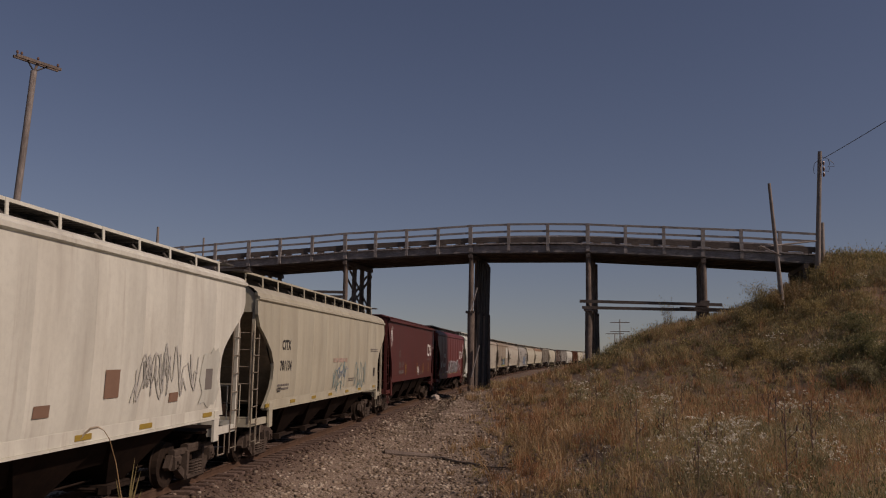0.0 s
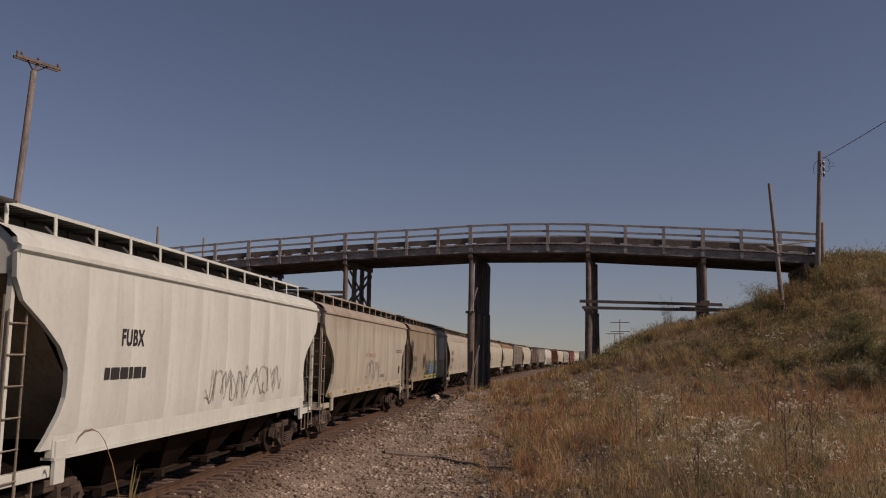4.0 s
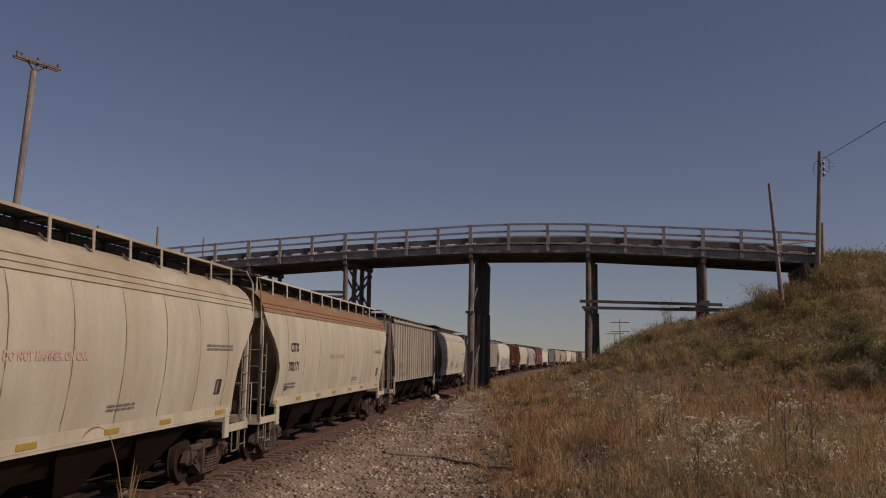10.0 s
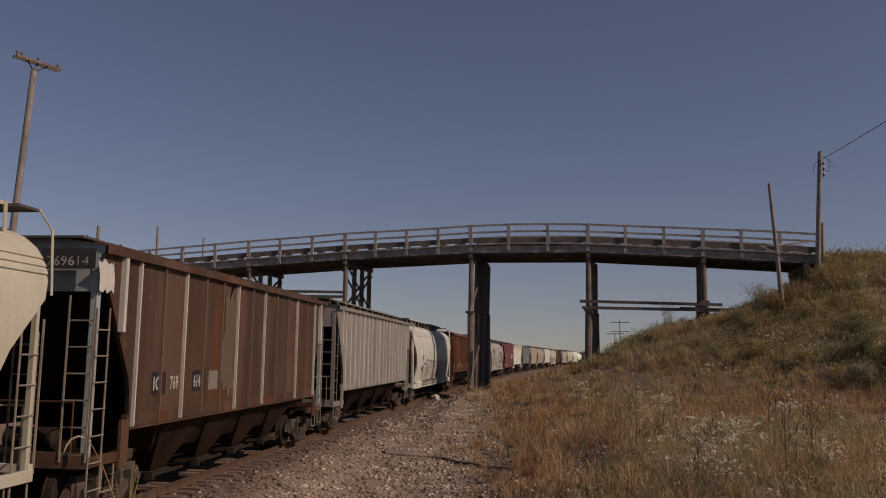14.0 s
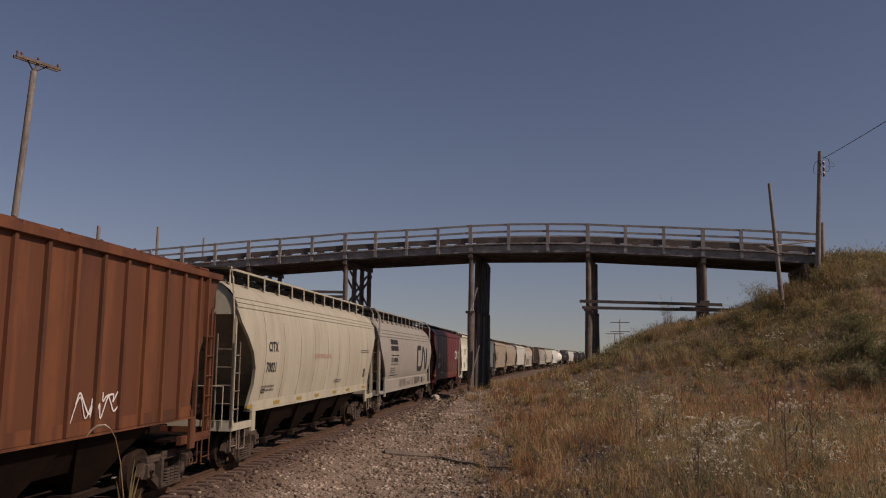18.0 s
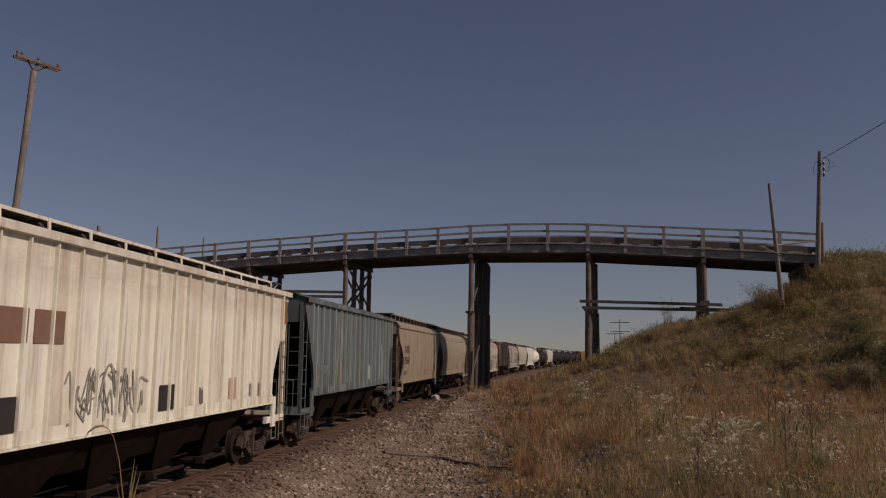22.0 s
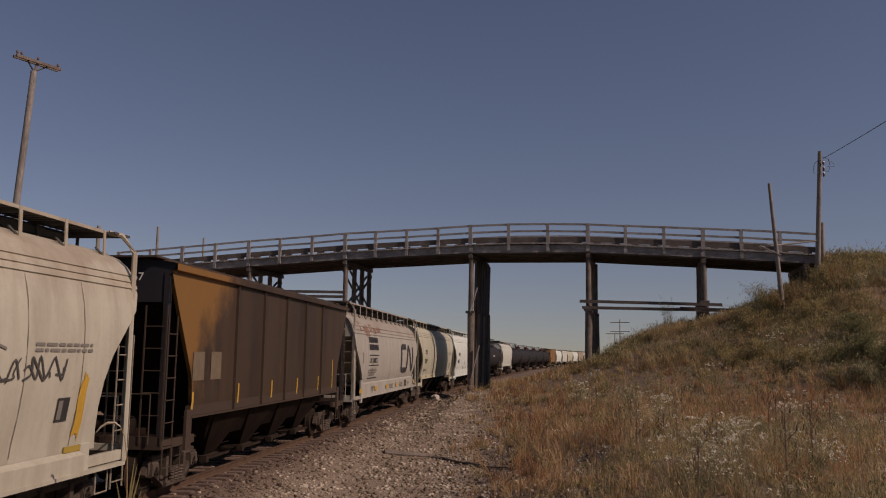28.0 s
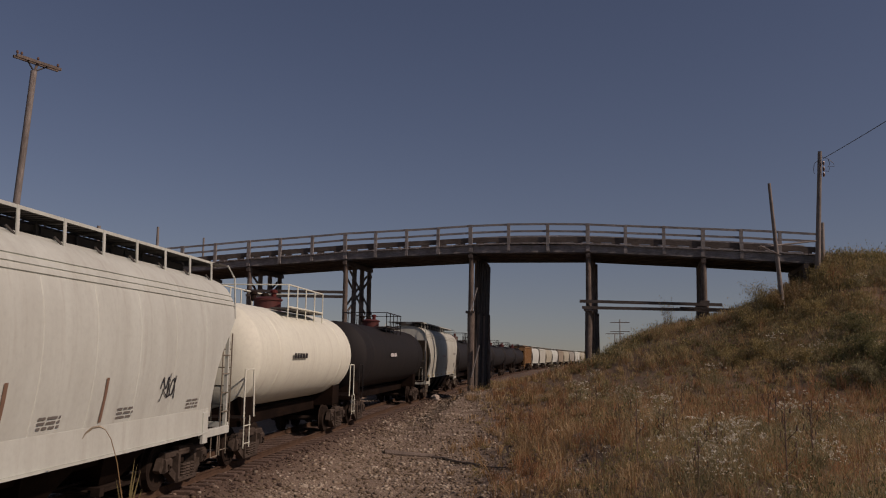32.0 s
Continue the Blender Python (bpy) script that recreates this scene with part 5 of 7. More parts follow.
        hi = [(-t, -1.42, zs), (t, -1.42, zs), (t, 1.42, zs), (-t, 1.42, zs)]
        return g.quadstrip(lo, hi, True).poly(lo[::-1]).mesh("hopper_bay")

    def gate():
        g = Geo().box(-0.5, 0.5, -0.85, 0.85, 0.30, 0.42, 0.02).bar((-0.6, -0.95, 0.36), (-0.6, 0.95, 0.36), 0.03).bar((0.6, -0.95, 0.36), (0.6, 0.95, 0.36), 0.03)
        return g.box(-0.65, -0.5, -1.0, -0.82, 0.28, 0.44).box(-0.5, 0.9, -0.98, -0.93, 0.34, 0.40).mesh("outlet_gate")
    for k in range(bays):
        xc = x0 + (k + 0.5) * bl
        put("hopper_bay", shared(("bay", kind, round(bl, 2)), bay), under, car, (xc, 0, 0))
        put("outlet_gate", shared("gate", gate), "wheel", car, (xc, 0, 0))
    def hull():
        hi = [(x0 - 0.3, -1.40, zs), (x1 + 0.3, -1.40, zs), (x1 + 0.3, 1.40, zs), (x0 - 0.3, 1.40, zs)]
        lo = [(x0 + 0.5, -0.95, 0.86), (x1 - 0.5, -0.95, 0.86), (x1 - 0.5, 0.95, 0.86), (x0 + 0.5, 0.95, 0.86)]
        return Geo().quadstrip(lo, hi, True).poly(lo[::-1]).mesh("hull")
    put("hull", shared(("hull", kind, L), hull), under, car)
    put("brake_rod", shared(("rod", L), lambda: Geo().bar((-tc + 1, -0.55, 0.55), (tc - 1, -0.55, 0.50), 0.022).mesh("brake_rod")), "dark", car)
    # ends: sloping sheets, low floors with their own sills, posts, ladders
    steel = ladder_paint or ("ladder" if paint in LIGHT else trim)
    top = lift(kind, 3.5 if kind != "ribbed" else 4.06)
    yy = side_y(kind, 2.0)
    rung_top = ledge + (1.75 if kind in ROUNDED else 2.1)
    for s in (-1, 1):
        put("end_sill", shared(("esill", L, kind, s), lambda: Geo().bar((s * (half - 0.05), -1.45, zf + 0.02), (s * (half - 0.05), 1.45, zf + 0.02), 0, flat=(0.12, 0.26)).mesh("end_sill")), trim, car)
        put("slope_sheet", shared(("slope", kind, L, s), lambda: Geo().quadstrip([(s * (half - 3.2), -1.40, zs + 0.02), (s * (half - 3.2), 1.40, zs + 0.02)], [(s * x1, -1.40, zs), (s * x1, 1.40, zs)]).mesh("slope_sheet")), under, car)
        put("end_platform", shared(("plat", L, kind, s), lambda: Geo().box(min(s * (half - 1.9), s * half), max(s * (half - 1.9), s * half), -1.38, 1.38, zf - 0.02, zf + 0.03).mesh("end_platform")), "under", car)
        for m in (-1, 1):
            put("floor_sill", shared(("fsill", L, kind, s, m), lambda: Geo().box(min(s * (half - 1.6), s * half), max(s * (half - 1.6), s * half), min(m * 1.36, m * 1.47), max(m * 1.36, m * 1.47), zf - 0.11, zf + 0.07, 0.01).mesh("floor_sill")), trim, car)
            put("corner_plate", shared(("cplate", kind), lambda: Geo().box(-0.14, 0.14, -0.03, 0.03, zf - 0.22, ledge + 0.12, 0.008).mesh("corner_plate")), trim, car, (s * (half - (1.15 if kind == "ribbed" else 1.5)), m * (ys + 0.012), 0))
            w = 0.06 if kind == "ribbed" else 0.04
            put("end_post", shared(("epost", kind, L), lambda: Geo().box(-w, w, -w, w, zf, top).mesh("end_post")), end_paint or trim, car, (s * (half - 0.10), m * (yy - 0.12), 0))
            put("ladder", shared(("lad", kind), lambda: ladder_mesh(0.42, zf - 0.6, rung_top)), steel, car, (s * (half - 0.25) - 0.21, m * (ys - 0.02), 0))
            put("end_ladder", shared(("elad", kind), lambda: ladder_mesh(0.46, zf, rung_top + 0.2)), steel, car, (s * (half + 0.02), m * 1.22 - 0.23, 0), (0, 0, 90))
            put("sill_step", shared(("sstep", kind), lambda: Geo().bar((-0.2, 0, zf), (-0.2, 0, 0.5), 0.015, 5).bar((0.2, 0, zf), (0.2, 0, 0.5), 0.015, 5).bar((-0.2, 0, 0.5), (0.2, 0, 0.5), 0.018, 5).mesh("sill_step")), steel, car, (s * (half - 0.8), m * 1.42, 0))
        put("grab_bar", shared(("grab", kind, s), lambda: Geo().bar((0, -1.2, zf + 1), (0, 1.2, zf + 1), 0.016, 5).bar((0, -1.2, zf), (0, -1.2, zf + 1), 0.016, 5).bar((0, 1.2, zf), (0, 1.2, zf + 1), 0.016, 5).mesh("grab_bar")), trim, car, (s * (half + 0.05), 0, 0))
    put("brake_wheel", shared("bwheel", lambda: Geo().lathe([(-0.02, 0.26), (0.0, 0.29), (0.02, 0.26)], 16, "x").box(-0.015, 0.015, -0.26, 0.26, -0.02, 0.02).mesh("brake_wheel")), "dark", car, (-half - 0.1, 0.55, zf + 1.55))
    put("brake_reservoir", shared("resv", lambda: Geo().lathe([(-0.5, 0.1), (-0.45, 0.2), (0.45, 0.2), (0.5, 0.1)], 12, "y").mesh("brake_reservoir", True)), "dark", car, (-half + 0.75, 0, zf + 0.3))
    # roof walk on stanchions, crossovers, hatches
    rz, ry = {"round": (5.14, 1.0), "ledged": (5.14, 1.0), "skirted": (5.14, 1.0), "tall": (5.2, 1.0), "smooth": (5.17, 0.98), "ribbed": (5.06, 1.05)}[kind]
    rz = walk_z or rz
    rt = SECTION[kind][-1][1] - (0.16 if walk_z else 0)
    for m in (-1, 1):
        put("running_board", shared(("rb", L, kind, m, rz), lambda: board_mesh(kind, half, m, ry, rz)), board, car)
        put("board_edge", shared(("rbe", L, kind, m, rz), lambda: Geo().box(-half + 0.1, half - 0.1, min(m * ry, m * (ry + 0.018)), max(m * ry, m * (ry + 0.018)), rz - 0.045, rz + 0.012).mesh("board_edge")), rail_paint or trim, car)
        n = 12
        for k in range(n + 1):
            x = -half + 0.5 + k * (2 * half - 1.0) / n
            zr = float(np.interp(ry + 0.03, [p[0] for p in SECTION[kind][::-1]], [p[1] for p in SECTION[kind][::-1]]))
            put("stanchion", shared(("stan", kind, m, rz), lambda: Geo().bar((0, m * (ry + 0.04), zr - 0.05), (0, m * (ry + 0.02), rz + 0.01), 0, flat=(0.075, 0.02)).mesh("stanchion")), rail_paint or trim, car, (x, 0, 0))
    for s in (-1, 1):
        put("crossover_board", shared(("xo", L, kind, s, rz), lambda: Geo().box(min(s * (half - 0.45), s * (half + 0.12)), max(s * (half - 0.45), s * (half + 0.12)), -1.2, 1.2, rz - 0.05, rz - 0.01).mesh("crossover_board")), board, car)
        for m in (-1, 1) if kind in ROUNDED else ():
            if kind in SKIRT:
                fat = [(s * (half - 0.4), m * 1.05, rz - 0.02), (s * (half - 0.22), m * 1.22, rz - 0.05), (s * (half - 0.16), m * 1.46, rz - 0.38), (s * (half - 0.2), m * 1.5, zs)]
                put("corner_post", shared(("cpost", kind, L, s, m), lambda: Geo().sweep([Vector(p) for p in fat], [0.05] * 4, 6).mesh("corner_post")), trim, car)
                continue
            bend = [(s * half, m * 1.25, rz - 0.03), (s * (half + 0.18), m * 1.38, rz - 0.34), (s * (half + 0.16), m * 1.45, rt - 1.1)]
            put("end_handrail", shared(("ehr", L, s, m), lambda: Geo().sweep([Vector(p) for p in bend], [0.022] * 3, 6).mesh("end_handrail")), trim, car)
    for k in range(5):
        w = (2 * half - 1.6) / 5
        put("roof_hatch", shared(("hatch", kind, round(w, 2), rt), lambda: Geo().box(-w / 2 + 0.03, w / 2 - 0.03, -0.45, 0.45, rt - 0.02, rt + 0.20, 0.05).mesh("roof_hatch")), board, car, (-half + 0.8 + (k + 0.5) * w, 0, 0))
    if kind == "ribbed":
        rib = shared(("rib", rib_w), lambda: Geo().box(-rib_w, rib_w, -0.035, 0.035, zs - 0.02, lift(kind, 4.09), 0.012).mesh("side_rib"))
        for m in (-1, 1):
            for k in range(ribs):
                r = L / 2 - 0.72 - rib_start
                x = -r + k * 2 * r / max(1, ribs - 1)
                put("side_rib", rib, worn_ribs if worn_ribs and k % 5 in (1, 3, 4) else rib_paint or trim, car, (x, m * 1.532, 0))
            for s in (-1, 1) if ribs > 5 else ():
                put("side_rib", shared("short_rib", lambda: Geo().box(-0.05, 0.05, -0.05, 0.05, zs + 1.7, lift(kind, 4.09)).mesh("short_rib")), rib_paint or trim, car, (s * (half - 0.75), m * 1.55, 0))
    return car


def reflectors(car, kind, half):
    z, y = SECTION[kind][0][1], side_y(kind, SECTION[kind][0][1] + 0.1)
    me = shared(("refl", kind), lambda: Geo().box(-0.25, 0.25, -y - 0.03, -y - 0.012, z + 0.02, z + 0.115).mesh("reflector"))
    for q in (1.1, 3.4, 5.8, 8.0, 10.6, 12.85, 15.9):
        put("reflector", me, "mustard", car, (-half + q * half / 8.88, 0, 0))


def build_tank(paint, L, label, rail, body_r=1.54):
    car = thing("tank_car", (0, 0, 0), label, "freight wagon", "train wagons")
    tc = L / 2 - 2.0
    add_common(car, L, tc, paint)
    h = L / 2 - 1.05
    zc = 1.32 + body_r
    put("tank", shared(("tank", L), lambda: Geo().lathe([(-h, 0.05), (-h + 0.02, 0.5), (-h + 0.12, 0.95), (-h + 0.3, 1.32), (-h + 0.55, body_r), (-h + 2.2, body_r), (-h + 2.21, body_r + 0.01), (-h + 2.25, body_r + 0.01), (-h + 2.26, body_r),
        (h - 2.26, body_r), (h - 2.25, body_r + 0.01), (h - 2.21, body_r + 0.01), (h - 2.2, body_r), (h - 0.55, body_r), (h - 0.3, 1.32), (h - 0.12, 0.95), (h - 0.02, 0.5), (h, 0.05)], 40, "x", (0, 0, zc)).mesh("tank", True)), paint, car)
    for s in (-1, 1):
        put("saddle", shared(("saddle", s), lambda: Geo().box(-0.5, 0.5, -1.05, 1.05, 0.95, 1.75, 0.05).mesh("saddle")), "under", car, (s * tc, 0, 0))
        put("end_platform", shared(("tplat", s), lambda: Geo().box(-0.5, 0.5, -1.45, 1.45, 1.2, 1.27).mesh("end_platform")), "under", car, (s * (L / 2 - 0.85), 0, 0))
        for m in (-1, 1):
            put("ladder", shared("tladder", lambda: ladder_mesh(0.42, 0.5, 1.3)), rail, car, (s * (L / 2 - 0.75) - 0.2, m * 1.48, 0))
            put("corner_handrail", shared(("chr", s, m), lambda: Geo().bar((s * 0.35, 0, 1.25), (s * 0.35, 0, 2.5), 0.022).bar((s * 0.35, 0, 2.5), (-s * 0.3, 0, 2.5), 0.022).bar((-s * 0.3, 0, 2.5), (-s * 0.4, 0, 1.25), 0.022).mesh("corner_handrail")), rail, car, (s * (L / 2 - 0.95), m * 1.45, 0))
    # dome platform with valves and rails
    zt = zc + body_r
    put("dome", shared("dome", lambda: Geo().lathe([(-0.1, 0.45), (0.25, 0.45), (0.28, 0.5), (0.33, 0.5), (0.40, 0.3)], 20, "z").mesh("dome", True)), "maroon", car, (-0.6, 0, zt))
    for x, q in ((-0.25, 0.3), (0.2, 0.38), (0.0, 0.25)):
        put("valve", shared("valve", lambda: Geo().lathe([(0, 0.09), (0.2, 0.09), (0.22, 0.13), (0.3, 0.13), (0.34, 0.05)], 10, "z").mesh("valve")), "red" if x > 0.1 else "dark", car, (x - 0.6, 0.1 - 1.2 * x, zt + q - 0.05))
    for m in (-1, 1):
        put("platform", shared("dplat", lambda: Geo().box(-2.0, 2.2, -0.3, 0.3, -0.02, 0.03).mesh("platform")), "grate", car, (0, m * 0.85, zt - 0.05))

        def railing():
            g = Geo()
            for x in (-2.0, -1.0, 0.0, 1.1, 2.2):
                g.bar((x, 0, -0.35), (x, 0, 0.72), 0.024, 6)
            return g.bar((-2.0, 0, 0.72), (2.2, 0, 0.72), 0.026, 6).bar((-2.0, 0, 0.02), (2.2, 0, 0.02), 0.035, 6).mesh("railing")
        put("railing", shared("railing", railing), rail, car, (0, m * 1.15, zt - 0.02))
    for s in (-1, 1):
        put("end_railing", shared("erail", lambda: Geo().bar((0, -1.15, 0.72), (0, 1.15, 0.72), 0.022).mesh("end_railing")), rail, car, (2.2 if s > 0 else -2.0, 0, zt - 0.02))
    return car


# ---- ground cover ----
def island_ramp(name, stops, rough=0.85, sheen=0.38):
    m, t, b = blank(name, rough)
    geo = t.nodes.new("ShaderNodeNewGeometry")
    c = ramp(t, geo.outputs["Random Per Island"], stops)
    n = noise_tex(t, coords(t), 0.45, 3, 0.6)
    c = mix(t, ramp(t, n, [(0.35, 0.45), (0.65, 0.0)]), c, stops[0][1])
    clump = noise_tex(t, coords(t), 1.15, 3, 0.6)
    c = mix(t, ramp(t, clump, [(0.52, 0.0), (0.64, 0.7)]), c, stops[-1][1])
    c = mix(t, ramp(t, clump, [(0.37, 0.85), (0.48, 0.0)]), c, stops[0][1])
    socket(t, c, b.inputs["Base Color"])
    tr = t.nodes.new("ShaderNodeBsdfTranslucent")
    socket(t, c, tr.inputs["Color"])
    ms = t.nodes.new("ShaderNodeMixShader")
    ms.inputs[0].default_value = sheen
    socket(t, b.outputs[0], ms.inputs[1])
    socket(t, tr.outputs[0], ms.inputs[2])
    socket(t, ms.outputs[0], t.nodes["Material Output"].inputs["Surface"])
    return m


STRAW = island_ramp("dry_straw", [(0.0, (0.27, 0.175, 0.085)), (0.35, (0.40, 0.265, 0.13)), (0.7, (0.50, 0.355, 0.19)), (1.0, (0.62, 0.48, 0.29))])
RUSSET = island_ramp("russet_stems", [(0.0, (0.24, 0.115, 0.055)), (0.5, (0.42, 0.22, 0.105)), (1.0, (0.56, 0.34, 0.18))])
OLIVE = island_ramp("olive_leaves", [(0.0, (0.24, 0.194, 0.0818)), (0.5, (0.392, 0.318, 0.136)), (1.0, (0.545, 0.441, 0.207))])
GREEN = island_ramp("green_leaves", [(0.0, (0.109, 0.114, 0.0491)), (0.5, (0.207, 0.202, 0.0872)), (1.0, (0.338, 0.305, 0.142))], sheen=0.45)
SAGE = island_ramp("grey_green_leaves", [(0.0, (0.172, 0.159, 0.0834)), (0.5, (0.29, 0.26, 0.142)), (1.0, (0.422, 0.378, 0.226))])
UMBER = island_ramp("brown_leaves", [(0.0, (0.17, 0.115, 0.05)), (0.5, (0.29, 0.205, 0.095)), (1.0, (0.40, 0.30, 0.15))])
PETAL = island_ramp("white_petals", [(0.0, (0.349, 0.31, 0.204)), (0.5, (0.563, 0.524, 0.398)), (1.0, (0.795, 0.766, 0.65))])
STONE = island_ramp("loose_stones", [(0.0, (0.105, 0.0746, 0.0473)), (0.35, (0.211, 0.16, 0.109)), (0.7, (0.305, 0.244, 0.173)), (1.0, (0.491, 0.423, 0.332))], 0.9, 0.0)

BALLAST = island_ramp("stained_ballast", [(0.0, (0.0396, 0.0229, 0.015)), (0.4, (0.081, 0.0484, 0.0326)), (0.8, (0.136, 0.088, 0.0616)), (1.0, (0.264, 0.202, 0.154))], 0.9, 0.0)


def bulk(name, verts, faces, mat, label, category):
    """A mesh from corner and face arrays (faces all of one size, or a list of such arrays)."""
    me = bpy.data.meshes.new(name)
    faces = faces if isinstance(faces, list) else [faces]
    loops = np.concatenate([f.ravel() for f in faces]).astype(np.int32)
    sizes = np.concatenate([np.full(len(f), f.shape[1]) for f in faces])
    starts = np.concatenate([[0], np.cumsum(sizes)[:-1]]).astype(np.int32)
    me.vertices.add(len(verts))
    me.vertices.foreach_set("co", verts.astype(np.float32).ravel())
    me.loops.add(len(loops))
    me.loops.foreach_set("vertex_index", loops)
    me.polygons.add(len(sizes))
    me.polygons.foreach_set("loop_start", starts)
    me.update(calc_edges=True)
    me.materials.append(mat)
    return tagged(new(name, me), label, category, kind="stuff")


def blades(rng, base, height, width, lean, droop=0.3, heading=None):
    """Curved grass blades: five corners each."""
    n = len(base)
    a = rng.uniform(0, 2 * np.pi, n)
    side = np.stack([np.cos(a), np.sin(a), np.zeros(n)], 1) * (width / 2)[:, None]
    b = rng.uniform(0, 2 * np.pi, n) if heading is None else heading
    go = np.stack([np.cos(b), np.sin(b), np.zeros(n)], 1) * (lean * height)[:, None]
    up = np.stack([np.zeros(n), np.zeros(n), height], 1)
    mid = base + up * 0.55 + go * 0.35
    tip = base + up * (1 - droop * lean[:, None]) + go
    v = np.stack([base - side, base + side, mid + side * 0.75, mid - side * 0.75, tip], 1).reshape(-1, 3)
    i = np.arange(n)[:, None] * 5
    return v, [i + np.array([[0, 1, 2, 3]]), i + np.array([[3, 2, 4]])]


def scatter(rng, n, x0, x1, y0, y1, keep):
    """Places on the ground, thinned by keep(x, y, d) in 0..1; nearer ground is denser."""
    y = y0 + (y1 - y0) * rng.uniform(0, 1, n) ** 1.5
    x = rng.uniform(x0, x1, n)
    half = 6 + y * 0.62
    x = x0 + (x - x0) / (x1 - x0) * (np.minimum(x1, half) - x0)
    d = x - track_x(y)
    ok = rng.uniform(0, 1, n) < keep(x, y, d)
    x, y = x[ok], y[ok]
    return np.stack([x, y, ground_z(x, y) - 0.02], 1)


def weedy(x, y, d):
    e = grass_edge(y)
    return step(-2.6, 3.0, d - e + 1.3 * wobble(x, y, 0.7, 7.0)) * (1 - 0.93 * hollow(x, y))


def patch(x, y, k, s, lo=-0.2, hi=0.35):
    return step(lo, hi, wobble(x, y, k, s))


def bank(x, y):
    """1 on the embankment, 0 on the flat."""
    return step(0.8, 3.0, ground_z(x, y) - 0.02 * y)


def tufts(rng, cx, m, high, wide, spread):
    """Tussocks: m blades fanning out from each place."""
    c = np.repeat(cx, m, 0)
    n = len(c)
    a = rng.uniform(0, 2 * np.pi, n)
    r = np.abs(rng.normal(0, 1, n)) * np.repeat(spread, m)
    base = c + np.stack([np.cos(a) * r, np.sin(a) * r, np.zeros(n)], 1)
    return blades(rng, base, np.repeat(high, m) * rng.uniform(0.45, 1.15, n), np.repeat(wide, m), rng.uniform(0.1, 0.9, n) ** 1.3 * 1.1, 0.35, a + rng.normal(0, 0.5, n))


def bushes(rng, cx, k, size, leaf, wide):
    """Domes of k small leaves."""
    off = rng.normal(0, 1, (len(cx), k, 3)) * size[:, None, None] * np.array([0.42, 0.42, 0.46])
    off[..., 2] = np.abs(off[..., 2])
    p = (cx[:, None] + off).reshape(-1, 3)
    n = len(p)
    return blades(rng, p, rng.uniform(0.6, 1.5, n) * leaf + 0.0012 * p[:, 1], wide + 0.00045 * p[:, 1], rng.uniform(0.2, 1.4, n), 0.6)


def spot(x, y, cx, cy, rx, ry):
    return np.exp(-((x - cx) / rx) ** 2 - ((y - cy) / ry) ** 2)


def asters_here(x, y):
    """Where the white flowers gather."""
    s = 1.3 * spot(x, y, 3.4, 14.7, 0.7, 0.9) + spot(x, y, 0.9, 18.0, 0.5, 0.8) + 0.8 * spot(x, y, 1.8, 20.6, 0.6, 1.2) + 0.6 * spot(x, y, 5.0, 15.0, 1.2, 1.6) + 0.55 * spot(x, y, 4.8, 20.0, 1.8, 2.6)
    s = s + 0.5 * spot(x, y, 3.6, 27, 1.3, 4) + 0.8 * spot(x, y, 2.6, 40.5, 1.0, 3) + 0.9 * spot(x, y, 3.8, 46.5, 1.0, 3) + 0.7 * spot(x, y, 5.6, 38, 1.0, 3) + 0.5 * spot(x, y, 8.6, 30, 1.8, 3) + 0.5 * spot(x, y, 15.8, 41.5, 1.5, 3)
    s = s + 0.35 * spot(x, y, 13.5, 43.5, 2.0, 3)
    return np.clip(s * (0.45 + 0.9 * patch(x, y, 0.9, 6.0, 0.0, 0.6)) * 0.62 + 0.03 + 0.04 * step(1.5, 3.5, x) * (1 - step(24, 32, y)), 0, 1)


def russet_here(x, y):
    return np.clip(patch(x, y, 0.42, 11.0, 0.0, 0.5) * 0.7 + spot(x, y, 10.5, 35.5, 4.5, 4.0) + 0.6 * spot(x, y, 0.3, 34, 1.5, 12), 0, 1)


def shady_here(x, y):
    return 0.75 * spot(x, y, 16.0, 40.5, 1.9, 3.6)


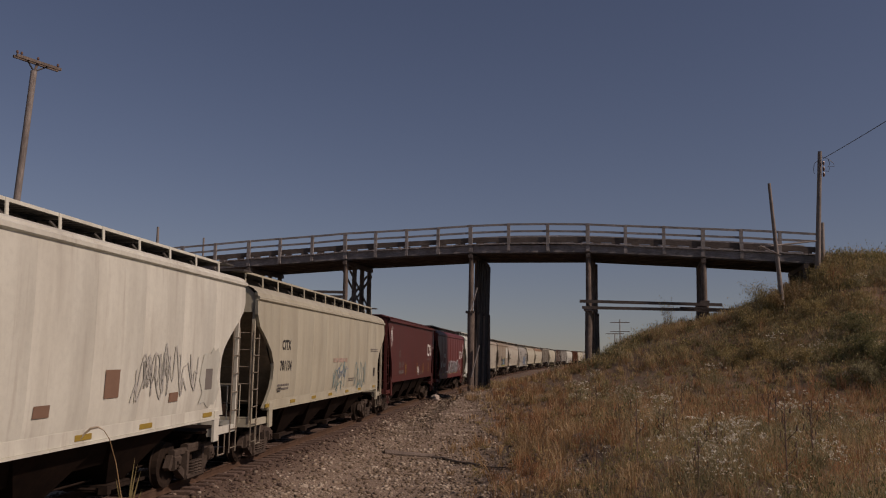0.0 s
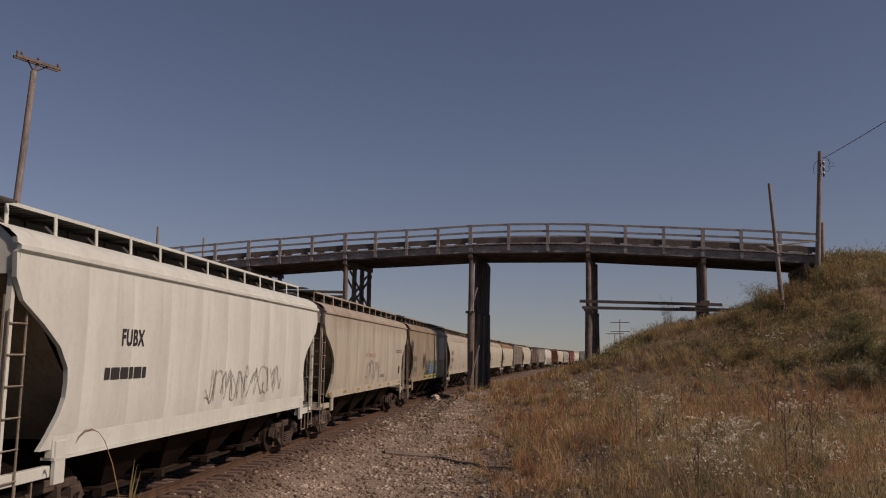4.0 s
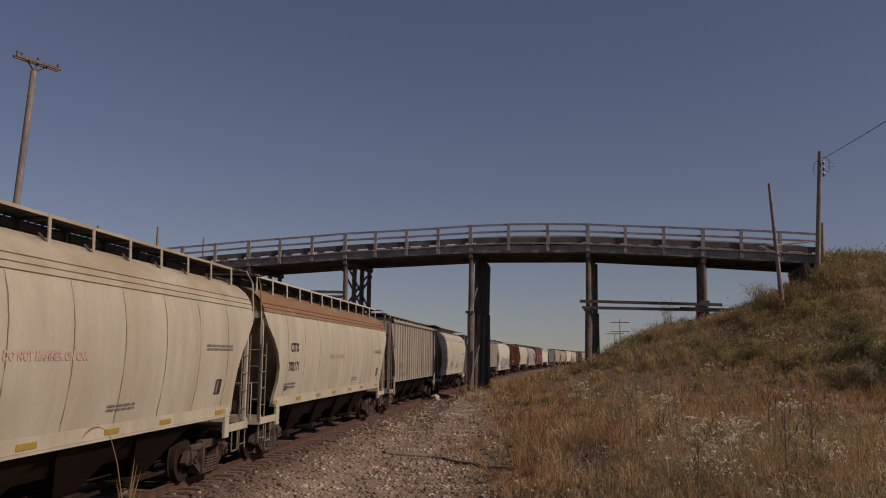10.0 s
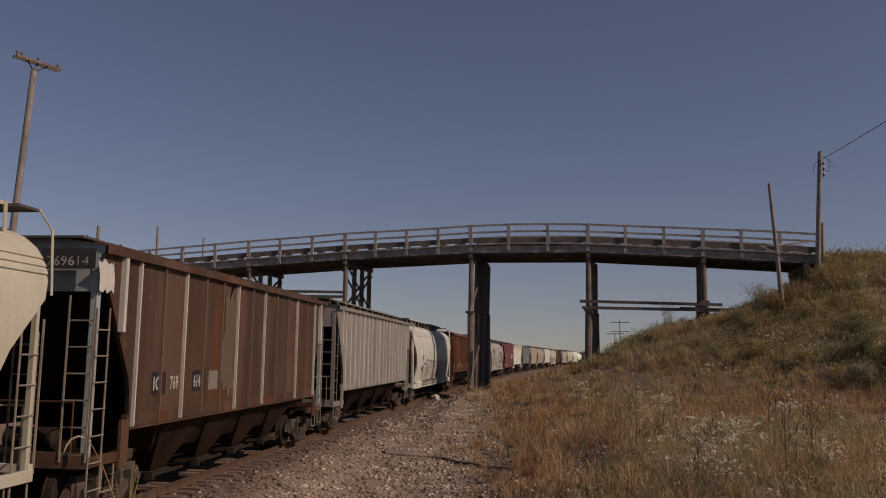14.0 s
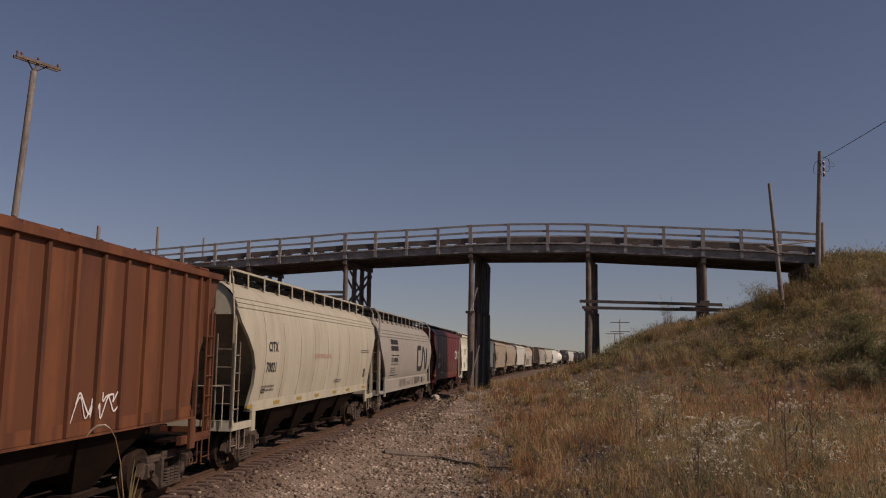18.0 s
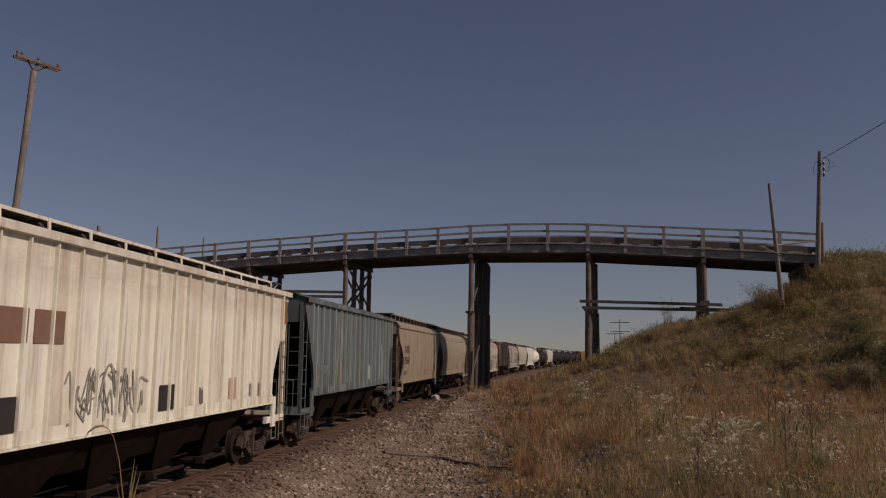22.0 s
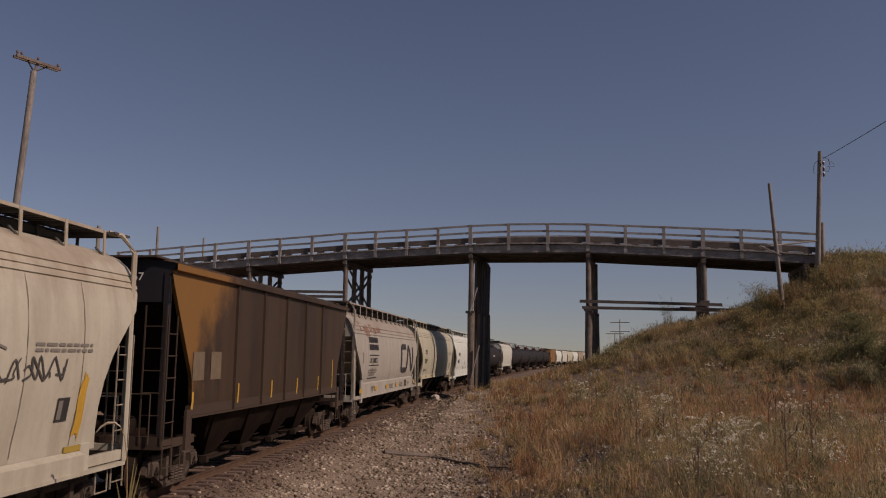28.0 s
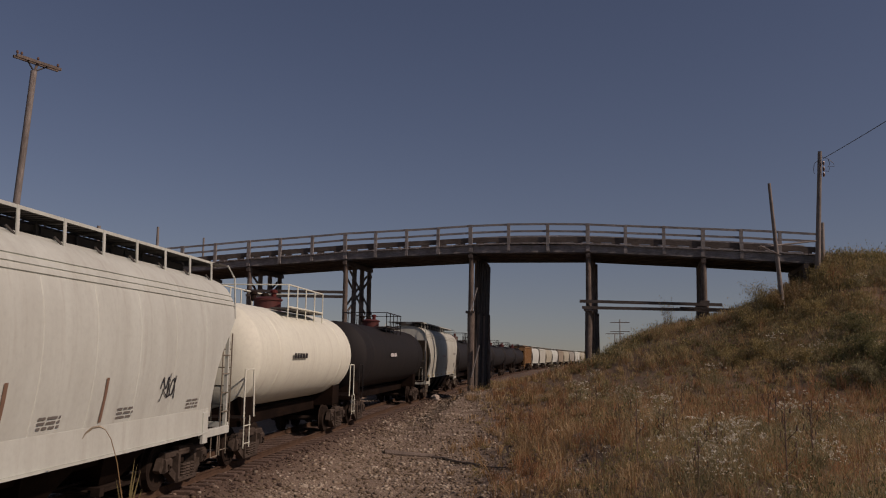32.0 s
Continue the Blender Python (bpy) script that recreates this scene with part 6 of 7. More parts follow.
def aster_plants(rng, count, k, m, low, high, reach, leaves, name, name2):
    """Grey-green plants with k tight heads of m white flowers each."""
    cx = scatter(rng, count, 0, 26, 8, 58, lambda x, y, d: weedy(x, y, d - 1.0) * asters_here(x, y))
    n0 = len(cx)
    hgt = rng.uniform(low, high, n0)
    a = rng.uniform(0, 2 * np.pi, (n0, k))
    r = rng.uniform(0.1, 1.0, (n0, k)) * reach * (0.5 + hgt[:, None])
    head = cx[:, None] + np.stack([np.cos(a) * r, np.sin(a) * r, hgt[:, None] * rng.uniform(0.55, 1.05, (n0, k))], -1)
    p = (head[:, :, None] + rng.normal(0, 1, (n0, k, m, 3)) * np.array([0.028, 0.028, 0.018])).reshape(-1, 3)
    n = len(p)
    r = 0.009 + 0.00022 * p[:, 1] + rng.uniform(0, 0.007, n)
    ring = rng.normal(0, 0.4, (n, 3)) + np.array([0, -0.4, 0.8])
    ring /= np.linalg.norm(ring, axis=1)[:, None]
    e1 = np.cross(ring, np.array([1.0, 0.2, 0.1]))
    e1 /= np.linalg.norm(e1, axis=1)[:, None]
    e2 = np.cross(ring, e1)
    ang = [2 * np.pi * q / 5 for q in range(5)]
    v = np.stack([p + (e1 * np.cos(q) + e2 * np.sin(q)) * r[:, None] for q in ang] + [p - ring * r[:, None] * 0.5], 1).reshape(-1, 3)
    i = np.arange(n)[:, None] * 6
    f = np.concatenate([i + np.array([[q, (q + 1) % 5, 5]]) for q in range(5)])
    bulk(name, v, f, PETAL, "tight heads of small white aster flowers", "flowers")
    st = np.repeat(cx, k, 0)
    go = head.reshape(-1, 3) - st
    v, f = blades(rng, st, go[:, 2] * 1.02, 0.006 + 0.0003 * st[:, 1], np.hypot(go[:, 0], go[:, 1]) / go[:, 2], 0.05, np.arctan2(go[:, 1], go[:, 0]))
    lv, lf = bushes(rng, cx + np.stack([0 * hgt, 0 * hgt, 0.2 * hgt], 1), leaves, hgt * 0.62, 0.035, 0.009)
    bulk(name2, np.concatenate([v, lv]), f + [q + len(v) for q in lf], SAGE, "fine grey-green stems and leaves of the asters", "weeds")


def cover():
    rng = np.random.default_rng(5)
    # golden straw tussocks over all but the gravel
    c = scatter(rng, 17000, -7, 42, 7, 75, lambda x, y, d: weedy(x, y, d) * (0.22 + 0.78 * patch(x, y, 0.8, 3.0, -0.2, 0.25)) * (1 - 0.6 * shady_here(x, y)) * (1 - 0.4 * (1 - spot(x, y, 10, 32, 5, 5)) * step(3, 6, x) * (1 - bank(x, y))))
    n = len(c)
    v, f = tufts(rng, c, 15, rng.uniform(0.22, 0.62, n) * (0.8 + 0.3 * patch(c[:, 0], c[:, 1], 0.3, 9.0)), 0.0045 + 0.00052 * c[:, 1], rng.uniform(0.03, 0.12, n))
    bulk("dry_grass", v, f, STRAW, "dry golden grass tussocks beside the gravel and over the bank", "grass")
    # thin taller stalks standing over it
    p = scatter(rng, 26000, -6, 42, 7, 70, lambda x, y, d: weedy(x, y, d) * patch(x, y, 0.6, 13.0, -0.1, 0.6) * (1 - 0.4 * bank(x, y)))
    n = len(p)
    v, f = blades(rng, p, rng.uniform(0.35, 0.95, n), 0.004 + 0.0004 * p[:, 1], rng.uniform(0.05, 0.5, n))
    bulk("grass_stalks", v, f, STRAW, "thin pale dry grass stalks standing above the tussocks", "grass")
    # tall loose clumps where the gravel ends
    c = scatter(rng, 620, -4, 9, 12, 48, lambda x, y, d: weedy(x, y, d + 0.6) * (0.15 + 0.6 * spot(d, y, 9.6, 27, 1.3, 18)))
    n = len(c)
    v, f = tufts(rng, c, 34, rng.uniform(0.55, 1.0, n), 0.004 + 0.0004 * c[:, 1], rng.uniform(0.05, 0.13, n))
    bulk("tall_grass", v, f, STRAW, "tall loose golden grass clumps along the gravel's edge", "grass")
    # russet stems in drifts
    c = scatter(rng, 14000, -5, 42, 8, 75, lambda x, y, d: weedy(x, y, d) * russet_here(x, y))
    n = len(c)
    v, f = tufts(rng, c, 12, rng.uniform(0.3, 0.8, n), 0.0045 + 0.0005 * c[:, 1], rng.uniform(0.04, 0.14, n))
    bulk("russet_weeds", v, f, RUSSET, "russet-brown dry weed stems in drifts among the grass", "weeds")
    # low olive undergrowth
    c = scatter(rng, 6500, -5, 44, 7, 78, lambda x, y, d: weedy(x, y, d - 0.5) * (0.55 + 0.4 * patch(x, y, 0.37, 5.0)))
    v, f = bushes(rng, c, 36, rng.uniform(0.15, 0.4, len(c)) * (1 + 0.7 * bank(c[:, 0], c[:, 1])), 0.06, 0.012)
    bulk("olive_weeds", v, f, OLIVE, "low golden-olive weeds under the dry grass", "weeds")
    # grey-green soft growth between the tussocks
    c = scatter(rng, 2600, 1, 30, 9, 46, lambda x, y, d: weedy(x, y, d - 2.4) * patch(x, y, 0.55, 17.0, -0.3, 0.3) * (1 - 0.7 * russet_here(x, y)))
    v, f = bushes(rng, c, 56, rng.uniform(0.25, 0.6, len(c)), 0.05, 0.009)
    bulk("grey_green_weeds", v, f, SAGE, "soft grey-green weeds between the grass tussocks", "weeds")
    # leafy weeds, thick on the bank's foot
    c = scatter(rng, 4200, 1, 44, 8, 66, lambda x, y, d: weedy(x, y, d - 2.0) * np.clip(0.12 + 0.35 * bank(x, y) * patch(x, y, 0.25, 2.0) + 0.3 * patch(x, y, 0.4, 8.0, 0.1, 0.5) + 0.9 * shady_here(x, y), 0, 1))
    v, f = bushes(rng, c, 66, rng.uniform(0.2, 0.6, len(c)) * (1 + 0.4 * bank(c[:, 0], c[:, 1])), 0.07, 0.014)
    bulk("leafy_weeds", v, f, GREEN, "bushy green leafy weeds over the bank", "weeds")
    # the bank is thick with soft bushy growth
    for mat, k, name, label, seed, share in ((OLIVE, 48, "golden_bushes", "golden-olive bushy weeds covering the bank", 21.0, 0.62), (SAGE, 48, "grey_bushes", "grey-green bushy weeds covering the bank", 4.0, 0.5), (GREEN, 58, "green_bushes", "dark green bushy weeds on the bank's foot", 15.0, 0.15)):
        x, y = rng.uniform(3, 36, 9000), rng.uniform(34, 66, 9000)
        shade = shady_here(x, y)
        keep = bank(x, y) * share * patch(x, y, 0.33, seed, -0.5, 0.3) * (1 - 0.7 * shade if mat is not GREEN else 1)
        keep = keep + (0.8 * shade if mat is GREEN else 0)
        ok = (rng.uniform(0, 1, len(x)) < keep) & (x < 6 + 0.62 * y)
        x, y = x[ok], y[ok]
        c = np.stack([x, y, ground_z(x, y) - 0.05], 1)
        v, f = bushes(rng, c, k, rng.uniform(0.25, 0.75, len(c)), 0.10, 0.012)
        bulk(name, v, f, mat, label, "weeds")
    x, y = rng.uniform(6, 36, 8500), rng.uniform(36, 64, 8500)
    ok = (rng.uniform(0, 1, len(x)) < bank(x, y) * (0.25 + 0.75 * patch(x, y, 0.5, 9.0, -0.3, 0.3)) * (1 - shady_here(x, y))) & (x < 6 + 0.62 * y)
    c = np.stack([x[ok], y[ok], ground_z(x[ok], y[ok]) - 0.05], 1)
    n = len(c)
    v, f = tufts(rng, c, 15, rng.uniform(0.4, 0.85, n), np.full(n, 0.021), rng.uniform(0.08, 0.2, n))
    bulk("bank_grass", v, f, STRAW, "dry golden grass standing over the bank", "grass")
    # asters: many small ones, and some big bushes of them
    aster_plants(rng, 2300, 11, 3, 0.3, 0.75, 0.26, 70, "white_asters", "aster_plants")
    aster_plants(rng, 330, 24, 9, 0.75, 1.25, 0.42, 420, "tall_white_asters", "tall_aster_plants")
    # stones of the ballast and the trackside gravel
    y = 9 + 66 * rng.uniform(0, 1, 64000) ** 1.9
    d = rng.uniform(-2.6, 10.5, len(y))
    ok = (rng.uniform(0, 1, len(y)) < (1 - weedy(track_x(y) + d, y, d)) * np.where(np.abs(d) < 1.6, 0.6, 1.0) + 0.04)
    y, d = y[ok], d[ok]
    x = track_x(y) + d
    n = len(y)
    s = (0.010 + 0.055 * rng.uniform(0, 1, n) ** 5 + 0.0003 * y)
    cube = np.array([[-1, -1, -1], [1, -1, -1], [1, 1, -1], [-1, 1, -1], [-1, -1, 1], [1, -1, 1], [1, 1, 1], [-1, 1, 1]], float)
    v = cube[None] * rng.uniform(0.45, 1.1, (n, 8, 3)) * s[:, None, None] * np.array([1, 1, 0.65])
    a = rng.uniform(0, 2 * np.pi, n)
    c, q = np.cos(a)[:, None], np.sin(a)[:, None]
    v = np.stack([v[..., 0] * c - v[..., 1] * q, v[..., 0] * q + v[..., 1] * c, v[..., 2]], -1)
    v += np.stack([x, y, ground_z(x, y) + s * 0.25], 1)[:, None]
    near = np.abs(d) < 1.9 + rng.uniform(-0.8, 0.8, n)
    for sel, mat, name, label in ((~near, STONE, "gravel_stones", "loose angular stones of trackside gravel"), (near, BALLAST, "ballast_stones", "red-brown stained ballast stones round the ties")):
        i = np.arange(int(sel.sum()))[:, None] * 8
        f = np.concatenate([i + np.array([t]) for t in ((0, 3, 2, 1), (4, 5, 6, 7), (0, 1, 5, 4), (1, 2, 6, 5), (2, 3, 7, 6), (3, 0, 4, 7))])
        bulk(name, v[sel].reshape(-1, 3), f, mat, label, "gravel")


cover()


def boulder(x, y, r, label):
    bm = bmesh.new()
    bmesh.ops.create_icosphere(bm, subdivisions=3, radius=r)
    for v in bm.verts:
        v.co *= 0.85 + 0.3 * noise.noise(v.co * 1.8 / r + Vector((x, y, 0)))
        v.co.z *= 0.75
    me = bpy.data.meshes.new("boulder")
    bm.to_mesh(me)
    bm.free()
    me.materials.append(None)
    tagged(put("boulder", me, M["pale_stone"], None, (x, y, gz(x, y) + 0.3 * r)), label, "rock")


M["pale_stone"] = rusty("pale_field_stone", (0.42, 0.36, 0.30), (0.52, 0.46, 0.40), 3)
boulder(-6.25, 58.0, 0.33, "pale rounded field stone beside the track")
boulder(-6.0, 56.6, 0.2, "small pale field stone beside the track")
# a long dark stick lying on the gravel
g = Geo()
pts = [Vector((-3.5 + 3.2 * k / 8, 31.4 - 5.5 * (k / 8) ** 1.5 + 0.12 * math.sin(k * 1.9), 0)) for k in range(9)]
for p in pts:
    p.z = gz(p.x, p.y) + 0.05
g.sweep(pts, [0.06 - 0.005 * k for k in range(len(pts))], 6)
tagged(put("fallen_stick", g.mesh("fallen_stick", True), "pile"), "long dark weathered stick lying on the gravel", "stick")
g = Geo()
pts = [Vector((-5.2 + 1.75 * k / 5, 30.75 + 0.95 * k / 5 + 0.05 * math.sin(k * 2.3), 0)) for k in range(6)]
for p in pts:
    p.z = gz(p.x, p.y) + 0.06
g.sweep(pts, [0.09, 0.11, 0.10, 0.11, 0.08, 0.05], 7)
tagged(put("broken_timber", g.mesh("broken_timber", True), "pile"), "dark rotted piece of timber lying on the gravel", "timber")


# ---- shrubs on the bank and dry stalks by the track ----
def shrub(x, y, h, spread, label, leaf, seed, count=700):
    rng = random.Random(seed)
    nr = np.random.default_rng(seed)
    count = int(1.3 * count)
    base = Vector((x, y, gz(x, y)))
    host = thing("shrub", base, label, "shrub", "bank shrubs")
    wood, tips = Geo(), []
    for k in range(9):
        a = rng.uniform(0, 2 * math.pi)
        p = Vector((0, 0, -0.05))
        d = Vector((math.cos(a) * 0.45, math.sin(a) * 0.45, 1.0))
        r = 0.018
        for j in range(5):
            q = p + Vector((d.x * spread, d.y * spread, d.z * h)) * 0.2 + Vector((rng.uniform(-0.05, 0.05), rng.uniform(-0.05, 0.05), 0))
            wood.bar(p, q, r, 5, r * 0.7)
            r *= 0.7
            p = q
            if j > 0:
                tips.append(p)
                t = p + Vector((rng.uniform(-0.3, 0.3) * spread, rng.uniform(-0.3, 0.3) * spread, 0.12 * h))
                wood.bar(p, t, r * 0.6, 4, r * 0.4)
                tips.append(t)
    put("branches", wood.mesh("branches"), "pile", host)
    T = np.array([tuple(t) for t in tips])
    p = T[nr.integers(0, len(T), count)] + nr.normal(0, 0.09 * h, (count, 3))
    v, f = blades(nr, p, nr.uniform(0.06, 0.13, count), np.full(count, 0.034), nr.uniform(0.5, 1.5, count), 0.6)
    ob = bulk("leaves", v, f, leaf, "", "")
    ob.parent = host


shrub(13.5, 49.3, 1.9, 1.2, "grey-green shrub standing on the bank's shoulder", SAGE, 1, 900)
shrub(14.3, 49.9, 1.2, 1.4, "olive shrub on the bank's shoulder", OLIVE, 2, 1000)
shrub(12.9, 48.2, 1.0, 1.2, "low olive shrub below the pole", OLIVE, 3, 700)
shrub(17.2, 50.6, 1.2, 1.3, "golden shrub at the foot of the utility pole", OLIVE, 4, 900)
shrub(15.9, 49.6, 1.1, 1.5, "brown shrub between the two poles", UMBER, 9, 1100)
shrub(14.9, 48.7, 1.2, 1.5, "brown shrub at the foot of the leaning pole", UMBER, 10, 1100)
shrub(9.1, 54.5, 1.7, 1.1, "thin sapling under the overpass", SAGE, 5, 260)
for k, (x, y, h, w, leaf) in enumerate(((15.9, 41.3, 1.1, 1.5, GREEN), (15.3, 37.9, 1.0, 1.4, SAGE), (16.9, 43.6, 1.1, 1.6, GREEN), (16.4, 39.2, 1.2, 1.6, GREEN))):
    shrub(x, y, h, w, "dark green leafy bush on the bank" if leaf is GREEN else "grey-green leafy bush on the lower bank", leaf, 6 + 7 * k, 1500)
for k, (x, y) in enumerate(((13.3, 42.2), (12.4, 44.6), (10.8, 44.4), (15.9, 47.4))):
    shrub(x, y, 0.9, 1.4, "low olive bush on the bank", OLIVE, 70 + k, 900)


def stalk(x, y, h, bend, n, label, seed):
    rng = random.Random(seed)
    host = thing("dry_stalk", (x, y, gz(x, y)), label, "dry plant", "dry stalks")
    for k in range(n):
        g = Geo()
        p = Vector((rng.uniform(-0.08, 0.08), rng.uniform(-0.08, 0.08), -0.03))
        dx, dy = bend * rng.uniform(0.6, 1.2), rng.uniform(-0.2, 0.2)
        hh = h * rng.uniform(0.6, 1.0)
        pts = [p]
        for j in range(9):
            p = p + Vector((dx * j * 0.075 * hh, dy * j * 0.04 * hh, hh / 7 * (1 - 0.16 * j * abs(bend))))
            pts.append(p)
        g.sweep(pts, [0.006, 0.006, 0.005, 0.005, 0.004, 0.005, 0.009, 0.011, 0.008, 0.003])
        put("stem", g.mesh("stem"), STRAW, host)




def reed(x, y):
    """A tall reed: leafy foot, and a stalk with a nodding plume that sways on it."""
    base = gz(x, y)
    host = thing("reed", (x, y, base), "tall dry reed with a nodding plume beside the ballast", "reed")
    rng = random.Random(8)
    for k in range(7):
        a, h = rng.uniform(0, 6.28), rng.uniform(1.4, 2.0)
        q = Vector((math.cos(a) * 0.22, math.sin(a) * 0.1, 0))
        g = Geo()
        line = [Vector((0, 0, -0.05)), Vector((0, 0, h * 0.45)) + q * 0.2, Vector((0, 0, h * 0.8)) + q * 0.55, Vector((0, 0, h)) + q]
        w = [0.014, 0.018, 0.013, 0.001]
        g.quadstrip([p - Vector((v, 0, 0)) for p, v in zip(line, w)], [p + Vector((v, 0, 0)) for p, v in zip(line, w)])
        put("reed_leaf", g.mesh("reed_leaf"), OLIVE, host)
    put("foot_stem", Geo().bar((0, 0, -0.05), (0, 0, 0.97), 0.012, 6, 0.010).mesh("foot_stem"), STRAW, host)
    stem = [Vector((0, 0, 0)), Vector((0.01, 0, 0.5)), Vector((0.0, 0, 1.0)), Vector((-0.05, 0, 1.35)), Vector((-0.12, 0, 1.5))]
    st = put("stalk", Geo().sweep(stem, [0.010, 0.009, 0.007, 0.006, 0.005]).mesh("stalk", True), STRAW, host, (0, 0, 0.95))
    plume = [Vector((-0.12, 0, 1.5)), Vector((-0.2, 0, 1.56)), Vector((-0.32, 0, 1.56)), Vector((-0.43, 0, 1.5)), Vector((-0.5, 0, 1.42))]
    put("plume", Geo().sweep(plume, [0.008, 0.017, 0.020, 0.015, 0.004], 8).mesh("plume", True), "plume", st)
    return st


REED = reed(-5.82, 11.9)
for k, (x, y) in enumerate(((-0.6, 20.5), (-0.2, 18.6), (0.3, 17.2), (-0.9, 23.0), (0.2, 21.0), (-1.2, 26.0), (0.6, 15.2), (-1.6, 29.5))):
    stalk(x, y, 0.75, 0.2 * (-1) ** k, 6, "clump of pale dry grass stalks at the gravel's edge", 10 + k)


def dock(x, y, h, seed):
    """A dead branching weed, dark and upright."""
    rng = random.Random(seed)
    host = thing("dead_weed", (x, y, gz(x, y)), "dark dead branching weed standing in the grass", "dry plant", "dead weeds")
    put("stem", Geo().bar((0, 0, -0.05), (rng.uniform(-0.04, 0.04), 0, h), 0.014, 5, 0.008).mesh("stem"), "tie", host)
    for k in range(7):
        z = h * (0.35 + 0.08 * k)
        a = rng.uniform(0, 6.28)
        e = Vector((math.cos(a) * 0.16, math.sin(a) * 0.16, z + 0.16))
        put("branch", Geo().bar((0, 0, z), e, 0.006, 4, 0.004).bar(e, e + Vector((0.01, 0, 0.1)), 0.016, 5, 0.006).mesh("branch"), "tie", host)


for k, (x, y, h) in enumerate(((3.95, 13.2, 1.6), (2.5, 19.1, 1.6), (2.9, 14.5, 1.1), (5.6, 17.0, 1.2), (6.0, 12.5, 0.9), (3.9, 22.0, 1.2), (8.5, 19.0, 1.2), (1.6, 19.0, 0.8))):
    dock(x, y, h, 40 + k)
more = random.Random(77)
for k in range(16):
    dock(more.uniform(2.0, 11.0), more.uniform(15.0, 38.0), more.uniform(0.9, 1.5), 60 + k)


# joints between the wagons, metres along the track at the start
JOINTS = [1.9, 20.9, 40.1, 58.9, 76.9, 94.3, 113.1, 131.6, 150.5, 169.3, 187.8, 207.0, 226.3, 244.9, 262.0, 281.0, 300.15, 318.5, 337.0, 355.65, 372.5, 390.5, 408.6, 426.0, 444.5, 462.9, 480.2, 497.7, 515.6, 534.2, 551.7, 565.6, 585.5]
while len(JOINTS) < 54:
    JOINTS.append(JOINTS[-1] + 18.1)
TRAIN = []


def wagon(k, maker, *args, **kw):
    L = round((JOINTS[k + 1] - JOINTS[k]) * 4) / 4
    car = maker(*args[:2], L, *args[2:], **kw) if maker is build_hopper else maker(args[0], L, *args[1:], **kw)
    TRAIN.append((car, 0.5 * (JOINTS[k] + JOINTS[k + 1])))
    return car, L / 2 - 0.72


def marks(car, half, kind, mark, num, ink="bars_black", x=1.98, h=0.29, wide=0.92):
    letters(car, mark, -half + x, 2.55, h, "bars_black", kind, wide=wide)
    letters(car, num, -half + x - 0.12, 1.99, h, ink, kind, wide=wide)
    stencil(car, -half + x - 0.3, 1.47, 1.1, 0.2, 2, "bars_grey", kind)
    stencil(car, -half + 1.75, 1.42, 0.28, 0.16, 2, ink, kind)


def usual(car, half, kind, warn=True, note=(6.75, 2.36)):
    """Stencilled data that most of the round hoppers carry."""
    if warn is not None:
        stencil(car, half - 3.1, 2.55, 1.6, 0.16, 2, "bars_grey", kind, seed=3)
        stencil(car, half - 2.35, 1.55, 0.34, 0.34, 0, "bars_black", kind)
        stencil(car, half - 2.31, 1.58, 0.12, 0.27, 0, "bars_grey", kind, name="stencil_panel")
    stencil(car, half - 7.2, 1.47, 1.0, 0.14, 2, "bars_grey", kind, seed=5)
    if warn:
        letters(car, "DO NOT HAMMER ON CAR", -half + note[0], note[1], 0.15, "bars_red", kind)
    reflectors(car, kind, half)


def cylinder(k, paint, num=None, mark="CITX", label="cream curved-side covered hopper wagon, weathered", kind="round", note=(6.75, 2.36), **kw):
    car, half = wagon(k, build_hopper, kind, paint, label, **kw)
    if num:
        marks(car, half, kind, mark, num)
        end_number(car, num, half, kind)
    usual(car, half, kind, True, note)
    return car, half


def railway_grey(k, paint, side, label, back=6.0, words=2.65, tags=()):
    car, half = wagon(k, build_hopper, "ledged", paint, label)
    x = -half + words
    # two words in bars, a rule, a number, a rule, data
    for z, w in ((3.20, 2.0), (2.80, 2.0)):
        stencil(car, x, z, w, 0.56, 1, "bars_black", "ledged", seed=2)
    stencil(car, x - 0.03, 2.49, 2.1, 0.05, 0, "bars_black", "ledged")
    letters(car, side, x, 2.10, 0.30, "bars_black", "ledged", wide=0.95)
    stencil(car, x - 0.08, 1.94, 2.1, 0.05, 0, "bars_black", "ledged")
    stencil(car, x - 0.1, 1.40, 1.4, 0.40, 3, "bars_grey", "ledged")
    stencil(car, x - 0.2, 1.25, 2.0, 0.05, 0, "bars_black", "ledged")
    emblem(car, half - back + 0.18, 1.53, 3.76, 1.56, "bars_black", "ledged", 0.36)
    for q in tags:
        stencil(car, -half + q, 0.64, 0.5, 0.2, 0, "yellow", "ledged", "reflector")
    for q in (7.7, 10.7):
        stencil(car, -half + q, 0.62, 1.0, 0.24, 3, "bars_grey", "ledged", seed=int(q))
    stencil(car, half - 4.3, 0.58, 0.46, 0.34, 0, "bars_black", "ledged", "data_panel")
    stencil(car, half - 4.25, 0.64, 0.36, 0.22, 2, "bars_grey", "ledged")
    stencil(car, half - 3.2, 0.66, 0.18, 0.16, 0, "bars_grey", "ledged")
    return car, half


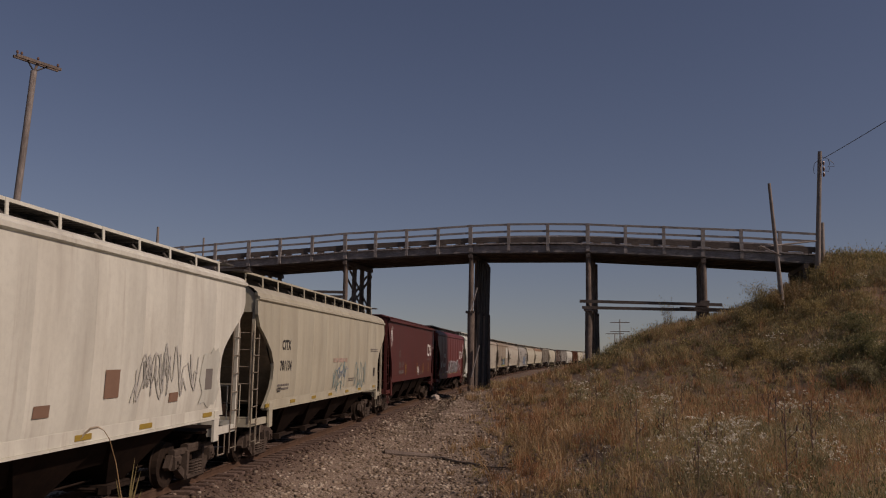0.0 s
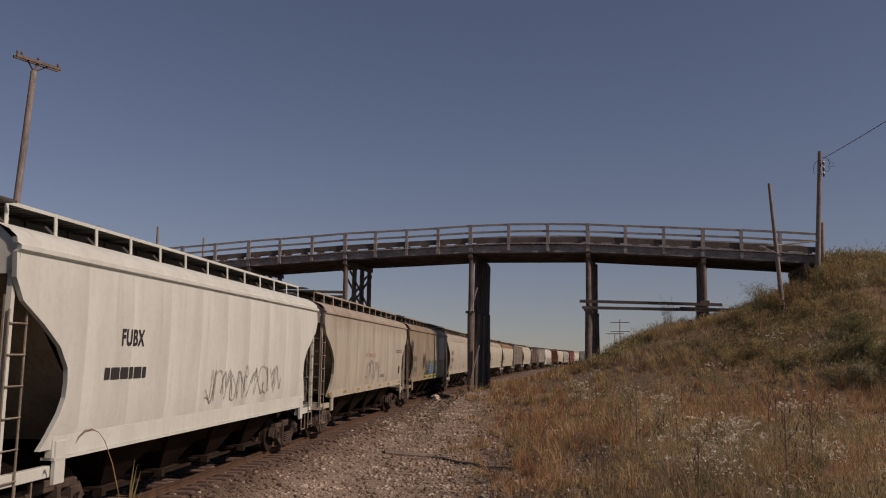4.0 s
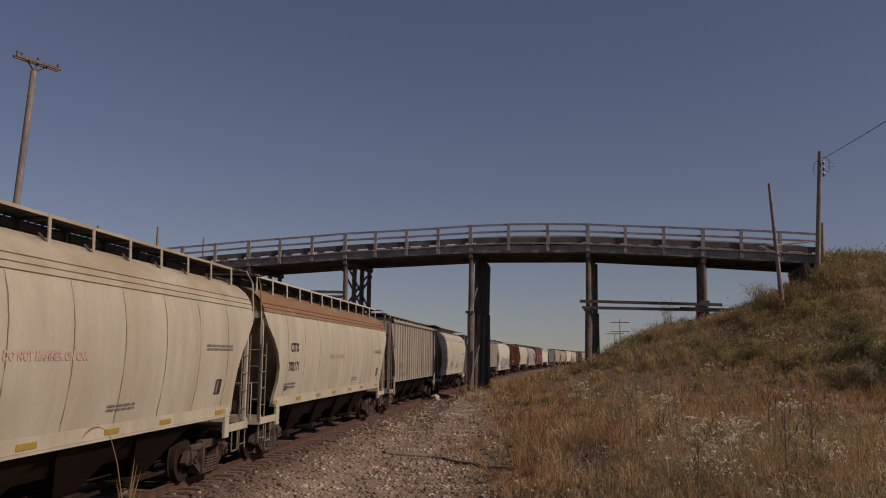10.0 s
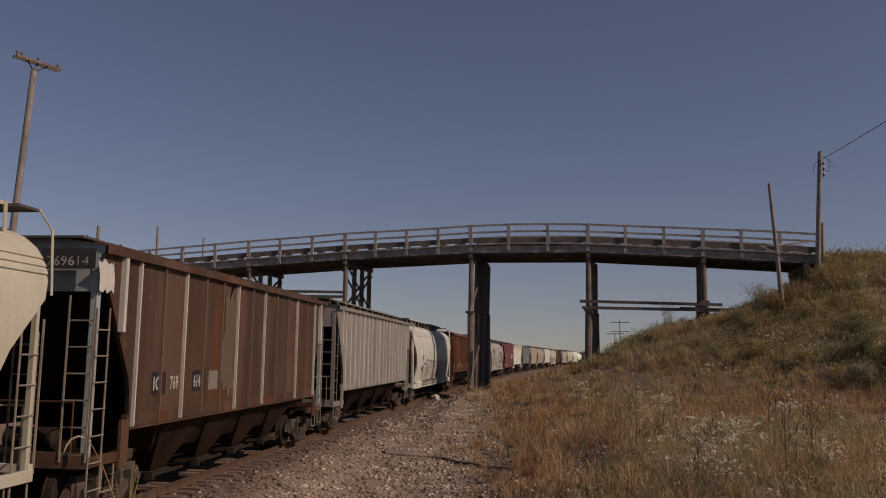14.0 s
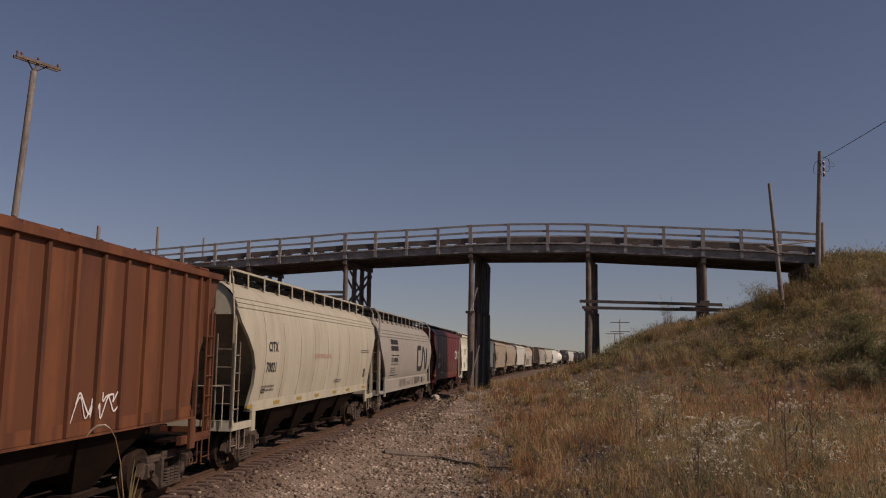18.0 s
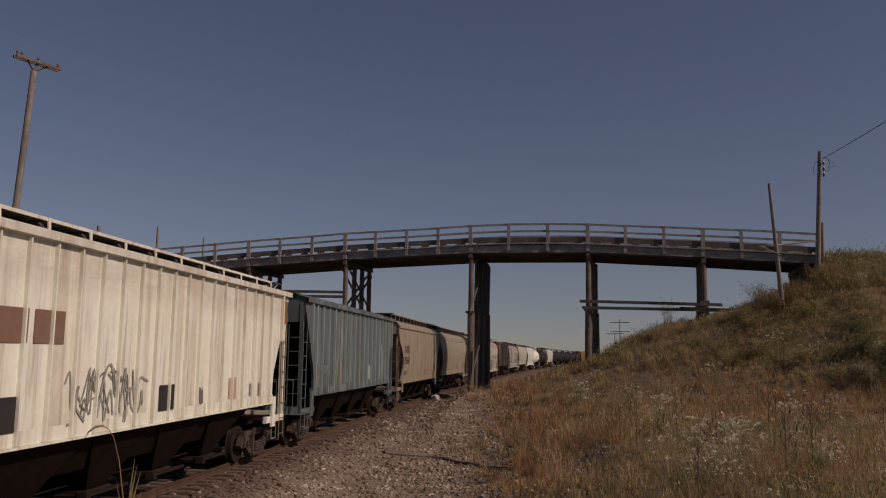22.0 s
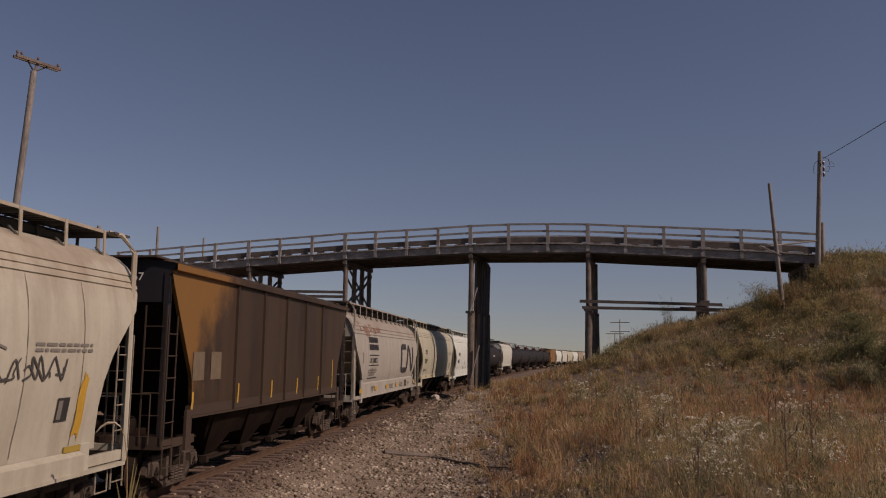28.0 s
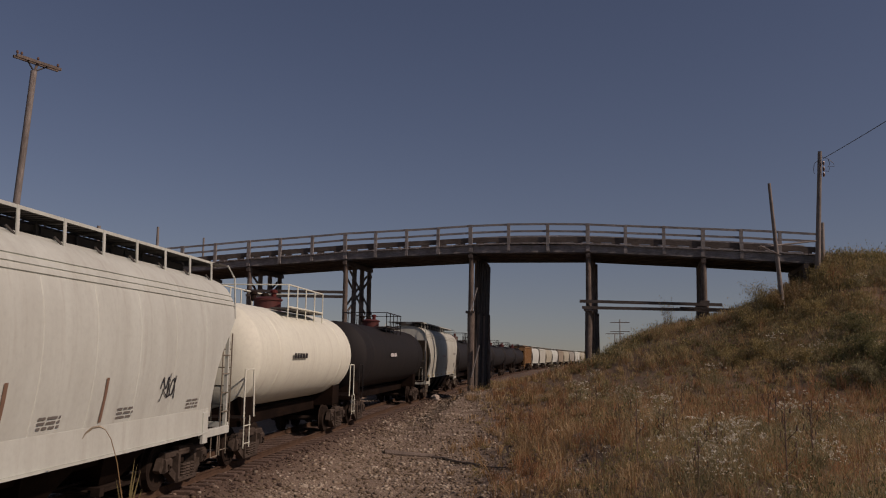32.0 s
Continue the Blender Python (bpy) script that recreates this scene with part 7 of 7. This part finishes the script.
def red_wagon(k, num, label, x=4.35):
    car, half = wagon(k, build_hopper, "smooth", "red", label, trim="red", deep_sill=0.2, walk_z=5.08, rail_paint="grate")
    letters(car, "NOKL", -half + x, 2.27, 0.32, "bars_white", "smooth")
    letters(car, num, -half + x - 0.2, 1.62, 0.32, "bars_white", "smooth")
    emblem(car, half - 3.35, 2.22, 1.65, 0.5, "bars_white", "smooth", 0.13)
    stencil(car, -half + x - 0.3, 1.25, 1.2, 0.16, 2, "bars_grey", "smooth")
    stencil(car, -half + x + 1.4, 1.22, 1.5, 0.15, 1, "bars_white", "smooth", seed=8)
    reflectors(car, "smooth", half)
    return car, half


def ribbed(k, paint, label, ribs=16, trim=None, **kw):
    """A wagon with pressed side ribs."""
    car, half = wagon(k, build_hopper, "ribbed", paint, label, ribs=ribs, trim=trim, **kw)
    return car, half


# 0 big pale hopper
c, h = wagon(0, build_hopper, "tall", "bright", "pale cream smooth-sided covered hopper wagon", trim="bright")
for x in (h - 8.6, h - 4.0):
    stencil(c, x, 1.45, 0.42, 0.16, 0, "bars_rust", "tall")
stencil(c, h - 6.6, 1.62, 0.5, 0.42, 0, "bars_rust", "tall")
stencil(c, h - 2.2, 1.6, 0.4, 0.4, 0, "bars_grey", "tall")
spray(c, h - 5.6, 1.5, 3.0, 0.95, 6, [], "g_cloud", "tall", 4)
spray(c, h - 5.2, 1.7, 1.2, 0.7, 4, [], "g_smudge", "tall", 41)
blotch(c, h - 2.4, 1.25, 1.0, 1.2, "pale", "tall", 12, "repainted_patch")
reflectors(c, "tall", h)
# 1
c, h = cylinder(1, "cream", "701134", kind="smooth", note=(8.1, 2.17))
spray(c, h - 9.7, 1.1, 2.2, 1.05, 3, [], "g_teal", "smooth", 5)
spray(c, h - 9.0, 1.6, 1.7, 0.5, 3, [], "g_blue", "smooth", 55)
spray(c, h - 6.1, 1.15, 2.3, 1.0, 4, [], "g_teal", "smooth", 6)
# 2 maroon
c, h = wagon(2, build_hopper, "ribbed", "maroon", "dull maroon flat-sided covered hopper wagon with worn white lettering", ribs=0, board="maroon", trim="maroon", walk_z=4.95)
letters(c, "G", -h + 3.5, 2.35, 0.36, "bars_grey", "ribbed")
letters(c, "5 0  3 9", -h + 3.5, 1.78, 0.34, "bars_grey", "ribbed")
emblem(c, h - 3.3, 2.45, 1.5, 0.62, "bars_white", "ribbed", 0.15)
stencil(c, h - 3.4, 2.15, 1.5, 0.12, 1, "bars_grey", "ribbed")
stencil(c, -h + 3.4, 1.45, 1.5, 0.2, 2, "bars_grey", "ribbed")
spray(c, -h + 0.9, 2.9, 0.6, 1.0, 2, [], "bars_white", "ribbed", 7)
spray(c, h - 0.9, 2.7, 0.6, 1.1, 3, [], "bars_white", "ribbed", 71)
spray(c, h - 7.6, 1.3, 0.7, 0.55, 4, [], "bars_white", "ribbed", 8)
for q in (-h + 5.5, h - 7.75, h - 5.3, h - 3.0):
    stencil(c, q, 1.35, 0.11, 0.6, 0, "yellow", "ribbed")
for q in (h - 6.7, h - 5.8):
    stencil(c, q, 1.3, 0.5, 0.2, 2, "bars_grey", "ribbed")
# 3 red with grey graffiti
c, h = red_wagon(3, "853091", "oxide red covered hopper wagon with white lettering and grey graffiti", 3.2)
blocks(c, -h + 5.9, 1.08, 6.2, 1.0, 6, ["g_steel"], "g_pale", "smooth", 9)
spray(c, -h + 12.2, 1.15, 2.2, 0.7, 3, [], "g_pale", "smooth", 91)
spray(c, h - 1.3, 2.3, 0.5, 1.1, 2, [], "bars_white", "smooth", 10)
spray(c, -h + 1.65, 1.6, 0.75, 0.55, 4, [], "bars_white", "smooth", 11)
# 4 white
c, h = wagon(4, build_hopper, "smooth", "white", "clean white covered hopper wagon with faint graffiti", trim="white", deep_sill=0.1)
letters(c, "FUBX", -h + 2.9, 2.55, 0.30, "bars_black", "smooth")
stencil(c, -h + 2.4, 2.0, 1.5, 0.34, 1, "bars_black", "smooth")
spray(c, h - 9.2, 1.4, 5.6, 0.75, 9, [], "g_smudge", "smooth", 12)
# 5 tan-cream
c, h = cylinder(5, "cream_worn", label="dusty cream covered hopper wagon", kind="smooth")
spray(c, h - 10.5, 1.4, 3.2, 0.9, 4, [], "g_grey", "smooth", 13)
# 6 dirty wagon with lime graffiti
c, h = wagon(6, build_hopper, "smooth", "brown_tan", "dirt-streaked tan covered hopper wagon with lime graffiti")
stencil(c, h - 4.6, 2.15, 2.8, 1.45, 0, M["pale"], "smooth", "paint_patch")
stencil(c, h - 2.05, 1.42, 0.5, 0.4, 0, "bars_white", "smooth", "data_panel")
stencil(c, h - 2.0, 1.46, 0.4, 0.32, 2, "bars_black", "smooth")
blocks(c, -h + 5.7, 1.08, 5.8, 0.55, 5, ["g_char", "g_lime"], "g_lime", "smooth", 14)
blocks(c, -h + 6.0, 1.25, 5.2, 1.15, 3, ["g_navy", "g_blue"], "g_lime", "smooth", 15, spikes=True, lay_on=0.012)
spray(c, -h + 6.2, 1.4, 4.8, 0.75, 6, [], "g_sky", "smooth", 151)
spray(c, -h + 4.9, 1.5, 1.3, 1.1, 4, [], "g_black", "smooth", 152)
spray(c, -h + 0.35, 2.55, 0.8, 0.7, 3, [], "g_black", "smooth", 16)
spray(c, -h + 0.4, 2.6, 0.75, 0.6, 4, [], "g_black", "smooth", 161)
for q in (1.4, 2.0):
    stencil(c, -h + 1.5, q + 0.1, 1.0, 0.5, 1, "bars_faint", "smooth")
reflectors(c, "smooth", h)
# 7 to 10
cylinder(7, "cream_worn", "700106")
c, h = railway_grey(8, "grey", "CN 388087", "grey curved-side covered hopper wagon with blue graffiti", 5.5, 3.0, (0.9, 12.2))
blocks(c, -h + 8.0, 0.62, 5.2, 1.95, 4, ["g_blue", "g_sky", "g_blue", "g_sky"], "g_black", "ledged", 17, halo="g_dust")
cylinder(9, "cream_tan", "702293", label="cream curved-side covered hopper wagon with a tan-stained roof")
cylinder(10, "cream_rust", "702171", label="cream curved-side covered hopper wagon with rusted roof", rail_paint="pale")
# 11 ribbed grey
c, h = ribbed(11, "rib_grey", "rust-streaked grey ribbed covered hopper wagon", 19, rib_paint="rib_grey", rib_start=1.9)
for q, n in ((2.74, "C"), (3.06, "N"), (3.60, "38"), (4.35, "35"), (5.10, "48")):
    letters(c, n, -h + q, 1.72, 0.3, "bars_black", "ribbed", wide=0.8)
for q in (2.74, 3.52, 4.27):
    stencil(c, -h + q, 1.32, 0.6, 0.24, 2, "bars_grey", "ribbed")
for q in (h - 4.4, h - 3.5):
    stencil(c, q, 1.5, 0.55, 0.45, 0, "bars_black", "ribbed")
for q, w, t in ((-h + 5.45, 0.14, 0.7), (-h + 8.6, 0.1, 0.4), (h - 6.0, 0.1, 0.45)):
    blotch(c, q, 1.4, w, t, "yellow", "ribbed", 3, "yellow_stripe")
# 12
c, h = cylinder(12, "cream", "700272")
blotch(c, -h + 3.6, 1.35, 1.3, 0.7, "pale", "round", 3)
spray(c, -h + 3.5, 1.35, 1.4, 0.75, 4, [], "bars_white", "round", 18)
blotch(c, -h + 0.9, 2.6, 0.4, 0.35, "white", "round", 6)
spray(c, -h + 6.3, 1.3, 1.6, 0.8, 4, [], "g_violet", "round", 19)
spray(c, h - 7.0, 1.55, 1.0, 0.35, 2, [], "g_black", "round", 20)
# 13, 14 ribbed
c, h = ribbed(13, "brown", "rusty brown ribbed covered hopper wagon with pale streaks", 13, walk_z=4.92, rib_paint="rib_light", end_paint="rib_blue", rib_w=0.02, ladder_paint="ladder", worn_ribs="rib_rust", under="under_rust")
blotch(c, -h + 0.1, 3.42, 0.5, 0.6, "rib_light", "ribbed", 9)
put("number_board", Geo().box(-0.004, 0.004, -1.45, -0.45, lift("ribbed", 3.62) + 0.2, lift("ribbed", 3.62) + 0.55).mesh("number_board"), "bars_black", c, (-h + 0.056, 0, 0))
for q, w in ((2.3, 0.62), (4.22, 0.70)):
    stencil(c, -h + q, 1.62, w, 0.44, 0, "navy", "ribbed", "number_panel", e=0.004)
letters(c, "IC", -h + 2.35, 1.72, 0.28, "g_smudge", "ribbed")
letters(c, "769", -h + 3.1, 1.72, 0.28, "g_smudge", "ribbed", wide=0.7)
letters(c, "614", -h + 4.28, 1.72, 0.28, "g_smudge", "ribbed", wide=0.62)
stencil(c, -h + 5.12, 1.62, 0.55, 0.42, 0, "bars_faint", "ribbed", "faded_patch", e=0.004)
blotch(c, -h + 5.9, 1.3, 0.7, 2.9, "g_olive", "ribbed", 14, "faded_patch")
end_number(c, "769614", h, "ribbed", "bars_white")
ribbed(14, "rib_dull", "dull grey ribbed covered hopper wagon with pale ribs", 18, rib_paint="rib_light", rib_w=0.045)
# 15 white with graffiti
c, h = wagon(15, build_hopper, "skirted", "pale", "pale covered hopper wagon with large bright graffiti", trim="pale")
letters(c, "FFX", -h + 3.0, 2.25, 0.34, "bars_grey", "skirted")
stencil(c, -h + 2.7, 1.62, 1.1, 0.5, 1, "bars_grey", "skirted")
blocks(c, -h + 3.4, 1.05, 5.6, 1.2, 5, ["g_cloud"], "g_char", "skirted", 22)
blocks(c, -h + 3.3, 0.77, 6.0, 0.26, 8, ["g_lemon", "g_cloud"], "g_char", "skirted", 222)
blocks(c, -h + 9.3, 1.05, 6.6, 1.25, 6, ["g_pink", "g_teal", "g_pink"], "g_teal", "skirted", 21)
blocks(c, -h + 9.3, 0.77, 6.6, 0.26, 9, ["g_teal", "g_sky"], "g_cloud", "skirted", 211)
spray(c, -h + 9.4, 1.1, 6.4, 0.9, 10, [], "g_violet", "skirted", 212)
for q in (4.4, 8.0, 10.6, 13.2):
    stencil(c, -h + q, 1.12, 0.5, 0.16, 0, "yellow", "skirted", "reflector")
# 16 rust red
c, h = wagon(16, build_hopper, "ribbed", "rust_red", "rust red panel-sided covered hopper wagon", walk_z=4.92, ribs=18, rib_start=1.3, rib_w=0.045, board="rust_red", trim="rust_red")
spray(c, -h + 3.6, 1.25, 1.3, 0.55, 3, [], "bars_white", "ribbed", 23)
spray(c, -h + 6.1, 1.4, 1.2, 0.45, 3, [], "bars_white", "ribbed", 24)
spray(c, -h + 10.7, 1.3, 1.6, 0.5, 3, [], "bars_white", "ribbed", 241)
for q in (1.12, 5.2, 8.0, 13.0):
    stencil(c, -h + q, 1.25, 0.12, 0.7, 0, "yellow", "ribbed")
# 17, 18
cylinder(17, "cream", "70021")
c, h = railway_grey(18, "grey", "CN 388280", "grey curved-side covered hopper wagon with a dark emblem", 6.3)
for q in (7.0, 9.45, 12.15):
    blotch(c, -h + q, 0.52, 0.16, 0.5, "g_rust", "ledged", int(q * 3), "rust_run")
spray(c, -h + 10.3, 0.60, 1.9, 0.42, 5, [], "g_black", "ledged", 181)
spray(c, -h + 5.3, 0.55, 1.6, 0.45, 6, [], "bars_grey", "ledged", 182)
c, h = red_wagon(19, "853109", "oxide red covered hopper wagon with white lettering", 2.25)
spray(c, h - 6.4, 1.2, 4.0, 0.9, 9, [], "bars_faint", "smooth", 25)
spray(c, h - 5.0, 1.15, 2.4, 0.5, 6, [], "bars_grey", "smooth", 251)
# 20 white ribbed, 21 blue ribbed
c, h = ribbed(20, "white_rust", "rust-flecked white panel-sided covered hopper wagon", 19, rib_w=0.018, rib_start=1.9)
for q in (2.65, 3.6):
    stencil(c, -h + q, 2.55, 0.8, 0.5, 0, "bars_rust", "ribbed")
for q in (2.6, h - 0.4):
    stencil(c, -h + q, 1.3, 0.7, 0.5, 0, "bars_black", "ribbed")
spray(c, -h + 4.6, 1.25, 2.8, 1.0, 6, [], "g_smudge", "ribbed", 26)
spray(c, -h + 5.0, 1.35, 1.8, 0.8, 4, [], "bars_faint", "ribbed", 261)
stencil(c, h - 4.9, 1.35, 0.5, 0.5, 0, "bars_red", "ribbed")
for q in (1.9, 2.7, 3.4, h - 1.6):
    blotch(c, h - q, 1.3, 0.22, 0.4, "bars_grey", "ribbed", int(q * 7), "old_stencil")
blotch(c, h - 0.9, 3.2, 0.6, 0.85, "gold", "ribbed", 5)
c, h = ribbed(21, "blue", "faded blue ribbed covered hopper wagon, weathered", 17, walk_z=4.92, rib_paint="rib_blue")
letters(c, "DWC", -h + 2.72, 1.78, 0.30, "g_teal", "ribbed")
stencil(c, -h + 4.0, 1.75, 1.1, 0.3, 1, "g_teal", "ribbed")
for q in (1.75, 4.75):
    stencil(c, -h + q, 1.3, 0.13, 0.8, 0, "gold", "ribbed")
for q, z, w, hh, m in ((8.3, 1.3, 0.5, 1.3, "bars_grey"), (13.2, 1.6, 0.45, 1.5, "rib_blue"), (10.2, 1.3, 0.5, 0.8, "rib_blue")):
    blotch(c, -h + q, z, w, hh, m, "ribbed", int(q * 5), "faded_patch")
# 22 tan smooth
c, h = wagon(22, build_hopper, "smooth", "tan", "tan smooth-sided covered hopper wagon with black lettering")
marks(c, h, "smooth", "COER", "353636", x=1.6, h=0.40, wide=1.02)
usual(c, h, "smooth", False)
# 23, 24, 25
c, h = wagon(23, build_hopper, "round", "tan", "dusty tan covered hopper wagon with green patches")
marks(c, h, "round", "CEFX", "71347", M["bars_black"], x=1.9, h=0.30, wide=1.0)
usual(c, h, "round", False)
for q in (0.3, 4.4, 8.4):
    stencil(c, -h + q, 3.38, 0.45, 0.14, 0, "green", "round")
stencil(c, h - 5.0, 1.5, 0.4, 0.45, 0, "bars_white", "round")
c, h = cylinder(24, "pale", label="pale grey-green covered hopper wagon", kind="smooth")
c, h = cylinder(25, "cream_worn", label="pale covered hopper wagon with brown graffiti", kind="skirted")
blocks(c, -h + 2.6, 1.05, 2.8, 1.15, 3, ["g_dust"], "g_char", "skirted", 27)
blocks(c, -h + 6.0, 1.05, 3.4, 1.05, 3, ["g_cloud", "g_dust"], "g_char", "skirted", 271)
spray(c, h - 8.2, 2.2, 4.6, 0.5, 8, [], "bars_grey", "skirted", 28)
spray(c, h - 5.0, 2.15, 2.9, 0.35, 6, [], "g_char", "skirted", 281)
blotch(c, h - 1.75, 1.2, 0.22, 1.1, "yellow", "skirted", 5, "yellow_stripe")
# 26 brown
c, h = wagon(26, build_hopper, "ribbed", "gold_brown", "faded brown covered hopper wagon, rust-stained", walk_z=4.92, ribs=5, board="drab", trim="drab", end_paint="navy", rib_paint="drab", rib_w=0.014, rib_start=3.9)
end_number(c, "167", h, "ribbed", "bars_white")
for q in (1.4, 2.4):
    stencil(c, -h + q, 1.84, 0.62, 0.62, 0, "worn_tan", "ribbed", "worn_patch")
for q, t in ((1.42, 0.4), (4.2, 0.5), (6.85, 0.5), (9.35, 0.5), (11.85, 0.5), (13.8, 1.03)):
    stencil(c, -h + q, 1.2, 0.10, t, 0, "yellow", "ribbed")
# 27, 28, 29
c, h = railway_grey(27, "grey_rust", "CN 388271", "grey curved-side covered hopper wagon with rust along its roof", 5.85, 2.65, (0.9, 4.05, 6.75, 9.4, 12.2, 15.1))
for q, z, w, t in ((1.3, 3.75, 0.35, 0.45), (2.2, 3.5, 0.9, 0.62), (3.4, 3.75, 0.6, 0.4), (4.2, 3.7, 0.5, 0.35), (5.0, 3.8, 0.8, 0.3), (1.3, 2.0, 0.07, 0.75)):
    blotch(c, -h + q, z, w, t, "g_rust", "ledged", int(q * 7), "rust_bloom")
spray(c, -h + 3.0, 1.42, 1.5, 0.45, 3, [], "bars_faint", "ledged", 271)
spray(c, -h + 3.3, 0.58, 0.8, 0.36, 3, [], "bars_grey", "ledged", 272)
cylinder(28, "cream", "700417")
c, h = wagon(29, build_hopper, "round", "white", "clean white curved-side covered hopper wagon", trim="white", deep_sill=0.30)
letters(c, "WFRX", -h + 2.6, 2.42, 0.32, "bars_black", "round")
letters(c, "849614", -h + 2.1, 1.85, 0.34, "bars_black", "round")
for q in (1.8, 6.0, 8.2, 10.6, 13.6):
    stencil(c, -h + q, 1.32, 0.6, 0.22, 3, "bars_grey", "round")
for q in (7.2, 10.0):
    stencil(c, -h + q, 1.3, 0.09, 0.75, 0, "bars_rust", "round")
spray(c, h - 3.9, 1.55, 0.7, 0.55, 3, [], "g_black", "round", 29)
# 30, 31 tanks
c, h = wagon(30, build_tank, "tank_white", "short clean white tank wagon with roof railings", "tank_white")
stencil(c, -2.6, 2.35, 1.5, 0.28, 1, "bars_black", "round")
c, h = wagon(31, build_tank, "black", "long black tank wagon with roof railings", "black")
stencil(c, -3.0, 2.4, 1.6, 0.3, 1, "bars_white", "round")
cylinder(32, "pale", label="pale curved-side covered hopper wagon")
for k in range(33, 38):
    wagon(k, build_tank, "black", "black tank wagon with roof railings", "black")
ribbed(38, "orange", "faded orange ribbed covered hopper wagon", 12)
for k, (kind, paint) in enumerate((("round", "white"), ("smooth", "pale"), ("round", "cream"), ("round", "white"), ("smooth", "tan"), ("round", "cream"), ("round", "grey"), ("smooth", "white"),
                                   ("round", "cream"), ("ribbed", "brown"), ("round", "pale"), ("round", "cream"), ("round", "tan"), ("round", "white"))):
    wagon(39 + k, build_hopper, kind, paint, {"white": "white", "pale": "pale", "cream": "cream", "tan": "tan", "grey": "grey", "brown": "brown"}[paint] + " covered hopper wagon far along the train", grimy=False)


# ---- what moves ----
def motions():
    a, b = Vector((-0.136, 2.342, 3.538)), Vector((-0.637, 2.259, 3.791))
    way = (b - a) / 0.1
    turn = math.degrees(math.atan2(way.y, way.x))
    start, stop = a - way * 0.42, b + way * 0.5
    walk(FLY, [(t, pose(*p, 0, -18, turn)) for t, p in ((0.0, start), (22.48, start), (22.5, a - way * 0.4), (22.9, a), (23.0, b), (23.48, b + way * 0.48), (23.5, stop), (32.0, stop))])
    # the reed by the ballast nods in the train's wind
    walk(REED, [(t, pose(0, 0, 0.95, 0, 8 - lean, 0)) for t, lean in ((0, 20), (1, 34), (2, 18), (3, 27), (4.5, 22), (6, 25), (7, 19), (8, 24), (9, 12), (10, 19), (10.5, 14), (11, 30), (12, 25), (13, 13), (14, 32), (15.5, 22), (17, 20),
                                                                  (18, 16), (19, 16), (20, 18), (21, 14), (22, 17), (22.5, 20), (23, 37), (23.5, 10), (24, 20), (25, 18), (26.5, 14), (28, 10), (29, 12), (30, 6), (31, -3), (32, 19))])
    for car, s0 in TRAIN:
        rows = []
        for k in range(17):
            t = 2.0 * k
            x, y, a = track(s0 - SPEED * t)
            rows.append((t, pose(x, y, 0, 0, 0, 90 - math.degrees(a))))
        walk(car, rows)
    # wheels turn with the train: one turning for each axle place, taken over by every wheelset there
    step_t = 1 / 30
    for dx, sets in WHEELSETS.items():
        walk(sets[0], [(k * step_t, pose(dx, 0, 0.457, 0, -math.degrees(SPEED * k * step_t / 0.457), 0)) for k in range(961)])
        keys = sets[0].animation_data
        for ws in sets[1:]:
            ws.rotation_mode = "QUATERNION"
            ws.animation_data_create()
            ws.animation_data.action = keys.action
            ws.animation_data.action_slot = keys.action_slot


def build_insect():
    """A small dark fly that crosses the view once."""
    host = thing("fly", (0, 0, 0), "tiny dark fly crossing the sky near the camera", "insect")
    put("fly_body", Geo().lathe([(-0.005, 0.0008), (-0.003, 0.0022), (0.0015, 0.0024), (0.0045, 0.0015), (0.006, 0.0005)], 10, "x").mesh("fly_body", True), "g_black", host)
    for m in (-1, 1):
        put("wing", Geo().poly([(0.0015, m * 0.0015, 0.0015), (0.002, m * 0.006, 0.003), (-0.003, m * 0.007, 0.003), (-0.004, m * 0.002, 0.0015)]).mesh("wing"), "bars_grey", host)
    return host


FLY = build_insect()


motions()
